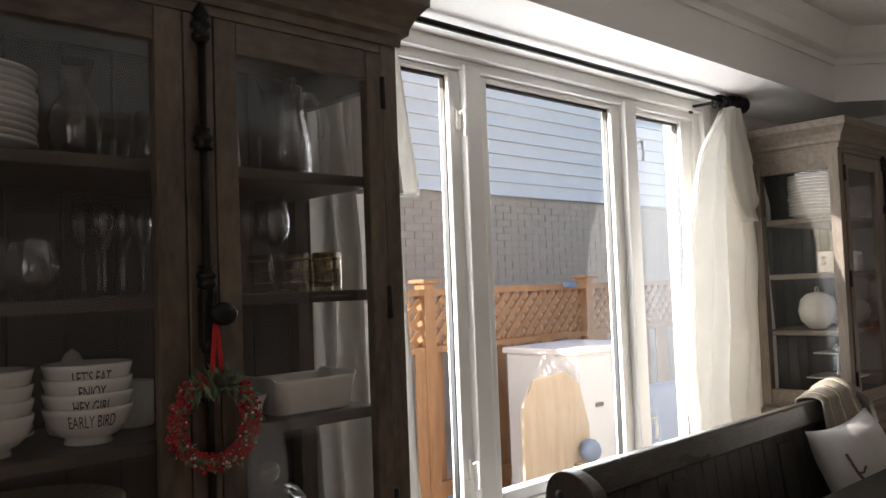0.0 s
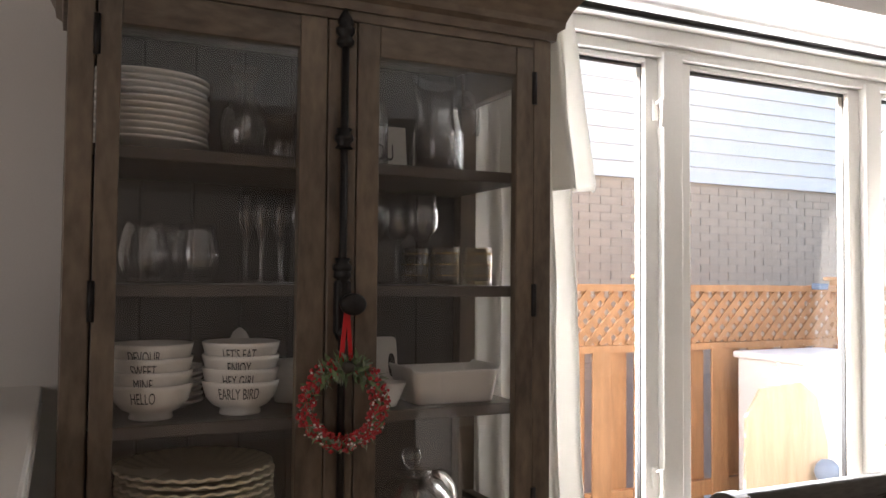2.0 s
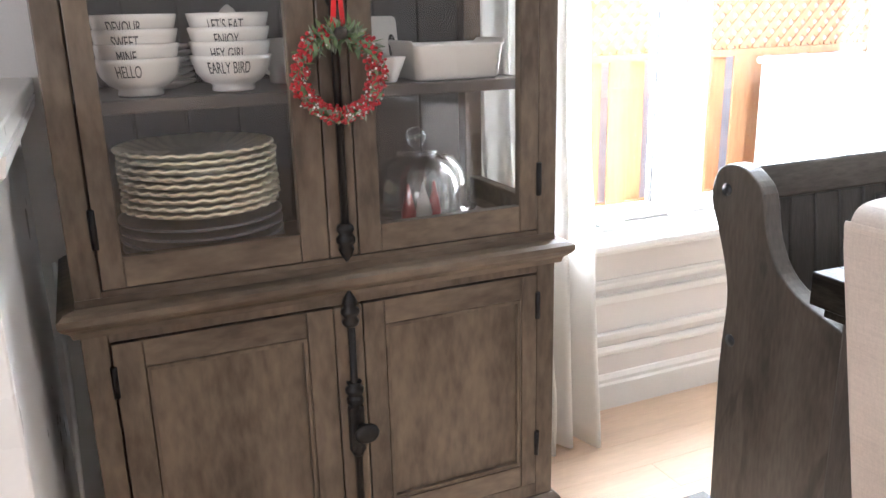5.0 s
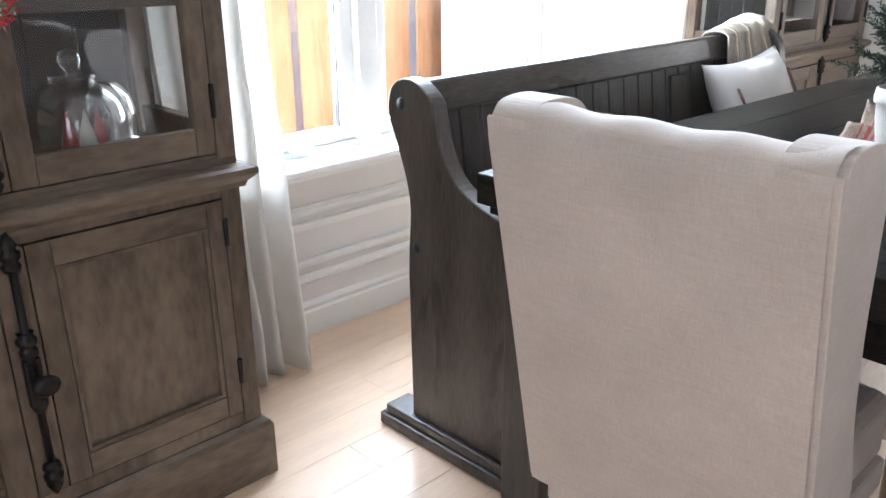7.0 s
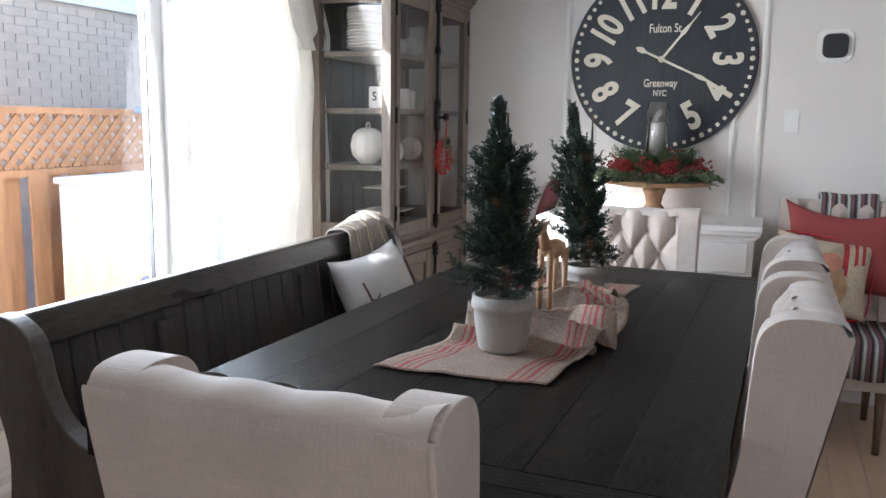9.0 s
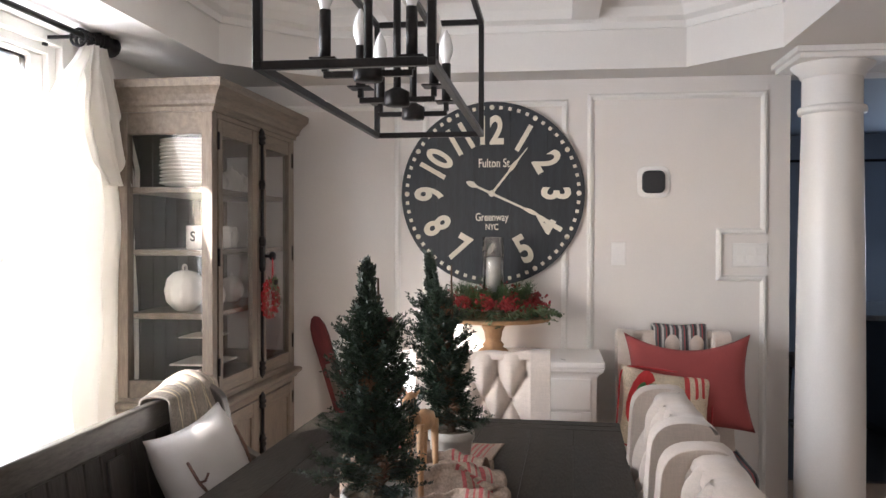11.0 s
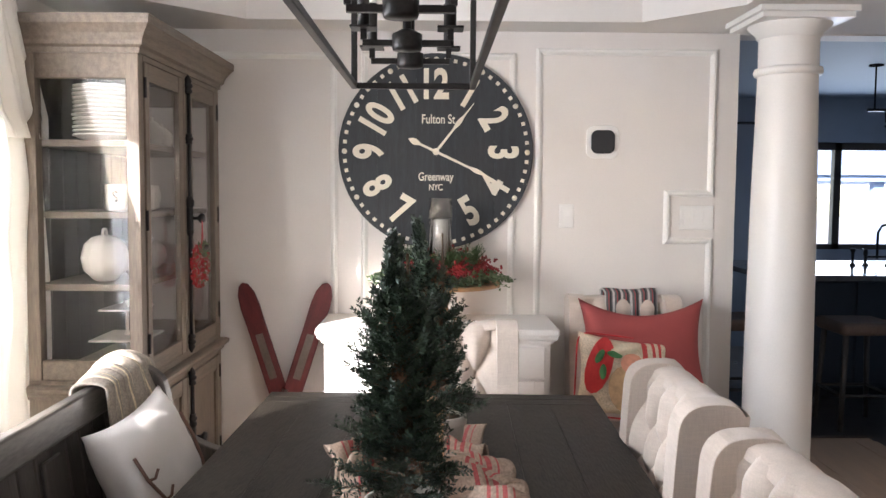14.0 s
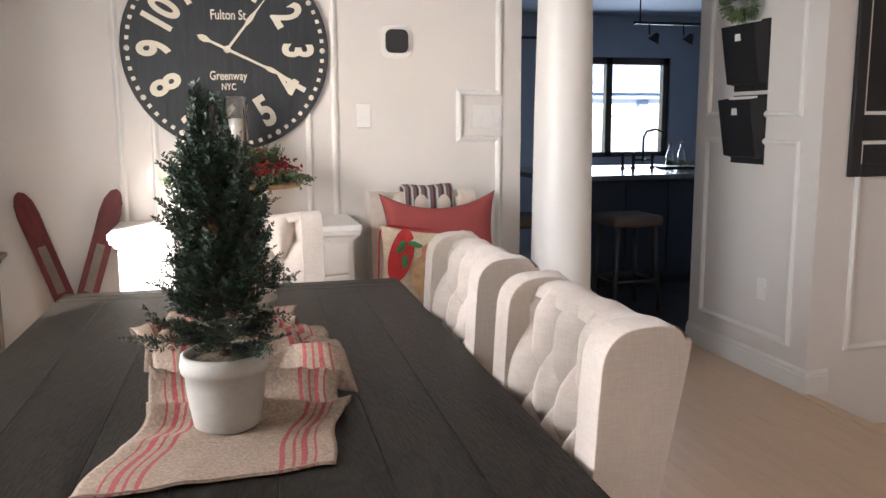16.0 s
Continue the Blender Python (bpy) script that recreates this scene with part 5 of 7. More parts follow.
def bands_mat(name, base, bands, axis=0, rough=0.85):
    """Woven cloth with coloured bands; bands are rows of (place, width, colour) in metres across the cloth."""
    m = mat(name, base, rough, var=0.10, scale=18, bump=0.6, grain=300, dist=0.0015)
    n, l = m.node_tree.nodes, m.node_tree.links
    b = n["Principled BSDF"]
    col = b.inputs["Base Color"].links[0].from_socket
    tc, sp = n.new("ShaderNodeTexCoord"), n.new("ShaderNodeSeparateXYZ")
    uv = n.new("ShaderNodeUVMap")
    l.new(uv.outputs[0], sp.inputs[0])
    for at, w, c in bands:
        ax = axis
        sub = n.new("ShaderNodeMath"); sub.operation = "SUBTRACT"; sub.inputs[1].default_value = at
        ab = n.new("ShaderNodeMath"); ab.operation = "ABSOLUTE"
        lt = n.new("ShaderNodeMath"); lt.operation = "LESS_THAN"; lt.inputs[1].default_value = w / 2
        mx = n.new("ShaderNodeMix"); mx.data_type = "RGBA"
        l.new(sp.outputs[ax], sub.inputs[0]); l.new(sub.outputs[0], ab.inputs[0]); l.new(ab.outputs[0], lt.inputs[0])
        l.new(lt.outputs[0], mx.inputs[0]); l.new(col, mx.inputs[6]); mx.inputs[7].default_value = (*c, 1)
        col = mx.outputs[2]
    # slubs of the weave, light and dark
    no, mr, mu = n.new("ShaderNodeTexNoise"), n.new("ShaderNodeMapRange"), n.new("ShaderNodeMix")
    no.inputs["Scale"].default_value, no.inputs["Detail"].default_value = 170, 3
    mr.inputs[1].default_value, mr.inputs[2].default_value, mr.inputs[3].default_value, mr.inputs[4].default_value = 0.3, 0.7, 0.72, 1.2
    mu.data_type, mu.blend_type = "RGBA", "MULTIPLY"
    mu.inputs[0].default_value = 1.0
    l.new(tc.outputs["Object"], no.inputs["Vector"]); l.new(no.outputs[0], mr.inputs[0])
    l.new(col, mu.inputs[6]); l.new(mr.outputs[0], mu.inputs[7])
    l.new(mu.outputs[2], b.inputs["Base Color"])
    return m


def with_uv(bm, f):
    lay = bm.loops.layers.uv.new("UVMap")
    for face in bm.faces:
        for lp in face.loops:
            lp[lay].uv = f(lp.vert.co)
    return bm


# ---- the cloth, pots and trees on the table ----
RUNNER = bands_mat("striped_linen", (0.240, 0.172, 0.124), [(s * p, w, (0.26, 0.048, 0.044)) for s in (-1, 1) for p, w in ((0.100, 0.008), (0.118, 0.005), (0.134, 0.010), (0.152, 0.004))])


def table_runner():
    bm = bmesh.new()
    lay = bm.loops.layers.uv.new("UVMap")
    nu, nv = 46, 190
    grid = []
    for j in range(nv + 1):
        t = j / nv
        y = 2.315 + 1.17 * t
        gather = min(1.0, 2.0 * max(0.0, 1 - abs((t - 0.48) / 0.35))) ** 1.2
        row = []
        for i in range(nu + 1):
            u = -1 + 2 * i / nu
            front = max(0.0, 1 - t / 0.24) ** 1.3
            ease = min(1.0, max(0.0, (t - 0.04) / 0.26)); ease = ease * ease * (3 - 2 * ease)
            wide = 0.178 * (1 + 0.04 * gather) + 0.016 * front
            cx = -0.352 + 0.020 * math.sin(t * 33 + 1) * gather + 0.050 * math.sin(t * 5 + 0.4) * ease - 0.012 * front + 0.08 * t + 0.010 * noise.noise((t * 9, u, 4))
            wave = 0.5 + 0.5 * math.sin(t * 66 + 3.4 * noise.noise((u * 1.6, t * 4, 1)) + 0.8 * u)
            z = 0.7935 + gather * ((0.066 + 0.04 * noise.noise((u * 1.3, t * 6, 9))) * wave ** 1.3 + 0.010 * noise.noise((u * 2, t * 9, 3))) + 0.010 * max(0, noise.noise((u * 2.6, t * 8, 8))) + 0.016 * gather * abs(noise.noise((u * 4.5 + 3, t * 17, 6)))
            dy = 0.022 * math.cos(t * 66 + 0.8 * u) * gather + 0.018 * noise.noise((u * 1.4, t * 5, 5)) * gather + 0.014 * u * front + 0.006 * noise.noise((u * 3, 2, 5)) * front
            edge = 0.055 * noise.noise((t * 14, math.copysign(1, u), 2)) * gather * abs(u)
            row.append(bm.verts.new((cx + u * (wide + edge), y + dy, max(z, 0.7925))))
        grid.append(row)
    for j in range(nv):
        for i in range(nu):
            f = bm.faces.new([grid[j][i], grid[j][i + 1], grid[j + 1][i + 1], grid[j + 1][i]])
            f.smooth = True
            for lp, (a, b) in zip(f.loops, ((i, j), (i + 1, j), (i + 1, j + 1), (i, j + 1))):
                lp[lay].uv = ((a / nu - 0.5) * 0.37, b / nv * 1.9)
    ends = [[v.co + Vector((0, 0, 0.002)) for v in row] for row in (grid[1], grid[nv - 1])]
    o = single("table_runner", bm, RUNNER, "crumpled tan linen runner with red stripes on the table", "table runner")
    for row in ends:
        part("hem", tube(row, 0.0022, 6), RUNNER, o, "folded linen hem")
    so = o.modifiers.new("cloth", "SOLIDIFY"); so.thickness = 0.0015; so.offset = 1


table_runner()
POT = mat("whitewashed_clay", (0.36, 0.33, 0.285), 0.7, var=0.08, scale=14, bump=0.3, grain=120)
SOIL = mat("potting_moss", (0.12, 0.085, 0.05), 0.95, var=0.4, bump=0.8, grain=160, dist=0.006)
NEEDLE = mat("evergreen_needles", (0.027, 0.043, 0.024), 0.5, color2=(0.010, 0.019, 0.012), scale=22, bump=0.0)


def vary_islands(m, lo, hi):
    """Each needle a little lighter or darker than the next."""
    n, l = m.node_tree.nodes, m.node_tree.links
    b = n["Principled BSDF"]
    col = b.inputs["Base Color"].links[0].from_socket
    ge, mr, mx = n.new("ShaderNodeNewGeometry"), n.new("ShaderNodeMapRange"), n.new("ShaderNodeMix")
    mr.inputs[3].default_value, mr.inputs[4].default_value = lo, hi
    mx.data_type, mx.blend_type = "RGBA", "MULTIPLY"
    mx.inputs[0].default_value = 1.0
    l.new(ge.outputs["Random Per Island"], mr.inputs[0]); l.new(col, mx.inputs[6]); l.new(mr.outputs[0], mx.inputs[7])
    l.new(mx.outputs[2], b.inputs["Base Color"])


vary_islands(NEEDLE, 0.5, 2.0)
BARK = mat("twig_bark", (0.10, 0.065, 0.04), 0.9, var=0.3, bump=0.5)
CONE = mat("pine_cone_scales", (0.13, 0.065, 0.035), 0.7, var=0.35, bump=0.3)


def needle_sprig(vs, fs, p, d, length, rng, n=18, wide=0.0028, nl=0.019):
    """A twig with flat needles either side."""
    d = d.normalized()
    s = d.cross(Vector((rng.uniform(-0.3, 0.3), rng.uniform(-0.3, 0.3), 1))).normalized()
    up = s.cross(d)
    for k in range(n):
        t = (k + 0.5) / n
        b = p + d * (length * t) - Vector((0, 0, 0.25 * length * t * t * 0.4))
        side = 1 if k % 2 else -1
        nd = (d * 0.95 + s * side * (0.70 + rng.uniform(-0.2, 0.2)) + up * rng.uniform(-0.7, 0.9)).normalized() * nl * (1 - 0.45 * t)
        w = d.cross(nd).cross(nd).normalized() * wide
        i = len(vs)
        vs += [b - w, b + nd * 0.55 - w, b + nd, b + nd * 0.55 + w]
        fs.append((i, i + 1, i + 2, i + 3))


def potted_tree(at, rp, hp, top, spread, seed, label, count, tilt=0.0):
    t = thing("potted_evergreen", label, "potted tree", pose(*at), "small evergreens on the table")
    rng = random.Random(seed)
    bm = lathe([(0, 0.0), (rp * 0.72, 0), (rp * 0.80, 0.006), (rp * 0.93, hp * 0.5), (rp * 0.96, hp * 0.74), (rp * 1.04, hp * 0.76), (rp * 1.06, hp * 0.84), (rp * 1.03, hp * 0.98), (rp * 0.97, hp), (rp * 0.9, hp * 0.97), (rp * 0.86, hp * 0.8)], 36)
    for v in bm.verts:
        v.co += Vector((noise.noise(v.co * 30) * 0.0015, noise.noise(v.co * 31) * 0.0015, 0))
    part("pot", bm, POT, t)
    part("soil", lathe([(rp * 0.88, hp * 0.88), (rp * 0.5, hp * 0.93), (0, hp * 0.95)], 24), SOIL, t)
    part("trunk", tube([(0, 0, hp * 0.85), (0.004, 0.002, hp + 0.1), (0, 0, top)], [0.012, 0.008, 0.002]), BARK, t)
    vs, fs = [], []
    tw = bmesh.new()
    z0 = hp + 0.012
    for k in range(count):
        f = ((k + rng.random()) / count) ** 1.1
        z = z0 + (top - z0) * f
        a = k * 2.39996 + rng.uniform(-0.5, 0.5)
        shape = float(np.interp(f, (0, 0.05, 0.16, 0.32, 0.50, 0.62, 0.70, 0.76, 0.82, 1.0), (0.95, 1.15, 1.0, 0.90, 0.92, 0.80, 0.56, 0.24, 0.07, 0.02)))
        lobe = 1 + 0.60 * noise.noise((math.cos(a) * 1.3, math.sin(a) * 1.3, z * 16 + seed * 3))
        reach = spread * shape * lobe * rng.choice((0.5, 0.7, 0.85, 1.0, 1.0, 1.25, 1.25, 1.45)) + 0.004
        rise = (0.05 if f < 0.1 else 0.55) + 0.8 * f + rng.uniform(-0.25, 0.35) + (45 * (f - 0.74) if f > 0.74 else 0)
        d = Vector((math.cos(a), math.sin(a), rise)).normalized()
        e = Vector((math.cos(a) * reach, math.sin(a) * reach, z + 0.45 * reach * min(rise, 1.5)))
        root = Vector((0, 0, z - 0.012))
        tube([root, root.lerp(e, 0.5) + Vector((0, 0, 0.006)), e], [0.0022, 0.0016, 0.0008], 4, tw, caps=False)
        steps = max(1, int(reach / 0.020))
        k2 = 1.0 if f < 0.74 else 0.3
        for q in range(steps):
            p = root.lerp(e, 0.25 + 0.70 * (q + 0.5) / steps)
            for side in (-1, 1):
                dd = d + Vector((-math.sin(a), math.cos(a), 0)) * side * rng.uniform(0.4, 1.0) * k2 + Vector((0, 0, rng.uniform(-0.2, 0.45)))
                needle_sprig(vs, fs, p, dd, rng.uniform(0.026, 0.044), rng, 14, 0.0020, 0.0165)
        for _ in range(2):
            needle_sprig(vs, fs, e - d * 0.012, d + Vector((rng.uniform(-0.45, 0.45), rng.uniform(-0.45, 0.45), rng.uniform(0.0, 0.55))) * k2, rng.uniform(0.036, 0.064), rng, 24, 0.0020, 0.0165)
    vs = [Vector((v.x + tilt * max(0, v.z - hp), v.y, v.z)) for v in vs]
    for v in tw.verts:
        v.co.x += tilt * max(0, v.co.z - hp)
    me = bpy.data.meshes.new("crown")
    me.from_pydata([tuple(v) for v in vs], [], fs)
    me.materials.append(NEEDLE)
    o = new("crown", me); o.parent = t; o["kind"] = "stuff"
    part("twig_mass", tw, BARK, t)["kind"] = "stuff"
    for a, f, r in ((2.9, 0.30, 1.25), (-2.3, 0.72, 1.0), (-1.2, 0.12, 1.0), (0.6, 0.45, 1.1), (-2.0, 0.50, 1.0)):
        reach = spread * (1 - f) ** 0.72 * r * 0.9
        bm = bmesh.new()
        for q in range(5):
            rr = 0.013 * math.sin(math.pi * (q + 1) / 6.5)
            for w in range(8):
                b = 2 * math.pi * (w + 0.5 * (q % 2)) / 8
                c = Vector((rr * math.cos(b), rr * math.sin(b), 0.006 * q - 0.012))
                n = Vector((math.cos(b), math.sin(b), 0.5)) * 0.006
                tt2 = Vector((-math.sin(b), math.cos(b), 0)) * 0.0045
                bm.faces.new([bm.verts.new(v) for v in (c - tt2, c + tt2, c + n + tt2 * 0.5, c + n - tt2 * 0.5)])
        bmesh.ops.create_icosphere(bm, subdivisions=1, radius=0.010)
        part("pine_cone", bm, CONE, t, "small brown pine cone", m=pose(reach * math.cos(a), reach * math.sin(a), z0 + (top - z0) * f, 60, 0, math.degrees(a)))
    return t


potted_tree((-0.334, 2.550, 0.7965), 0.073, 0.136, 0.562, 0.057, 4, "small artificial evergreen in a whitewashed clay pot", 225, -0.05)
potted_tree((-0.268, 3.215, 0.7965), 0.062, 0.105, 0.566, 0.054, 9, "second small evergreen in a whitewashed clay pot", 205, -0.13)
TANWOOD = mat("carved_tan_wood", (0.38, 0.22, 0.11), 0.6, var=0.25, stretch=(5, 5, 1), bump=0.3)


def deer_figure(at):
    """A tall slim carved deer in one piece, its body held high on long legs."""
    d = bmesh.new()
    bmesh.ops.create_icosphere(d, subdivisions=3, radius=1, matrix=Matrix.Translation((0, 0, 0.195)) @ Matrix.Diagonal((0.024, 0.052, 0.028, 1)))
    for x in (-0.014, 0.014):
        for y in (-0.036, 0.036):
            tube([(x, y, 0.195), (x * 1.15, y * 1.05, 0.10), (x * 1.3, y, 0.0)], [0.011, 0.0075, 0.007], 10, d)
    tube([(0, -0.036, 0.200), (0, -0.050, 0.232), (0, -0.056, 0.252)], [0.018, 0.014, 0.012], 12, d)
    bmesh.ops.create_icosphere(d, subdivisions=3, radius=1, matrix=Matrix.Translation((0, -0.068, 0.258)) @ Matrix.Rotation(radians(20), 4, "X") @ Matrix.Diagonal((0.015, 0.029, 0.016, 1)))
    for s in (-1, 1):
        tube([(s * 0.010, -0.056, 0.266), (s * 0.022, -0.052, 0.280)], [0.005, 0.002], 6, d)
    tube([(0, 0.048, 0.205), (0, 0.060, 0.196)], [0.007, 0.003], 6, d)
    single("deer_figure", d, TANWOOD, "tall carved tan wooden deer standing on the runner", "figurine", pose(*at, 0, 0, -20))


deer_figure((-0.300, 2.90, 0.800))

# ---- cushions and throws ----
GREIGE = mat("stone_linen", (0.62, 0.59, 0.56), 0.9, var=0.05, bump=0.4, grain=350, dist=0.001)
ANTLER = mat("brown_thread", (0.13, 0.07, 0.05), 0.8, var=0.2)
REDCLOTH = mat("brick_red_linen", (0.30, 0.060, 0.056), 0.9, var=0.10, bump=0.4, grain=330, dist=0.001)
KNIT = bands_mat("tan_woven_throw", (0.29, 0.25, 0.205), [(p, 0.007, (0.60, 0.50, 0.33)) for p in (-0.21, -0.185, -0.07, -0.045, 0.05, 0.075, 0.19)])


def antler_cushion():
    c = thing("cushion", "stone linen cushion with a brown antler print on the bench", "cushion", Matrix(((0.121, -0.903, -0.412, -1.062), (0.989, 0.145, -0.027, 3.41), (0.084, -0.404, 0.911, 0.664), (0, 0, 0, 1))), "cushions")
    part("pad", pillow_mesh(0.43, 0.43, 0.15, seed=2), GREIGE, c)
    bm = bmesh.new()
    def stroke(pts, r):
        tube([(x, -0.082 * (max(0, 1 - abs(x / 0.215) ** 3) * max(0, 1 - abs(z / 0.215) ** 3)) ** 0.55 - 0.001, z) for x, z in pts], r, 6, bm)
    stroke([(-0.15, 0.10), (-0.145, 0.03), (-0.12, -0.04), (-0.07, -0.10), (0.0, -0.13)], 0.005)
    for a, b in (((-0.145, 0.03), (-0.10, 0.04)), ((-0.12, -0.04), (-0.075, -0.02)), ((-0.09, -0.08), (-0.035, -0.065))):
        stroke([a, ((a[0] + b[0]) / 2, (a[1] + b[1]) / 2 - 0.01), b], 0.004)
    stroke([(0.16, 0.12), (0.155, 0.04), (0.13, -0.03), (0.09, -0.09)], 0.005)
    part("antler_print", bm, ANTLER, c, "brown antler print")


antler_cushion()


def bench_throw():
    bm = bmesh.new()
    lay = bm.loops.layers.uv.new("UVMap")
    nu, nv, grid = 110, 60, []
    for j in range(nv + 1):
        t = j / nv
        s = -0.22 + 0.56 * t        # way over the rail, from the window side to the seat
        row = []
        for i in range(nu + 1):
            u = i / nu
            y = 3.36 + 0.40 * u + 0.07 * (t - 0.4) * (1 - 2 * u) + 0.02 * math.sin(t * 5 + u * 3)
            if s < -0.05:
                x, z = -1.276, 0.914 + (s + 0.05)
            elif s < 0.05:
                a = (s + 0.05) / 0.10 * math.pi
                x, z = -1.232 - 0.044 * math.cos(a), 0.914 + 0.016 * math.sin(a)
            else:
                x, z = -1.188 + 0.11 * (s - 0.05), 0.914 - 0.97 * (s - 0.05)
            fold = abs(math.sin(u * 24 + 1.6 * math.sin(t * 2.3) + 2.0 * noise.noise((u * 3, t * 3, 7)))) ** 0.7
            bulk = max(0.0, math.sin(math.pi * u)) ** 0.6
            out = bulk * (0.002 + 0.014 * fold) + 0.034 * math.exp(-((y - 3.62) / 0.09) ** 2) + 0.010 * noise.noise((u * 6, t * 5, 1)) * bulk
            w = max(0.0, 1 - abs(s) / 0.10)
            x += out * (1 - w) * (1 if s > 0 else -1)
            z += out * w
            row.append(bm.verts.new((x, y, z)))
        grid.append(row)
    for j in range(nv):
        for i in range(nu):
            f = bm.faces.new([grid[j][i], grid[j][i + 1], grid[j + 1][i + 1], grid[j + 1][i]])
            f.smooth = True
            for lp, (a, b) in zip(f.loops, ((i, j), (i + 1, j), (i + 1, j + 1), (i, j + 1))):
                lp[lay].uv = ((a / nu - 0.5) * 0.60, b / nv)
    o = single("throw", bm, KNIT, "rumpled tan striped throw draped over the bench's end", "throw")
    so = o.modifiers.new("cloth", "SOLIDIFY"); so.thickness = 0.008


bench_throw()
single("cushion", pillow_mesh(0.54, 0.42, 0.16, sag=0.05, seed=6), REDCLOTH, "brick red linen cushion leaning on the chair back", "cushion", pose(0.60, 4.585, 0.815, -14, 0, 0), "cushions")
PRINT = bands_mat("cream_sack_cloth", (0.62, 0.52, 0.38), [(p, w, (0.50, 0.05, 0.05)) for p, w in ((0.075, 0.022), (0.115, 0.014), (0.145, 0.014))])


def print_cushion():
    c = thing("cushion", "cream sackcloth cushion with red stripes and green leaves", "cushion", pose(0.485, 4.455, 0.715, -20, 8, 6), "cushions")
    bm = pillow_mesh(0.40, 0.34, 0.13, seed=8)
    part("pad", with_uv(bm, lambda p: (p.x if p.z > 0.02 + 0.03 * math.sin(p.x * 60) else -1.0, p.z)), PRINT, c)
    def patch(name, pts, mt, lift):
        bm2 = bmesh.new()
        q = []
        for x, z in pts:
            k = (max(0, 1 - abs(x / 0.2) ** 3) * max(0, 1 - abs(z / 0.17) ** 3)) ** 0.55
            q.append(bm2.verts.new((x, -0.065 * k - lift, z)))
        mid = bm2.verts.new((sum(p.co.x for p in q) / len(q), min(p.co.y for p in q) - 0.004, sum(p.co.z for p in q) / len(q)))
        for i in range(len(q)):
            bm2.faces.new([q[i], q[(i + 1) % len(q)], mid])
        part(name, bm2, mt, c)
    def oval(cx, cz, rx, rz, turn=0.0, n=16):
        ca, sa = math.cos(radians(turn)), math.sin(radians(turn))
        return [(cx + rx * math.cos(t) * ca - rz * math.sin(t) * sa, cz + rx * math.cos(t) * sa + rz * math.sin(t) * ca) for t in np.linspace(0, 2 * math.pi, n, endpoint=False)]
    patch("red_field", oval(-0.118, 0.030, 0.050, 0.122, -14), PRINTRED, 0.006)
    patch("tan_field", oval(0.005, -0.055, 0.088, 0.095, 14), CREAMPATCH, 0.010)
    patch("pale_band", oval(-0.020, 0.100, 0.070, 0.026, 24), PRINTCREAM, 0.013)
    patch("peach_field", oval(0.010, 0.045, 0.048, 0.042, 10), PRINTPEACH, 0.016)
    for x, z, a in ((-0.122, 0.062, 62), (-0.062, 0.075, -8), (-0.108, 0.000, 88)):
        patch("leaf_patch", oval(x, z, 0.032, 0.014, a), PRINTGREEN, 0.015)
    part("piping", tube([(0.2 * math.copysign(abs(math.cos(t)) ** 0.25, math.cos(t)) * 0.99, 0, 0.17 * math.copysign(abs(math.sin(t)) ** 0.25, math.sin(t)) * 0.99) for t in np.linspace(0, 2 * math.pi, 60)], 0.004, 6, caps=False), RED, c)


CREAMPATCH = mat("tan_print", (0.44, 0.29, 0.16), 0.9, var=0.22, scale=26)
PRINTPEACH = mat("peach_print", (0.58, 0.27, 0.18), 0.9, var=0.14, scale=30)
PRINTCREAM = mat("cream_print", (0.60, 0.52, 0.38), 0.9, var=0.14, scale=30)
PRINTRED = mat("red_print", (0.50, 0.035, 0.035), 0.9, var=0.12)
PRINTGREEN = mat("green_print", (0.06, 0.19, 0.07), 0.9, var=0.15)
print_cushion()
PLAID = bands_mat("tartan_wool", (0.12, 0.115, 0.115), [(0.05 * k + d, w, c) for k in range(-3, 4) for d, w, c in ((0.0, 0.013, (0.52, 0.50, 0.47)), (0.022, 0.005, (0.34, 0.05, 0.05)), (-0.016, 0.004, (0.02, 0.02, 0.022)), (0.031, 0.006, (0.02, 0.02, 0.022)))])


def tartan(rows, label):
    bm = bmesh.new()
    lay = bm.loops.layers.uv.new("UVMap")
    nu, grid = 16, []
    for j, (y, z, w, cx) in enumerate(rows):
        grid.append([bm.verts.new((cx + w * (i / nu - 0.5), y + 0.004 * math.sin(i * 0.7 + j), z + 0.004 * math.sin(i * 0.5 + j * 0.3))) for i in range(nu + 1)])
    for j in range(len(rows) - 1):
        for i in range(nu):
            f = bm.faces.new([grid[j][i], grid[j][i + 1], grid[j + 1][i + 1], grid[j + 1][i]])
            f.smooth = True
            for lp, (a, b) in zip(f.loops, ((i, j), (i + 1, j), (i + 1, j + 1), (i, j + 1))):
                lp[lay].uv = ((a / nu - 0.5) * 0.30, b * 0.05)
    o = single("tartan_throw", bm, PLAID, label, "throw")
    so = o.modifiers.new("cloth", "SOLIDIFY"); so.thickness = 0.006


tartan([(4.905, 0.80, 0.24, 0.60), (4.905, 0.95, 0.24, 0.60), (4.89, 1.018, 0.25, 0.60), (4.85, 1.030, 0.25, 0.60), (4.81, 1.018, 0.24, 0.60), (4.795, 0.95, 0.24, 0.60), (4.785, 0.85, 0.24, 0.60)], "black and white tartan throw over the chair back")
tartan([(4.72, 0.488, 0.26, 0.70), (4.5, 0.488, 0.26, 0.70), (4.32, 0.488, 0.26, 0.70), (4.285, 0.476, 0.26, 0.70), (4.275, 0.42, 0.26, 0.70), (4.275, 0.33, 0.26, 0.70)], "tartan throw hanging over the chair seat")

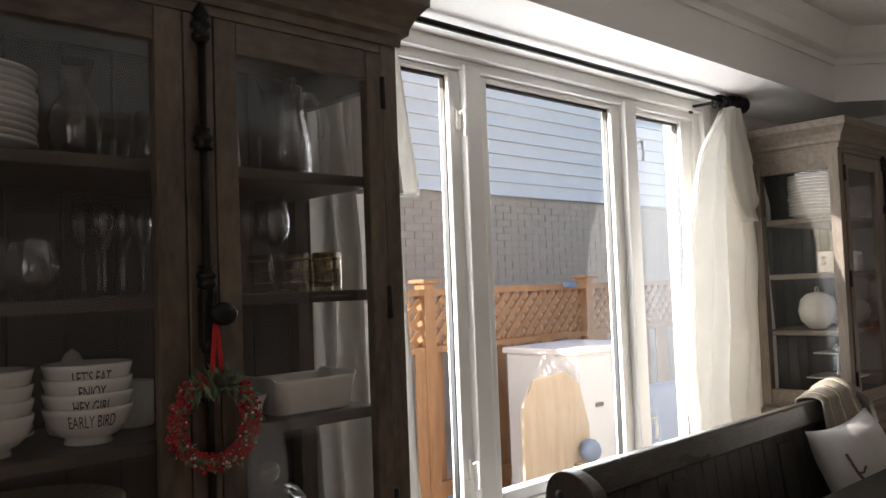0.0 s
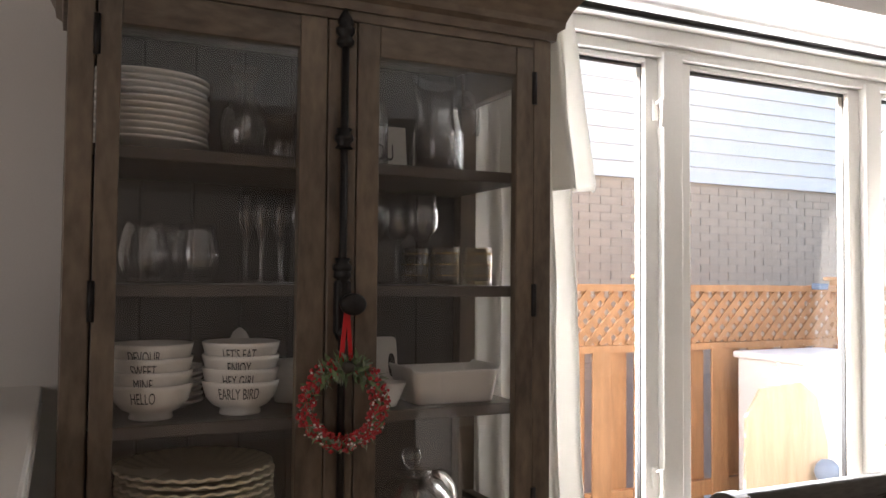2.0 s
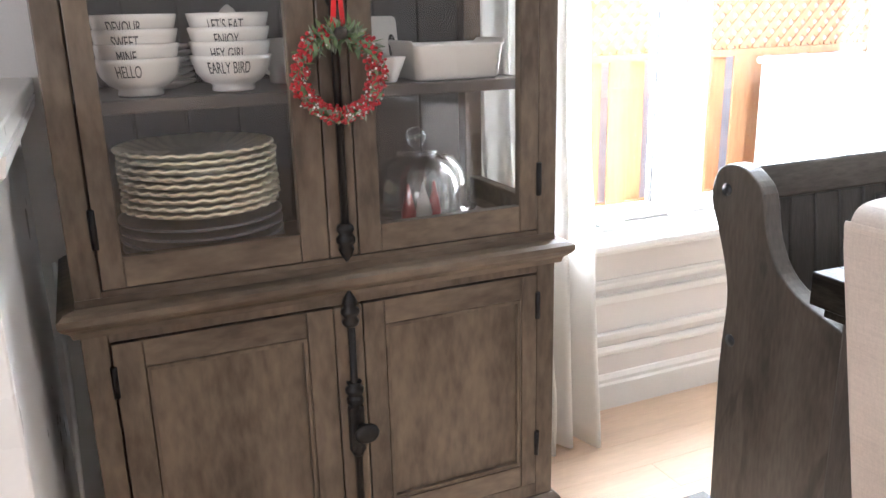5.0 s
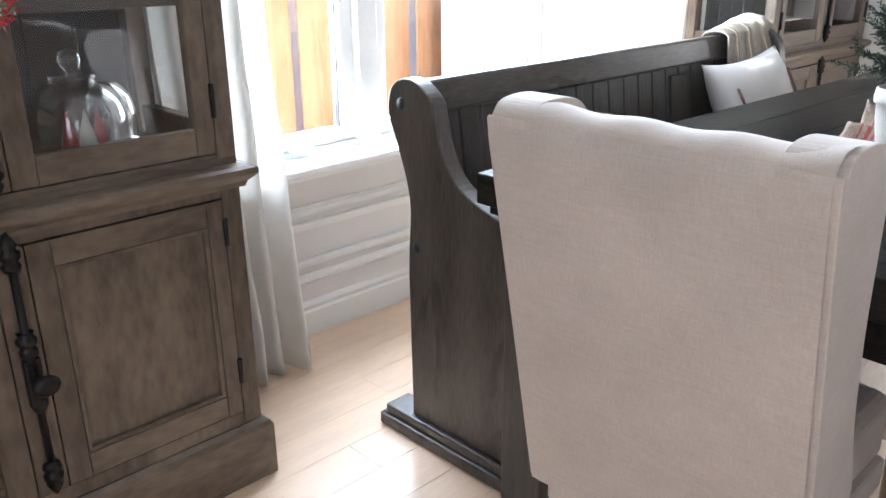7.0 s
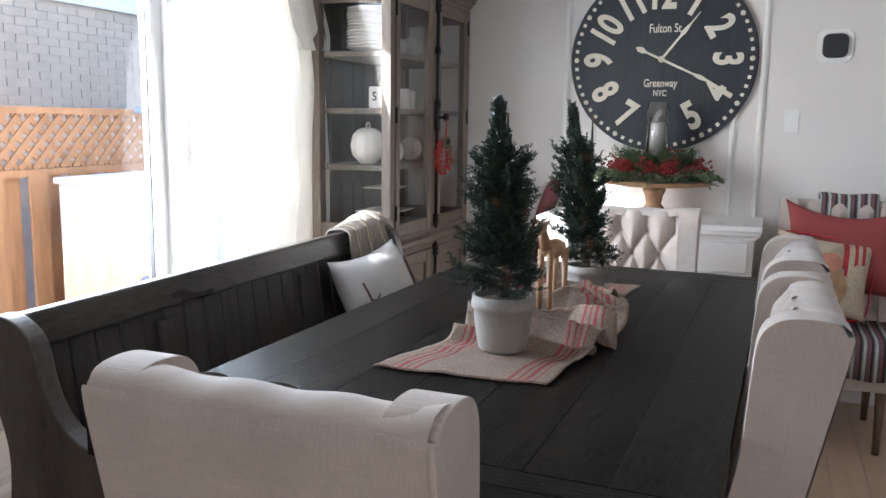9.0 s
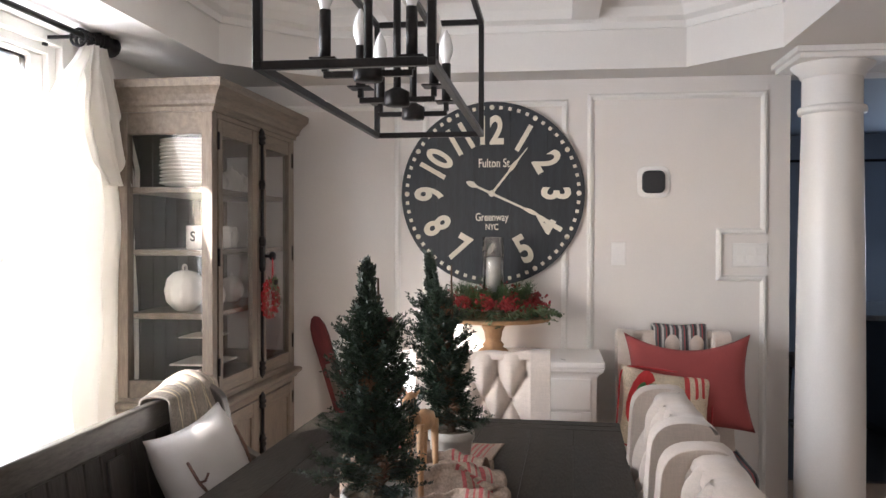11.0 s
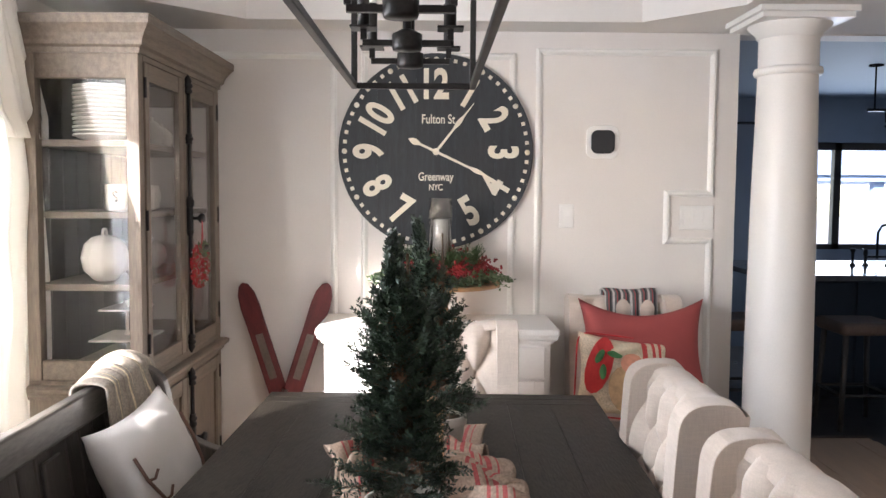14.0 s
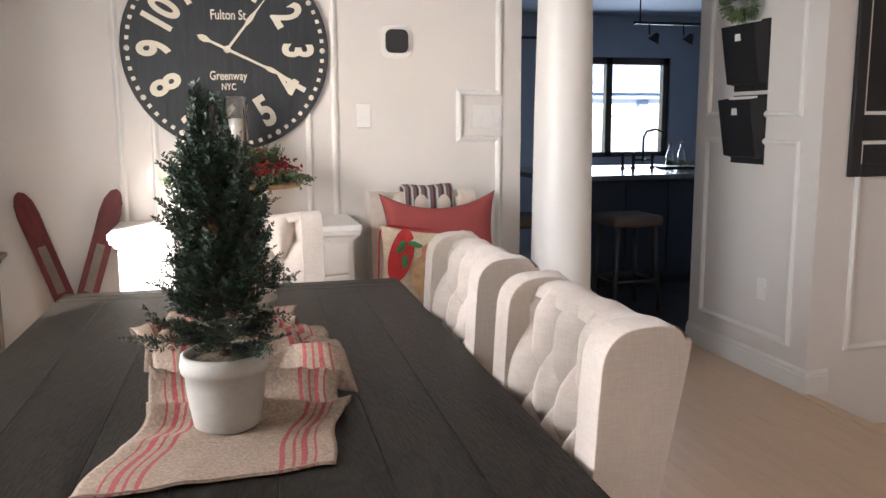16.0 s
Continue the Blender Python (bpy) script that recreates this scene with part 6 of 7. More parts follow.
# ---- sideboard and centrepiece ----
WHITE = mat("white_lacquer", (0.82, 0.80, 0.77), 0.3, var=0.02, bump=0.03)


def sideboard():
    s = thing("sideboard", "white painted sideboard with panelled doors under the clock", "sideboard")
    x0, x1, y0, y1 = -0.755, 0.21, 4.605, CY - 0.02
    part("body", boxes((x0, y0, 0.06, x1, y1, 0.825)), WHITE, s)
    part("top", boxes((-0.79, 4.570, 0.862, 0.245, y1, 0.89), bevel=0.005), WHITE, s)
    part("cornice", sweep([(0, 0), (0.010, 0), (0.014, 0.012), (0.028, 0.022), (0.030, 0.036), (0, 0.036)], [(x0, y1, 0.825), (x0, y0, 0.825), (x1, y0, 0.825), (x1, y1, 0.825)]), WHITE, s)
    part("plinth", boxes((x0 - 0.012, y0 - 0.012, 0, x1 + 0.012, y1, 0.075), bevel=0.004), WHITE, s)
    n = 3
    w = (x1 - x0 - 0.04) / n
    for k in range(n):
        a, b = x0 + 0.02 + k * w + 0.004, x0 + 0.02 + (k + 1) * w - 0.004
        dr = part("drawer", boxes((a, y0 - 0.016, 0.675, b, y0 - 0.001, 0.812), bevel=0.003), WHITE, s)
        d = part("door", boxes((a, y0 - 0.016, 0.095, a + 0.045, y0 - 0.001, 0.665), (b - 0.045, y0 - 0.016, 0.095, b, y0 - 0.001, 0.665), (a + 0.045, y0 - 0.016, 0.095, b - 0.045, y0 - 0.001, 0.145), (a + 0.045, y0 - 0.016, 0.615, b - 0.045, y0 - 0.001, 0.665), bevel=0.003), WHITE, s)
        part("panel", boxes((a + 0.045, y0 - 0.009, 0.145, b - 0.045, y0 - 0.0005, 0.615)), WHITE, d)
        for z, par in ((0.56, d),):
            part("knob", lathe([(0.005, 0), (0.005, 0.012), (0.013, 0.018), (0.012, 0.025), (0, 0.027)], 12), IRON, par, m=pose(b - 0.022, y0 - 0.016, z, 90, 0, 0))


sideboard()


CRANBERRY = mat("dark_red_berry", (0.26, 0.012, 0.016), 0.38, var=0.35, scale=40)
SAGE = mat("sage_leaf", (0.17, 0.23, 0.12), 0.6, color2=(0.07, 0.12, 0.055), scale=30)
PINE = mat("pine_green", (0.055, 0.095, 0.035), 0.55, color2=(0.025, 0.05, 0.02), scale=20)
vary_islands(PINE, 0.6, 1.6)


def centrepiece():
    p = thing("pedestal_stand", "turned tan wooden pedestal stand on the sideboard", "cake stand", pose(-0.262, 4.80, 0.891))
    part("stem", lathe([(0, 0), (0.072, 0), (0.076, 0.010), (0.062, 0.022), (0.046, 0.030), (0.052, 0.042), (0.036, 0.060), (0.044, 0.105), (0.056, 0.128), (0.05, 0.140), (0.03, 0.150)], 32), TANWOOD, p)
    part("platter", lathe([(0, 0.148), (0.20, 0.152), (0.268, 0.160), (0.272, 0.168), (0.268, 0.178), (0.255, 0.176), (0, 0.170)], 48), TANWOOD, p)
    g = thing("berry_garland", "evergreen and red berry garland round a candle", "garland", pose(-0.262, 4.80, 1.066))
    rng = random.Random(12)
    vs, fs, pv, pf = [], [], [], []
    bm = bmesh.new()
    for k in range(230):
        a, r = rng.uniform(0, 6.283), rng.uniform(0.12, 0.26)
        needle_sprig(vs, fs, Vector((r * math.cos(a), r * math.sin(a), rng.uniform(0.010, 0.045))), Vector((math.cos(a) + rng.uniform(-0.5, 0.5), math.sin(a) + rng.uniform(-0.5, 0.5), rng.uniform(-0.35, 0.25))), rng.uniform(0.05, 0.09), rng, 10, 0.007, 0.030)
    for k in range(150):
        a, r = rng.uniform(0, 6.283), rng.uniform(0.05, 0.13)
        needle_sprig(pv, pf, Vector((r * math.cos(a), r * math.sin(a), 0.03)), Vector((math.cos(a) * 0.9, math.sin(a) * 0.9, rng.uniform(0.8, 2.2))), rng.uniform(0.10, 0.17), rng, 34, 0.0018, 0.045)
    for nm, v3, f3, mt in (("broad_leaves", vs, fs, SAGE), ("pine_sprays", pv, pf, PINE)):
        me = bpy.data.meshes.new(nm); me.from_pydata([tuple(v) for v in v3], [], f3); me.materials.append(mt)
        o = new(nm, me); o.parent = g; o["kind"] = "stuff"
    for k in range(95):
        a = rng.uniform(0, 6.283)
        r0, ln = rng.uniform(0.09, 0.17), rng.uniform(0.06, 0.12)
        rise = rng.uniform(-0.02, 0.05)
        for q in range(15):
            f = rng.random()
            c = Vector((math.cos(a), math.sin(a), 0)) * (r0 + ln * f) + Vector((rng.gauss(0, 0.010), rng.gauss(0, 0.010), 0.060 + rise * f + rng.gauss(0, 0.009)))
            bmesh.ops.create_icosphere(bm, subdivisions=1, radius=rng.uniform(0.0045, 0.0075), matrix=Matrix.Translation(c))
    for q in range(60):
        a, r = rng.uniform(0, 6.283), rng.uniform(0.06, 0.13)
        bmesh.ops.create_icosphere(bm, subdivisions=1, radius=rng.uniform(0.005, 0.008), matrix=Matrix.Translation((r * math.cos(a), r * math.sin(a), rng.uniform(0.08, 0.16))))
    for f in bm.faces:
        f.smooth = True
    part("berry_cluster", bm, CRANBERRY, g)["kind"] = "stuff"
    for k in range(7):
        a = rng.uniform(0, 6.283)
        part("pine_cone", lathe([(0, -0.022), (0.014, -0.016), (0.020, -0.004), (0.016, 0.010), (0.008, 0.020), (0, 0.024)], 9), CONE, g, "brown pine cone", m=pose(0.15 * math.cos(a), 0.15 * math.sin(a), 0.06, 70, 0, math.degrees(a) + 90))
    h = thing("candle_holder", "clear glass hurricane holder with a white candle", "candle holder", pose(-0.262, 4.79, 1.066))
    part("cylinder", lathe([(0, 0.08), (0.050, 0.08), (0.050, 0.375), (0.047, 0.375), (0.047, 0.085), (0, 0.085)], 28), GLASS, h)
    part("candle", lathe([(0, 0.086), (0.036, 0.086), (0.036, 0.275), (0.032, 0.282), (0, 0.278)], 24), CHINA, h, "white pillar candle")
    part("foot", lathe([(0.055, 0.0), (0.055, 0.006), (0.02, 0.03), (0.02, 0.06), (0.05, 0.08)], 20), GLASS, h)


centrepiece()

# ---- clock ----
CREAMPAINT = mat("cream_paint", (0.72, 0.67, 0.55), 0.6, var=0.06, bump=0.1)
DIAL = mat("blue_black_boards", (0.022, 0.026, 0.031), 0.5, var=0.3, scale=5, stretch=(8, 8, 0.7), bump=0.25, grain=40)


def wall_clock():
    c = thing("wall_clock", "large round blue-black plank wall clock with cream numerals", "clock", pose(-0.284, CY, 1.657))
    R = 0.457
    dial = part("dial", lathe([(0, -0.001), (R - 0.002, -0.001), (R, 0.002), (R, 0.024), (R - 0.003, 0.026), (0, 0.026)], 96), DIAL, c, m=pose(0, 0, 0, 90, 0, 0))
    n, w = 5, 2 * R / 5
    for k in range(n):
        a, b = -R + k * w + 0.0012, -R + (k + 1) * w - 0.0012
        pts = []
        for x in np.linspace(a, b, 12):
            pts.append((x, math.sqrt(max(0.0, (R - 0.003) ** 2 - x * x))))
        for x in np.linspace(b, a, 12):
            pts.append((x, -math.sqrt(max(0.0, (R - 0.003) ** 2 - x * x))))
        pts = [p for i, p in enumerate(pts) if math.dist(p, pts[i - 1]) > 1e-4]
        part("board", slab(pts, "y", -0.030, -0.026), DIAL, c)
    for h in range(1, 13):
        a = radians(90 - 30 * h)
        bm = text_mesh(str(h), 0.176, 0.80, 0.002, weight=0.006)
        xs = [v.co.x for v in bm.verts]; ys = [v.co.y for v in bm.verts]
        cx, cy = (min(xs) + max(xs)) / 2, (min(ys) + max(ys)) / 2
        for v in bm.verts:
            x, y, z = v.co
            v.co = Vector((x - cx, -z, (y - cy) * 1.08))
        part("numeral", bm, CREAMPAINT, c, m=pose(0.316 * math.cos(a), -0.032, 0.316 * math.sin(a), 0, 30 * h + (180 if 4 <= h <= 8 else 0), 0))
    sq = mesh_of("minute_mark", boxes((-0.0085, -0.0012, -0.0085, 0.0085, 0.0, 0.0085)), CREAMPAINT)
    dot = mesh_of("hour_dot", lathe([(0, 0.0014), (0.0125, 0.0012), (0.0125, 0)], 20), CREAMPAINT)
    for k in range(60):
        a = radians(6 * k)
        o = new("hour_dot" if k % 5 == 0 else "minute_mark", dot if k % 5 == 0 else sq)
        o.parent = c
        o.matrix_basis = pose(0.428 * math.cos(a), -0.0302, 0.428 * math.sin(a), 90 if k % 5 == 0 else 0, 0 if k % 5 == 0 else -6 * k, 0)
    lettering("Fulton St", 0.060, pose(0.01, -0.0308, 0.150), CREAMPAINT, c, 0.72, 0.0007, name="dial_lettering")
    lettering("Greenway", 0.055, pose(0.0, -0.0308, -0.118), CREAMPAINT, c, 0.72, 0.0007, name="dial_lettering")
    lettering("NYC", 0.042, pose(0.0, -0.0308, -0.167), CREAMPAINT, c, 0.75, 0.0007, name="dial_lettering")
    def pointer(angle, length, tail, spade, y):
        out = [(-0.006, 0), (-0.005, spade - 0.04), (-0.011, spade - 0.010), (-0.010, spade + 0.010), (-0.004, spade + 0.04), (-0.002, length), (0.002, length), (0.004, spade + 0.04), (0.010, spade + 0.010), (0.011, spade - 0.010), (0.005, spade - 0.04), (0.006, 0)]
        if tail:
            out += [(0.005, -tail + 0.04), (0.015, -tail + 0.015), (0.012, -tail - 0.005), (0, -tail - 0.022), (-0.012, -tail - 0.005), (-0.015, -tail + 0.015), (-0.005, -tail + 0.04)]
        part("pointer", slab(out, "y", y - 0.003, y), CREAMPAINT, c, m=pose(0, 0, 0, 0, angle, 0))
    pointer(38, 0.285, 0, 0.175, -0.036)
    pointer(115, 0.28, 0.12, 0.215, -0.041)
    part("spindle", lathe([(0, 0), (0.016, 0), (0.016, 0.015), (0.008, 0.018), (0, 0.019)], 16), CREAMPAINT, c, m=pose(0, -0.030, 0, 90, 0, 0))


wall_clock()

# ---- old skis ----
SKIRED = mat("worn_red_paint", (0.125, 0.020, 0.020), 0.5, var=0.35, scale=9, stretch=(4, 4, 1), bump=0.2)
METALW = mat("worn_metal", (0.24, 0.21, 0.18), 0.4, 0.8, var=0.2)
ROPE = mat("pale_strap", (0.55, 0.46, 0.36), 0.9, var=0.15)


def ski(m):
    s = thing("ski", "worn red child's ski leaning against the wall", "ski", m, "pair of old skis")
    out = [(-0.040, 0), (-0.044, 0.1), (-0.044, 0.88), (-0.046, 0.98), (-0.040, 1.04), (-0.022, 1.082), (0, 1.095), (0.022, 1.082), (0.040, 1.04), (0.046, 0.98), (0.044, 0.88), (0.044, 0.1), (0.040, 0)]
    soften(part("board", slab(out, "y", -0.014, 0), SKIRED, s), 0.003)
    part("toe_plate", boxes((-0.018, -0.018, 0.62, 0.018, -0.014, 0.84), bevel=0.0015), METALW, s, "worn bare metal plate")
    part("binding", tube([(-0.04, -0.02, 0.42), (-0.035, -0.05, 0.46), (0, -0.062, 0.47), (0.035, -0.05, 0.46), (0.04, -0.02, 0.42)], 0.008), ROPE, s, "pale leather toe strap")
    part("clip", boxes((-0.038, -0.024, 0.50, -0.022, -0.014, 0.56), (0.022, -0.024, 0.50, 0.038, -0.014, 0.56), bevel=0.002), METALW, s)


ski(pose(-0.845, 4.935, 0.0, -3.2, -18.5, 0))
ski(pose(-1.115, 4.905, 0.0, -3.2, 17.5, 0))

# ---- hanging light ----
def chandelier():
    c = thing("chandelier", "open black iron rectangular lantern with candle bulbs above the table", "chandelier", pose(-0.345, 2.81, 0))
    w, l, z0, z1, r = 0.153, 0.49, 1.738, 2.06, 0.0075
    def bar(a, b, nm="bar"):
        x0, y0, z0_ = (min(p, q) - r for p, q in zip(a, b)); x1, y1, z1_ = (max(p, q) + r for p, q in zip(a, b))
        part(nm, boxes((x0, y0, z0_, x1, y1, z1_), bevel=0.0015, seg=1), IRON, c)
    for z in (z0, z1):
        for x in (-w, w):
            bar((x, -l, z), (x, l, z), "long_bar")
        for y in (-l, l):
            bar((-w + 2 * r, y, z), (w - 2 * r, y, z), "short_bar")
    for x in (-w, w):
        for y in (-l, l):
            bar((x, y, z0 + 2 * r), (x, y, z1 - 2 * r), "corner_bar")
    bar((0, -l + 2 * r, z1), (0, l - 2 * r, z1), "top_bar")
    for y in (-0.26, 0.26):
        part("hanging_rod", tube([(0, y, z1), (0, y, 2.44)], 0.006), IRON, c)
    part("canopy", boxes((-0.06, -0.31, 2.425, 0.06, 0.31, 2.442), bevel=0.004), IRON, c)
    for y in (-0.30, 0.0, 0.22):
        part("drop_rod", tube([(0, y, z1), (0, y, 1.765)], 0.009), IRON, c)
        part("hub", lathe([(0, 1.742), (0.028, 1.744), (0.030, 1.75), (0.030, 1.775), (0.012, 1.785)], 16), IRON, c, m=pose(0, y, 0))
        arm = part("arm", boxes((-0.088, y - 0.006, 1.752, 0.088, y + 0.006, 1.764)), IRON, c)
        for s in (-1, 1):
            a = s * 0.086
            part("candle_arm", boxes((a - 0.006, y - 0.006, 1.7645, a + 0.006, y + 0.006, 1.785)), IRON, arm)
            part("drip_pan", boxes((a - 0.026, y - 0.026, 1.785, a + 0.026, y + 0.026, 1.789), bevel=0.001, seg=1), IRON, arm)
            part("candle_tube", lathe([(0, 1.789), (0.0115, 1.789), (0.0115, 1.885), (0, 1.885)], 14), IRON, arm, m=pose(a, y, 0))
            part("bulb", lathe([(0.009, 1.885), (0.010, 1.892), (0.017, 1.91), (0.018, 1.925), (0.012, 1.95), (0.003, 1.97), (0, 1.972)], 16), BULB, arm, "unlit frosted candle bulb", m=pose(a, y, 0))


BULB = mat("frosted_bulb", (0.85, 0.84, 0.82), 0.25, var=0.02, bump=0.0)
chandelier()


# ---- mantel beside the first cabinet ----
def mantel():
    m = thing("mantel", "white painted fireplace mantel with a stepped shelf", "mantel")
    part("breast", boxes((WX + 0.002, -1.3, 0, -0.98, 0.455, 1.05)), WHITE, m)
    part("pilaster", boxes((-0.98, 0.26, 0, -0.95, 0.475, 1.05), bevel=0.004), WHITE, m)
    part("side_panel", boxes((WX + 0.01, 0.455, 0.0, -0.98, 0.470, 1.05)), WHITE, m)
    part("cornice", sweep([(0, 0), (0.01, 0), (0.015, 0.02), (0.045, 0.045), (0.05, 0.07), (0, 0.07)], [(-0.95, -1.3, 1.05), (-0.95, 0.465, 1.05), (WX + 0.01, 0.465, 1.05)]), WHITE, m)
    part("shelf", boxes((WX + 0.002, -1.36, 1.12, -0.80, 0.513, 1.155), bevel=0.006), WHITE, m)


mantel()
single("red_vase", lathe([(0, 0), (0.05, 0), (0.07, 0.02), (0.088, 0.10), (0.085, 0.16), (0.065, 0.225), (0.048, 0.24), (0.052, 0.275), (0.045, 0.275), (0.042, 0.245), (0, 0.24)], 32), SKIRED, "deep red ceramic vase on the mantel shelf", "vase", pose(-1.45, 0.355, 1.156))

# ---- outside the window ----
CEDAR = mat("cedar_fence", (0.46, 0.25, 0.12), 0.8, color2=(0.32, 0.165, 0.075), scale=6, stretch=(5, 5, 0.7), bump=0.3, grain=40)
SIDING = mat("white_siding", (0.87, 0.81, 0.77), 0.6, var=0.04, bump=0.05)
BRICK = mat("tan_brick", (0.55, 0.435, 0.335), 0.85, var=0.10, scale=7, bump=0.4, grain=80)
MORTAR = mat("pale_mortar", (0.47, 0.385, 0.315), 0.9, var=0.1, bump=0.3)
# Paving lightened to bounce daylight up onto the brick and fence.
PAVING = mat("pale_bounce_paving", (0.66, 0.65, 0.64), 0.9, var=0.15, bump=0.4, grain=60)
BLUE = mat("blue_grey_cover", (0.16, 0.22, 0.33), 0.7, var=0.15, bump=0.3)
PALEPLY = mat("pale_plywood", (0.62, 0.50, 0.36), 0.7, color2=(0.48, 0.36, 0.24), scale=5, stretch=(4, 4, 0.7), bump=0.2)
struct("ground", boxes((-60, -60, -0.5, -2.10, 60, -0.32)), PAVING, "pale light-bouncing side yard running to the distance", "ground")


def fence():
    f = thing("fence", "orange cedar fence with a lattice top", "fence")
    X = -3.70
    y0, y1 = -3.0, 11.0
    for py in np.arange(y0 + 0.16, y1, 1.64):
        p = part("post", boxes((X - 0.045, py - 0.045, -0.32, X + 0.045, py + 0.045, 1.42)), CEDAR, f)
        part("post_cap", boxes((X - 0.075, py - 0.075, 1.42, X + 0.075, py + 0.075, 1.445), bevel=0.008), CEDAR, p)
    bd = mesh_of("board", boxes((-0.008, -0.066, -0.30, 0.008, 0.066, 1.0), bevel=0.003, seg=1), CEDAR)
    for k, y in enumerate(np.arange(y0, y1, 0.148)):
        o = new("board", bd); o.parent = f
        o.matrix_basis = pose(X + (0.028 if k % 2 else -0.028), float(y), 0)
    part("rail", boxes((X - 0.035, y0, 0.99, X + 0.035, y1, 1.03)), CEDAR, f)
    part("rail", boxes((X - 0.04, y0, 1.345, X + 0.04, y1, 1.385)), CEDAR, f)
    part("rail", boxes((X - 0.020, y0, 0.10, X + 0.020, y1, 0.19)), CEDAR, f)
    bm = bmesh.new()
    for s, dx in ((1, 0.006), (-1, -0.006)):
        for y in np.arange(y0, y1, 0.098):
            a = Vector((X + dx, float(y), 1.03)); b = a + Vector((0, s * 0.315, 0.315))
            t = Vector((0, 0.0125, -0.0125 * s)); h = Vector((0.004, 0, 0))
            q = [bm.verts.new(v) for v in (a - t - h, a + t - h, b + t - h, b - t - h, a - t + h, a + t + h, b + t + h, b - t + h)]
            for i in ((0, 1, 2, 3), (7, 6, 5, 4), (0, 4, 5, 1), (1, 5, 6, 2), (2, 6, 7, 3), (3, 7, 4, 0)):
                bm.faces.new([q[j] for j in i])
    part("lattice", bm, CEDAR, f)["kind"] = "stuff"
    lamp = part("solar_lamp", boxes((X + 0.05, 5.03, 1.36, X + 0.12, 5.11, 1.40), bevel=0.006), BLUE, f, "small blue solar lamp on a post")


fence()


def neighbour():
    h = thing("neighbour_house", "neighbour's house wall of tan brick below white siding", "house")
    X = -5.25
    w = part("wall", boxes((X - 0.25, 1.5, -0.4, X - 0.03, 14.0, 6.2)), MORTAR, h)
    for z in np.arange(2.265, 6.1, 0.135):
        part("siding_board", slab([(X - 0.03, z), (X + 0.012, z), (X + 0.012, z + 0.010), (X - 0.012, z + 0.134), (X - 0.03, z + 0.134)], "y", 1.5, 14.0), SIDING, w)
    br = mesh_of("brick", boxes((-0.03, -0.103, -0.0315, -0.022, 0.103, 0.0315)), BRICK)
    near = []
    for r in range(15):
        z = 1.25 + 0.068 * r
        for k in range(19):
            near.append((4.2 + 0.212 * k + (0.106 if r % 2 else 0), z))
    for y, z in near:
        o = new("brick", br); o.parent = w
        o.matrix_basis = pose(X + random.uniform(-0.002, 0.002), y, z)
    vs, fs = [], []
    for r in range(24):
        z = 0.64 + 0.068 * r
        if z > 2.26:
            break
        for k in range(57):
            y = 1.66 + 0.212 * k + (0.106 if (r % 2) ^ 1 else 0)
            if z > 1.22 and 4.05 < y < 8.35:
                continue
            i = len(vs)
            vs += [(X - 0.03, y - 0.103, z - 0.0315), (X - 0.03, y + 0.103, z - 0.0315), (X - 0.03, y + 0.103, z + 0.0315), (X - 0.03, y - 0.103, z + 0.0315), (X - 0.022, y - 0.103, z - 0.0315), (X - 0.022, y + 0.103, z - 0.0315), (X - 0.022, y + 0.103, z + 0.0315), (X - 0.022, y - 0.103, z + 0.0315)]
            fs += [(i + 4, i + 5, i + 6, i + 7), (i, i + 4, i + 7, i + 3), (i + 1, i + 2, i + 6, i + 5), (i + 3, i + 7, i + 6, i + 2), (i, i + 1, i + 5, i + 4)]
    me = bpy.data.meshes.new("brickwork"); me.from_pydata(vs, [], fs); me.materials.append(BRICK)
    o = new("brickwork", me); o.parent = w; o["kind"] = "stuff"


neighbour()


def storage_box():
    s = thing("storage_cabinet", "white outdoor storage cabinet with a grey lid", "storage cabinet", pose(-3.25, 4.62, -0.32))
    part("body", boxes((-0.28, -0.36, 0, 0.28, 0.34, 1.27), bevel=0.01), WHITE, s)
    part("lid", boxes((-0.30, -0.38, 1.27, 0.30, 0.36, 1.31), bevel=0.01), SIDING, s)
    for y in (-0.355, 0.0):
        d = part("door", boxes((0.28, y + 0.005, 0.05, 0.292, y + 0.33, 1.25), bevel=0.004), WHITE, s)
        part("handle", boxes((0.292, y + 0.15, 0.95, 0.305, y + 0.22, 0.975), bevel=0.003), METALW, d)


storage_box()
single("plywood_sheet", slab([(4.0, -0.32), (4.62, -0.32), (4.60, 0.55), (4.52, 0.80), (4.40, 0.88), (4.12, 0.86), (4.02, 0.72)], "x", -0.009, 0.009), PALEPLY, "pale cut plywood sheet leaning by the fence", "plywood", pose(-3.30 + 0.38, -0.32, 0, 0, 0, 0))
bl = thing("covered_grill", "blue-grey fabric cover over a grill", "grill", pose(-3.05, 5.25, -0.32))
soften(part("cover", slab([(-0.22, 0), (-0.20, 0.75), (-0.12, 0.98), (0.10, 1.0), (0.18, 0.78), (0.22, 0)], "y", -0.28, 0.28), BLUE, bl), 0.03, 3)
part("hem", boxes((-0.23, -0.29, 0.02, 0.23, 0.29, 0.06), bevel=0.01), BLUE, bl)
single("garden_ball", lathe([(0, 0), (0.03, 0.004), (0.055, 0.03), (0.065, 0.065), (0.055, 0.10), (0.03, 0.126), (0, 0.13)], 24), BLUE, "blue glazed garden ball beside the cabinet", "garden ball", pose(-2.85, 4.20, -0.32 + 0.67))
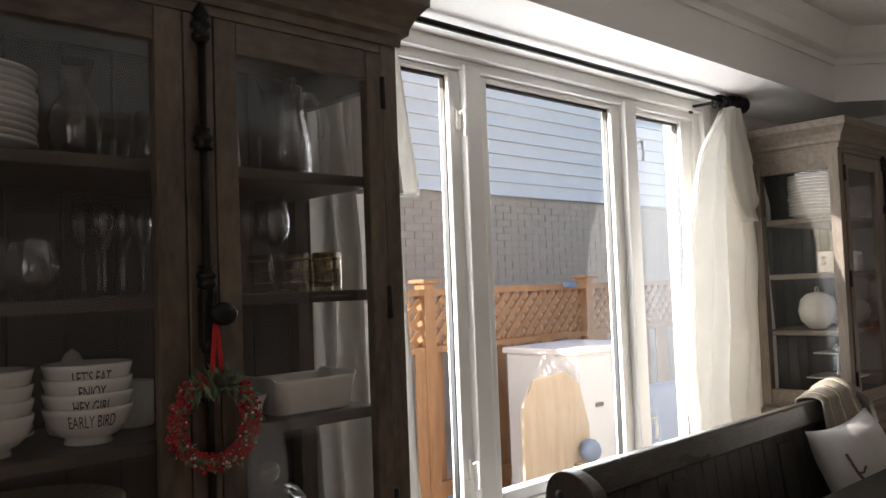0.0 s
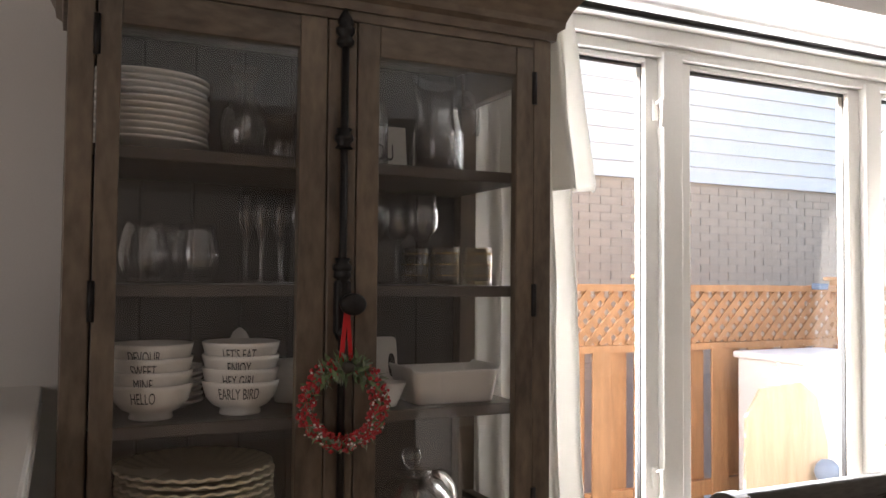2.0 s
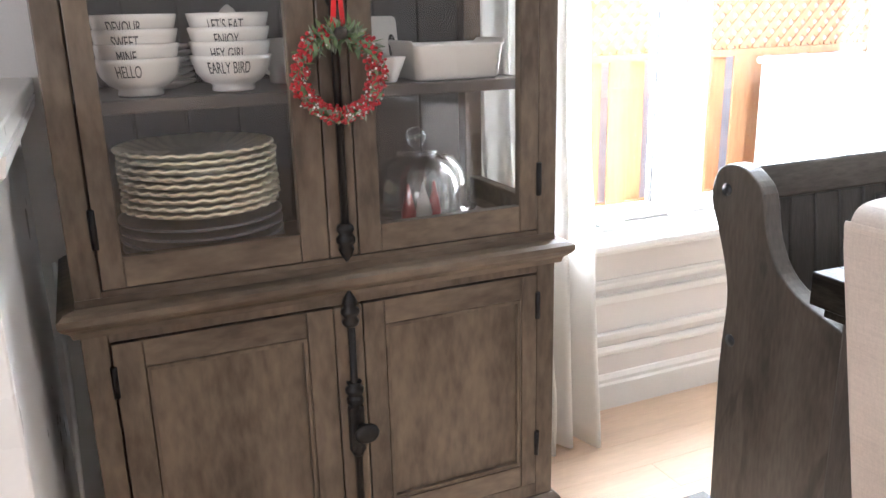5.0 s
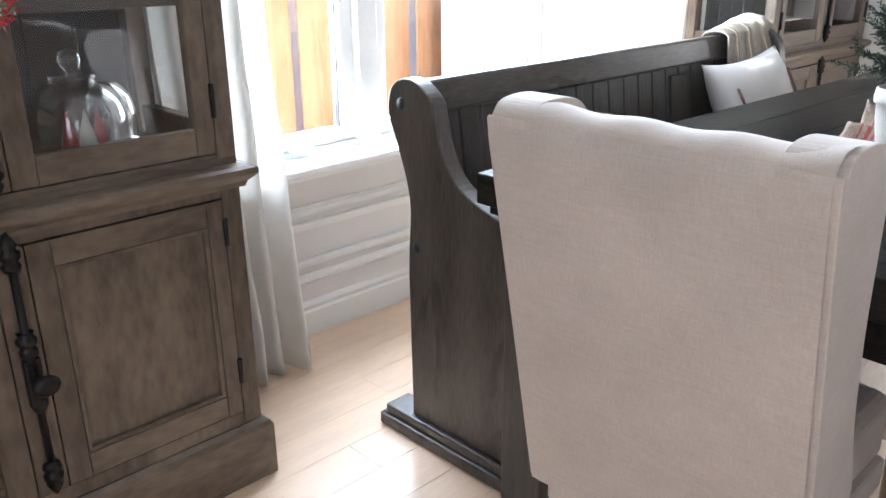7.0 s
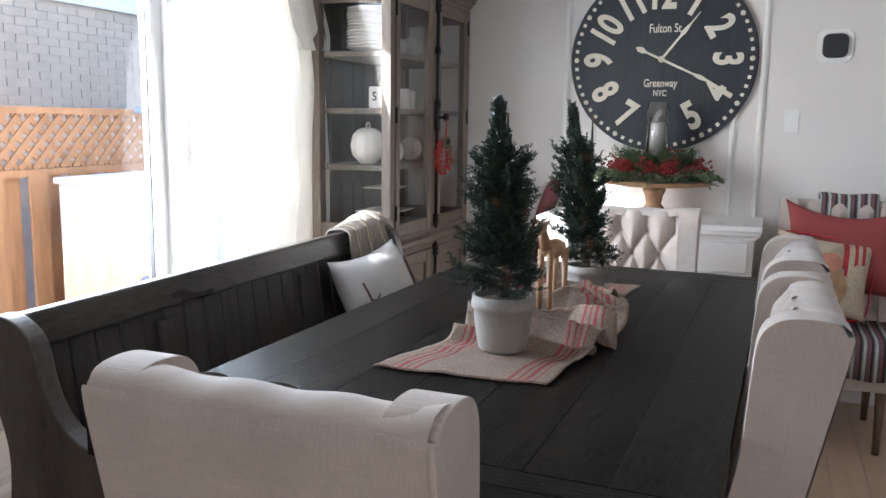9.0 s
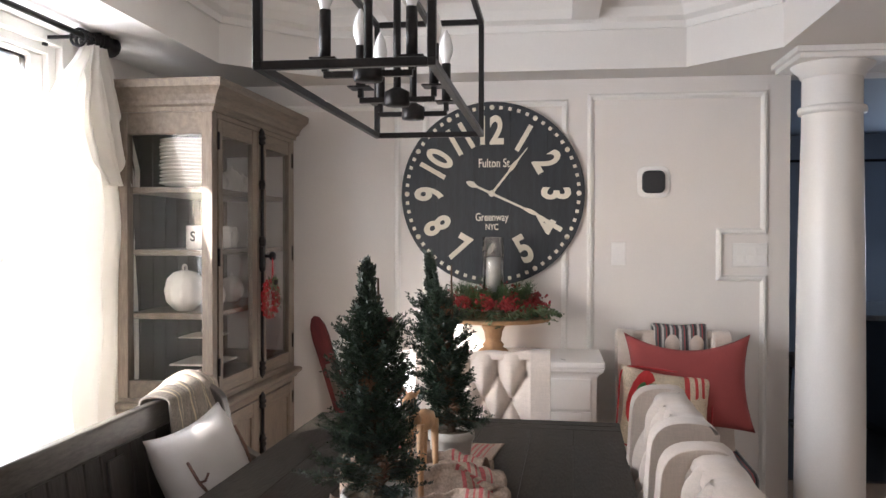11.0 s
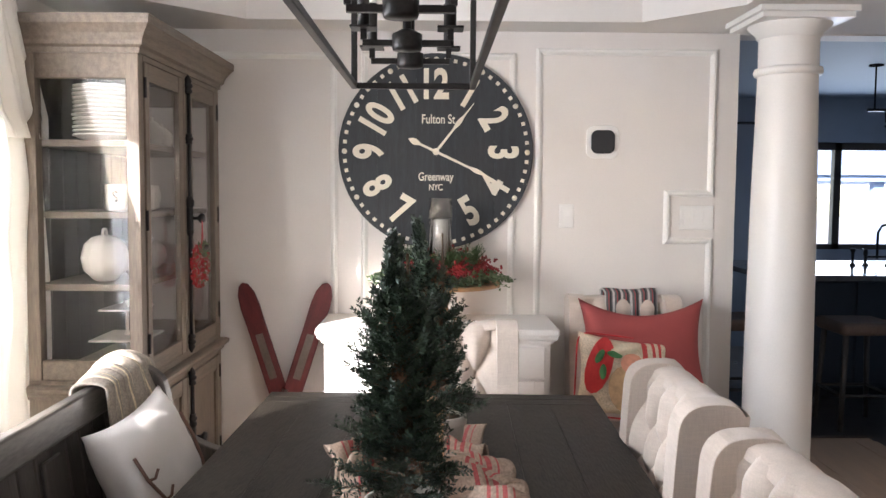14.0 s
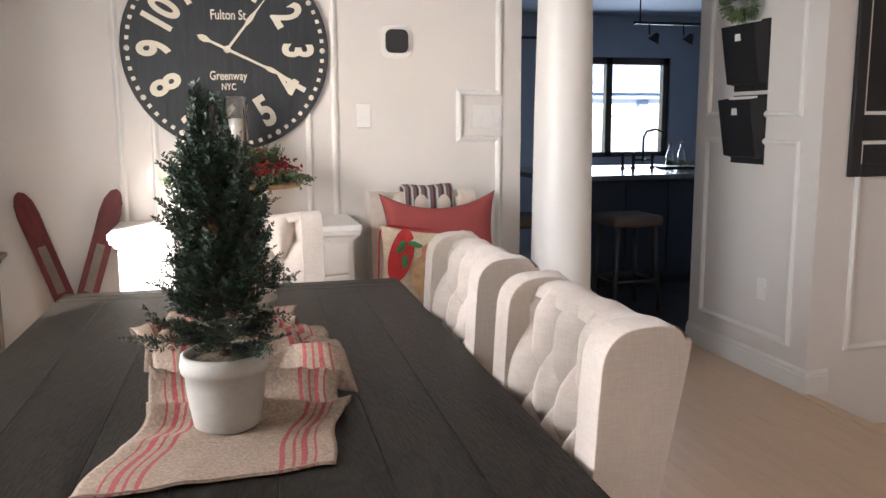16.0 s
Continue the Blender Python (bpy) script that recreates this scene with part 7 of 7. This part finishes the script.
single("garden_stand", boxes((-0.09, -0.09, 0, 0.09, 0.09, 0.02), (-0.02, -0.02, 0.02, 0.02, 0.02, 0.65), (-0.08, -0.08, 0.65, 0.08, 0.08, 0.669), bevel=0.004), TANWOOD, "small wooden plant stand outdoors", "plant stand", pose(-2.85, 4.20, -0.32))

# ---- kitchen and hall ----
KWALL = mat("blue_grey_paint", (0.34, 0.38, 0.44), 0.6, var=0.04, bump=0.05)
TILE = mat("dark_floor_tile", (0.07, 0.065, 0.062), 0.3, var=0.2, bump=0.1)
NAVY = mat("navy_cabinet_paint", (0.035, 0.042, 0.055), 0.4, var=0.12, bump=0.05)
STONE = mat("grey_stone_counter", (0.16, 0.155, 0.15), 0.12, var=0.25, scale=20, bump=0.02)
BRONZE = mat("bronze_window_frame", (0.06, 0.045, 0.035), 0.4, 0.3, var=0.15)
STOOLSEAT = mat("brown_leather", (0.13, 0.085, 0.06), 0.5, var=0.2, bump=0.2)
struct("kitchen_floor", boxes((0.6, 6.002, -0.12, 5.6, 9.2, -0.004)), TILE, "dark tiled kitchen floor", "floor")
struct("kitchen_floor_edge", boxes((2.36, 4.36, -0.12, 5.6, 6.0, -0.004)), TILE, "dark tiled kitchen floor", "floor")
struct("threshold", boxes((1.14, 5.985, 0.0, 2.38, 6.02, 0.008), bevel=0.002), METALW, "metal threshold strip between oak and tile", "trim")
KW = (3.20, 4.30, 0.95, 1.98)
struct("wall_kitchen", boxes((0.6, 9.0, -0.1, KW[0], 9.15, 2.75), (KW[1], 9.0, -0.1, 5.6, 9.15, 2.75), (KW[0], 9.0, -0.1, KW[1], 9.15, KW[2]), (KW[0], 9.0, KW[3], KW[1], 9.15, 2.75)), KWALL, "blue-grey painted kitchen wall with a window", "wall")
struct("wall_kitchen_east", boxes((4.75, 5.4, -0.1, 4.9, 9.0, 2.75), (2.52, 5.26, -0.1, 4.9, 5.40, 2.75)), KWALL, "blue-grey painted kitchen wall", "wall")
struct("wall_kitchen_west", boxes((0.45, CY + 0.14, -0.1, 0.6, 9.15, 2.75)), KWALL, "blue-grey painted kitchen wall", "wall")
struct("kitchen_ceiling", boxes((0.45, CY + 0.001, 2.40, 5.6, 9.15, 2.52)), KWALL, "blue-grey kitchen ceiling", "ceiling")
struct("lintel", boxes((1.14, CY - 0.001, SOF - 0.005, 2.38, CY + 0.14, 2.40)), WALL, "white painted lintel over the kitchen opening", "wall")
kw = thing("window_2", "bronze-framed sliding kitchen window", "window", kind="structure")
part("window_frame", boxes((KW[0], 9.02, KW[2], KW[0] + 0.05, 9.09, KW[3]), (KW[1] - 0.07, 9.02, KW[2], KW[1], 9.09, KW[3]), (KW[0], 9.02, KW[3] - 0.07, KW[1], 9.09, KW[3]), (KW[0], 9.02, KW[2], KW[1], 9.09, KW[2] + 0.05), (3.57, 9.02, KW[2], 3.64, 9.09, KW[3])), BRONZE, kw)
part("casing", boxes((KW[0] - 0.09, 8.98, KW[3], KW[1] + 0.09, 8.999, KW[3] + 0.09), (KW[1], 8.98, KW[2], KW[1] + 0.09, 8.999, KW[3])), KWALL, kw)
kp = part("pane", boxes((KW[0], 9.05, KW[2], KW[1], 9.054, KW[3])), PANE, kw)
kp.visible_shadow = False
# garden behind the kitchen
single("gazebo", boxes((5.0, 15.0, -0.3, 5.15, 15.15, 1.72), (7.2, 15.0, -0.3, 7.38, 15.15, 1.72), (9.6, 15.0, -0.3, 9.75, 15.15, 1.72), (4.8, 14.8, 1.72, 10.0, 18.5, 1.82)), BLUE, "blue-shaded garden gazebo with a flat eave", "gazebo")
single("gazebo_roof", slab([(4.7, 1.825), (7.4, 2.75), (10.1, 1.825)], "y", 14.7, 18.6), BLUE, "pitched blue-grey gazebo roof", "roof")
single("garden_fence", boxes((0.5, 20.0, -0.3, 14.0, 20.08, 1.0), *[(0.5 + 0.25 * k, 19.97, 1.0, 0.58 + 0.25 * k, 20.05, 1.4) for k in range(54)], (0.5, 19.97, 1.4, 14.0, 20.05, 1.46)), SIDING, "pale garden fence with a slatted top", "fence")
struct("garden_ground", boxes((-2.1, 9.15, -0.5, 60, 60, -0.31)), PAVING, "pale grey garden ground", "ground")


def island():
    i = thing("kitchen_island", "dark navy kitchen island with a stone worktop", "kitchen island")
    part("body", boxes((2.35, 6.95, 0.08, 3.50, 7.75, 0.885)), NAVY, i)
    part("toe_kick", boxes((2.40, 7.0, 0, 3.45, 7.70, 0.08)), BLACK, i)
    part("end_panel", boxes((3.50, 6.90, 0.0, 3.56, 7.78, 0.885), bevel=0.004), NAVY, i)
    for k in range(3):
        part("panel", boxes((2.38 + 0.37 * k, 6.938, 0.12, 2.72 + 0.37 * k, 6.949, 0.85), bevel=0.004), NAVY, i)
    part("worktop", boxes((2.0, 6.65, 0.886, 3.60, 7.95, 0.925), bevel=0.006), STONE, i)


island()


def stool(x, y):
    s = thing("bar_stool", "dark wooden bar stool with a padded brown seat", "stool", pose(x, y, 0), "stools at the island")
    part("seat", boxes((-0.19, -0.19, 0.60, 0.19, 0.19, 0.68), bevel=0.03, seg=4), STOOLSEAT, s)
    for sx in (-1, 1):
        for sy in (-1, 1):
            part("leg", tube([(sx * 0.14, sy * 0.14, 0.605), (sx * 0.17, sy * 0.17, 0.0)], [0.02, 0.016], 8), DARKWOOD_V, s)
    for sx, sy in ((-1, 0), (1, 0), (0, -1), (0, 1)):
        part("stretcher", tube([(sx * 0.16 - (0.16 if sy else 0), sy * 0.16 - (0.16 if sx else 0), 0.22), (sx * 0.16 + (0.16 if sy else 0), sy * 0.16 + (0.16 if sx else 0), 0.22)], 0.011, 8), DARKWOOD_V, s)


stool(2.42, 6.30); stool(1.72, 6.45); stool(1.30, 6.9)


def faucet():
    f = thing("bridge_faucet", "oil-rubbed bronze bridge faucet with side spray", "faucet", pose(3.16, 7.45, 0.926))
    for x in (-0.09, 0.09):
        part("pillar", lathe([(0.026, 0), (0.024, 0.01), (0.012, 0.02), (0.012, 0.08), (0.018, 0.085), (0.015, 0.12), (0.006, 0.13), (0, 0.131)], 14), IRON, f, m=pose(x, 0, 0))
        part("lever", tube([(x, 0, 0.12), (x + math.copysign(0.05, x), -0.02, 0.135)], 0.006), IRON, f)
    part("bridge", tube([(-0.09, 0, 0.07), (0.09, 0, 0.07)], 0.009), IRON, f)
    part("spout", tube([(0, 0, 0.05), (0, 0, 0.26), (0.03, 0, 0.31), (0.11, 0, 0.33), (0.18, 0, 0.31), (0.20, 0, 0.27)], 0.010, 10), IRON, f)
    part("spray", lathe([(0.024, 0), (0.022, 0.01), (0.010, 0.02), (0.012, 0.10), (0.022, 0.12), (0.018, 0.135), (0, 0.137)], 14), IRON, f, m=pose(-0.19, 0, 0))


faucet()
for x in (3.36, 3.47):
    b = thing("soap_bottle", "clear glass bottle of green soap by the sink", "bottle", pose(x, 7.35, 0.945), "soap bottles")
    part("bottle", lathe([(0, 0), (0.032, 0), (0.036, 0.006), (0.034, 0.09), (0.014, 0.15), (0.013, 0.18), (0.011, 0.18), (0.012, 0.15), (0.031, 0.088), (0.03, 0.01), (0, 0.009)], 20), GLASS, b)
    part("soap", lathe([(0, 0.01), (0.029, 0.011), (0.030, 0.05), (0, 0.05)], 20), LEAF, b, "green liquid soap")
    part("cap", lathe([(0.012, 0.18), (0.015, 0.182), (0.015, 0.20), (0.006, 0.205), (0, 0.206)], 12), TANWOOD, b)
single("sink_tray", boxes((-0.16, -0.09, 0, 0.16, 0.09, 0.016), bevel=0.006), IRON, "dark tray under the soap bottles", "tray", pose(3.42, 7.35, 0.927))
bm = bmesh.new()
rg = random.Random(3)
for k in range(120):
    p = Vector((rg.uniform(-0.11, 0.11), rg.uniform(-0.09, -0.05), rg.uniform(0.0, 0.03)))
    d = Vector((rg.uniform(-1, 1), rg.uniform(-1, 0.2), rg.uniform(0.2, 1))).normalized() * 0.03
    s = d.orthogonal().normalized() * 0.008
    bm.faces.new([bm.verts.new(v) for v in (p, p + d * 0.5 + s, p + d, p + d * 0.5 - s)])
single("herb_sprig", bm, LEAF, "small green leaf sprigs on the tray", "herbs", pose(3.42, 7.32, 0.943))


def track_light():
    t = thing("track_light", "black ceiling track light with three small spots", "track light", pose(3.15, 7.0, 0))
    part("track", boxes((-0.35, -0.012, 2.07, 0.75, 0.012, 2.09)), IRON, t)
    for x in (-0.30, 0.30):
        part("drop_rod", tube([(x, 0, 2.09), (x, 0, 2.40)], 0.006), IRON, t)
        part("ceiling_rose", lathe([(0.05, 2.39), (0.05, 2.40), (0, 2.40)], 16), IRON, t, m=pose(x, 0, 0))
    for x in (-0.22, 0.08, 0.36):
        sp = part("spot", lathe([(0.012, 0.07), (0.02, 0.06), (0.05, 0), (0.046, 0), (0.016, 0.055)], 16), IRON, t, m=pose(x + 0.02, -0.03, 1.94, 20, 25, 0))
        part("stem", tube([(x, 0, 2.07), (x, -0.01, 1.99)], 0.007), IRON, t)


track_light()
single("kitchen_curtain_rod", tube([(1.0, 8.9, 2.15), (3.25, 8.9, 2.15)], 0.013), IRON, "black curtain rod in the kitchen", "curtain rod")
bm = bmesh.new()
for k in range(8):
    a = k * 0.6
    tube([(4.70 - 0.02 * (k % 2), 8.30 + 0.03 * k, 1.45 - 0.01 * abs(k - 4)), (4.66 - 0.03 * (k % 2), 8.24 + 0.045 * k, 0.98)], [0.012, 0.026], 6, bm)
single("hanging_towels", bm, PLAID, "striped tea towels hanging on the kitchen wall", "towels")

# ---- things on the hall wall ----
CHALK = mat("black_chalkboard_metal", (0.018, 0.018, 0.019), 0.55, 0.2, var=0.3, bump=0.1)


def wall_pocket(z, label):
    p = thing("wall_pocket", label, "wall organiser", pose(2.38, 4.90, z), "black wall pockets")
    part("back_plate", boxes((-0.008, -0.14, -0.20, 0, 0.14, 0.16), bevel=0.002), CHALK, p)
    part("pocket", slab([(-0.009, -0.17), (-0.055, -0.16), (-0.105, 0.135), (-0.100, 0.135), (-0.052, -0.150), (-0.009, -0.155)], "y", -0.135, 0.135), CHALK, p)
    for y in (-0.138, 0.133):
        part("pocket_side", slab([(-0.009, -0.17), (-0.055, -0.16), (-0.105, 0.135), (-0.009, 0.15)], "y", y, y + 0.005), CHALK, p)
    part("papers", boxes((-0.050, -0.12, -0.10, -0.045, 0.12, 0.152)), PLATE, p, "edge of white papers")
    part("label_card", boxes((-0.0975, -0.022, 0.055, -0.0925, 0.022, 0.10)), PLATE, p, "small blank white label card", m=pose(0, 0.0, 0.0))


wall_pocket(1.68, "black metal wall pocket with a white tag")
wall_pocket(1.30, "lower black metal wall pocket with a white tag")
bm = bmesh.new()
rg = random.Random(8)
vs, fs = [], []
for k in range(160):
    d = Vector((rg.gauss(0, 1), rg.gauss(0, 1), rg.gauss(0, 1))).normalized()
    needle_sprig(vs, fs, d * 0.05, d, 0.06, rg, 14, 0.003, 0.03)
me = bpy.data.meshes.new("greenery"); me.from_pydata([tuple(v) for v in vs], [], fs); me.materials.append(LEAF)
gb = new("greenery_ball", me)
gb.matrix_basis = pose(2.30, 4.90, 1.93)
tagged(gb, "round ball of evergreen sprigs above the wall pockets", "greenery")


def picture():
    f = thing("framed_board", "black framed chalkboard with a small green wreath", "picture frame", pose(2.86, 4.348, 1.62))
    part("frame", boxes((-0.33, -0.025, -0.56, -0.27, 0, 0.56), (0.27, -0.025, -0.56, 0.33, 0, 0.56), (-0.27, -0.025, -0.56, 0.27, 0, -0.50), (-0.27, -0.025, 0.50, 0.27, 0, 0.56), bevel=0.005), CHALK, f)
    part("board", boxes((-0.27, -0.010, -0.50, 0.27, -0.001, 0.50)), CHALK, f)
    v2, f2 = [], []
    for k in range(90):
        a = rg.uniform(0, 6.283)
        needle_sprig(v2, f2, Vector((0.14 * math.cos(a), -0.03, 0.14 * math.sin(a) - 0.05)), Vector((math.cos(a + 1.2), -0.3, math.sin(a + 1.2))), 0.05, rg, 12, 0.003, 0.022)
    me2 = bpy.data.meshes.new("wreath_leaves"); me2.from_pydata([tuple(v) for v in v2], [], f2); me2.materials.append(LEAF)
    o = new("wreath_leaves", me2); o.parent = f; o["kind"] = "stuff"


picture()
single("power_cable", tube([(-1.80, 0.50, 0.75), (-1.60, 0.505, 0.55), (-1.40, 0.50, 0.30), (-1.28, 0.51, 0.05), (-1.26, 0.52, 0.006), (-1.6, 0.50, 0.006)], 0.005), PLATE, "thin grey power cable beside the cabinet", "cable")


# ---- floor boards ----
BOARDS = [mesh_of("floor_board", boxes((0.0003, 0.0003, -0.003, 0.1297, l - 0.0003, 0.0), bevel=0.0006, seg=1), OAK_FLOOR) for l in (0.9, 1.15, 1.4, 1.7)]
rf = random.Random(21)
for k in range(34):
    x = -2.05 + 0.13 * k
    y = -0.6 - rf.random() * 0.8
    while y < 5.9:
        i = rf.randrange(4)
        l = (0.9, 1.15, 1.4, 1.7)[i]
        if y + l > 6.0:
            break
        o = new("floor_board", BOARDS[i])
        o.parent = FLOOR
        o.matrix_basis = pose(x, y, 0)
        y += l
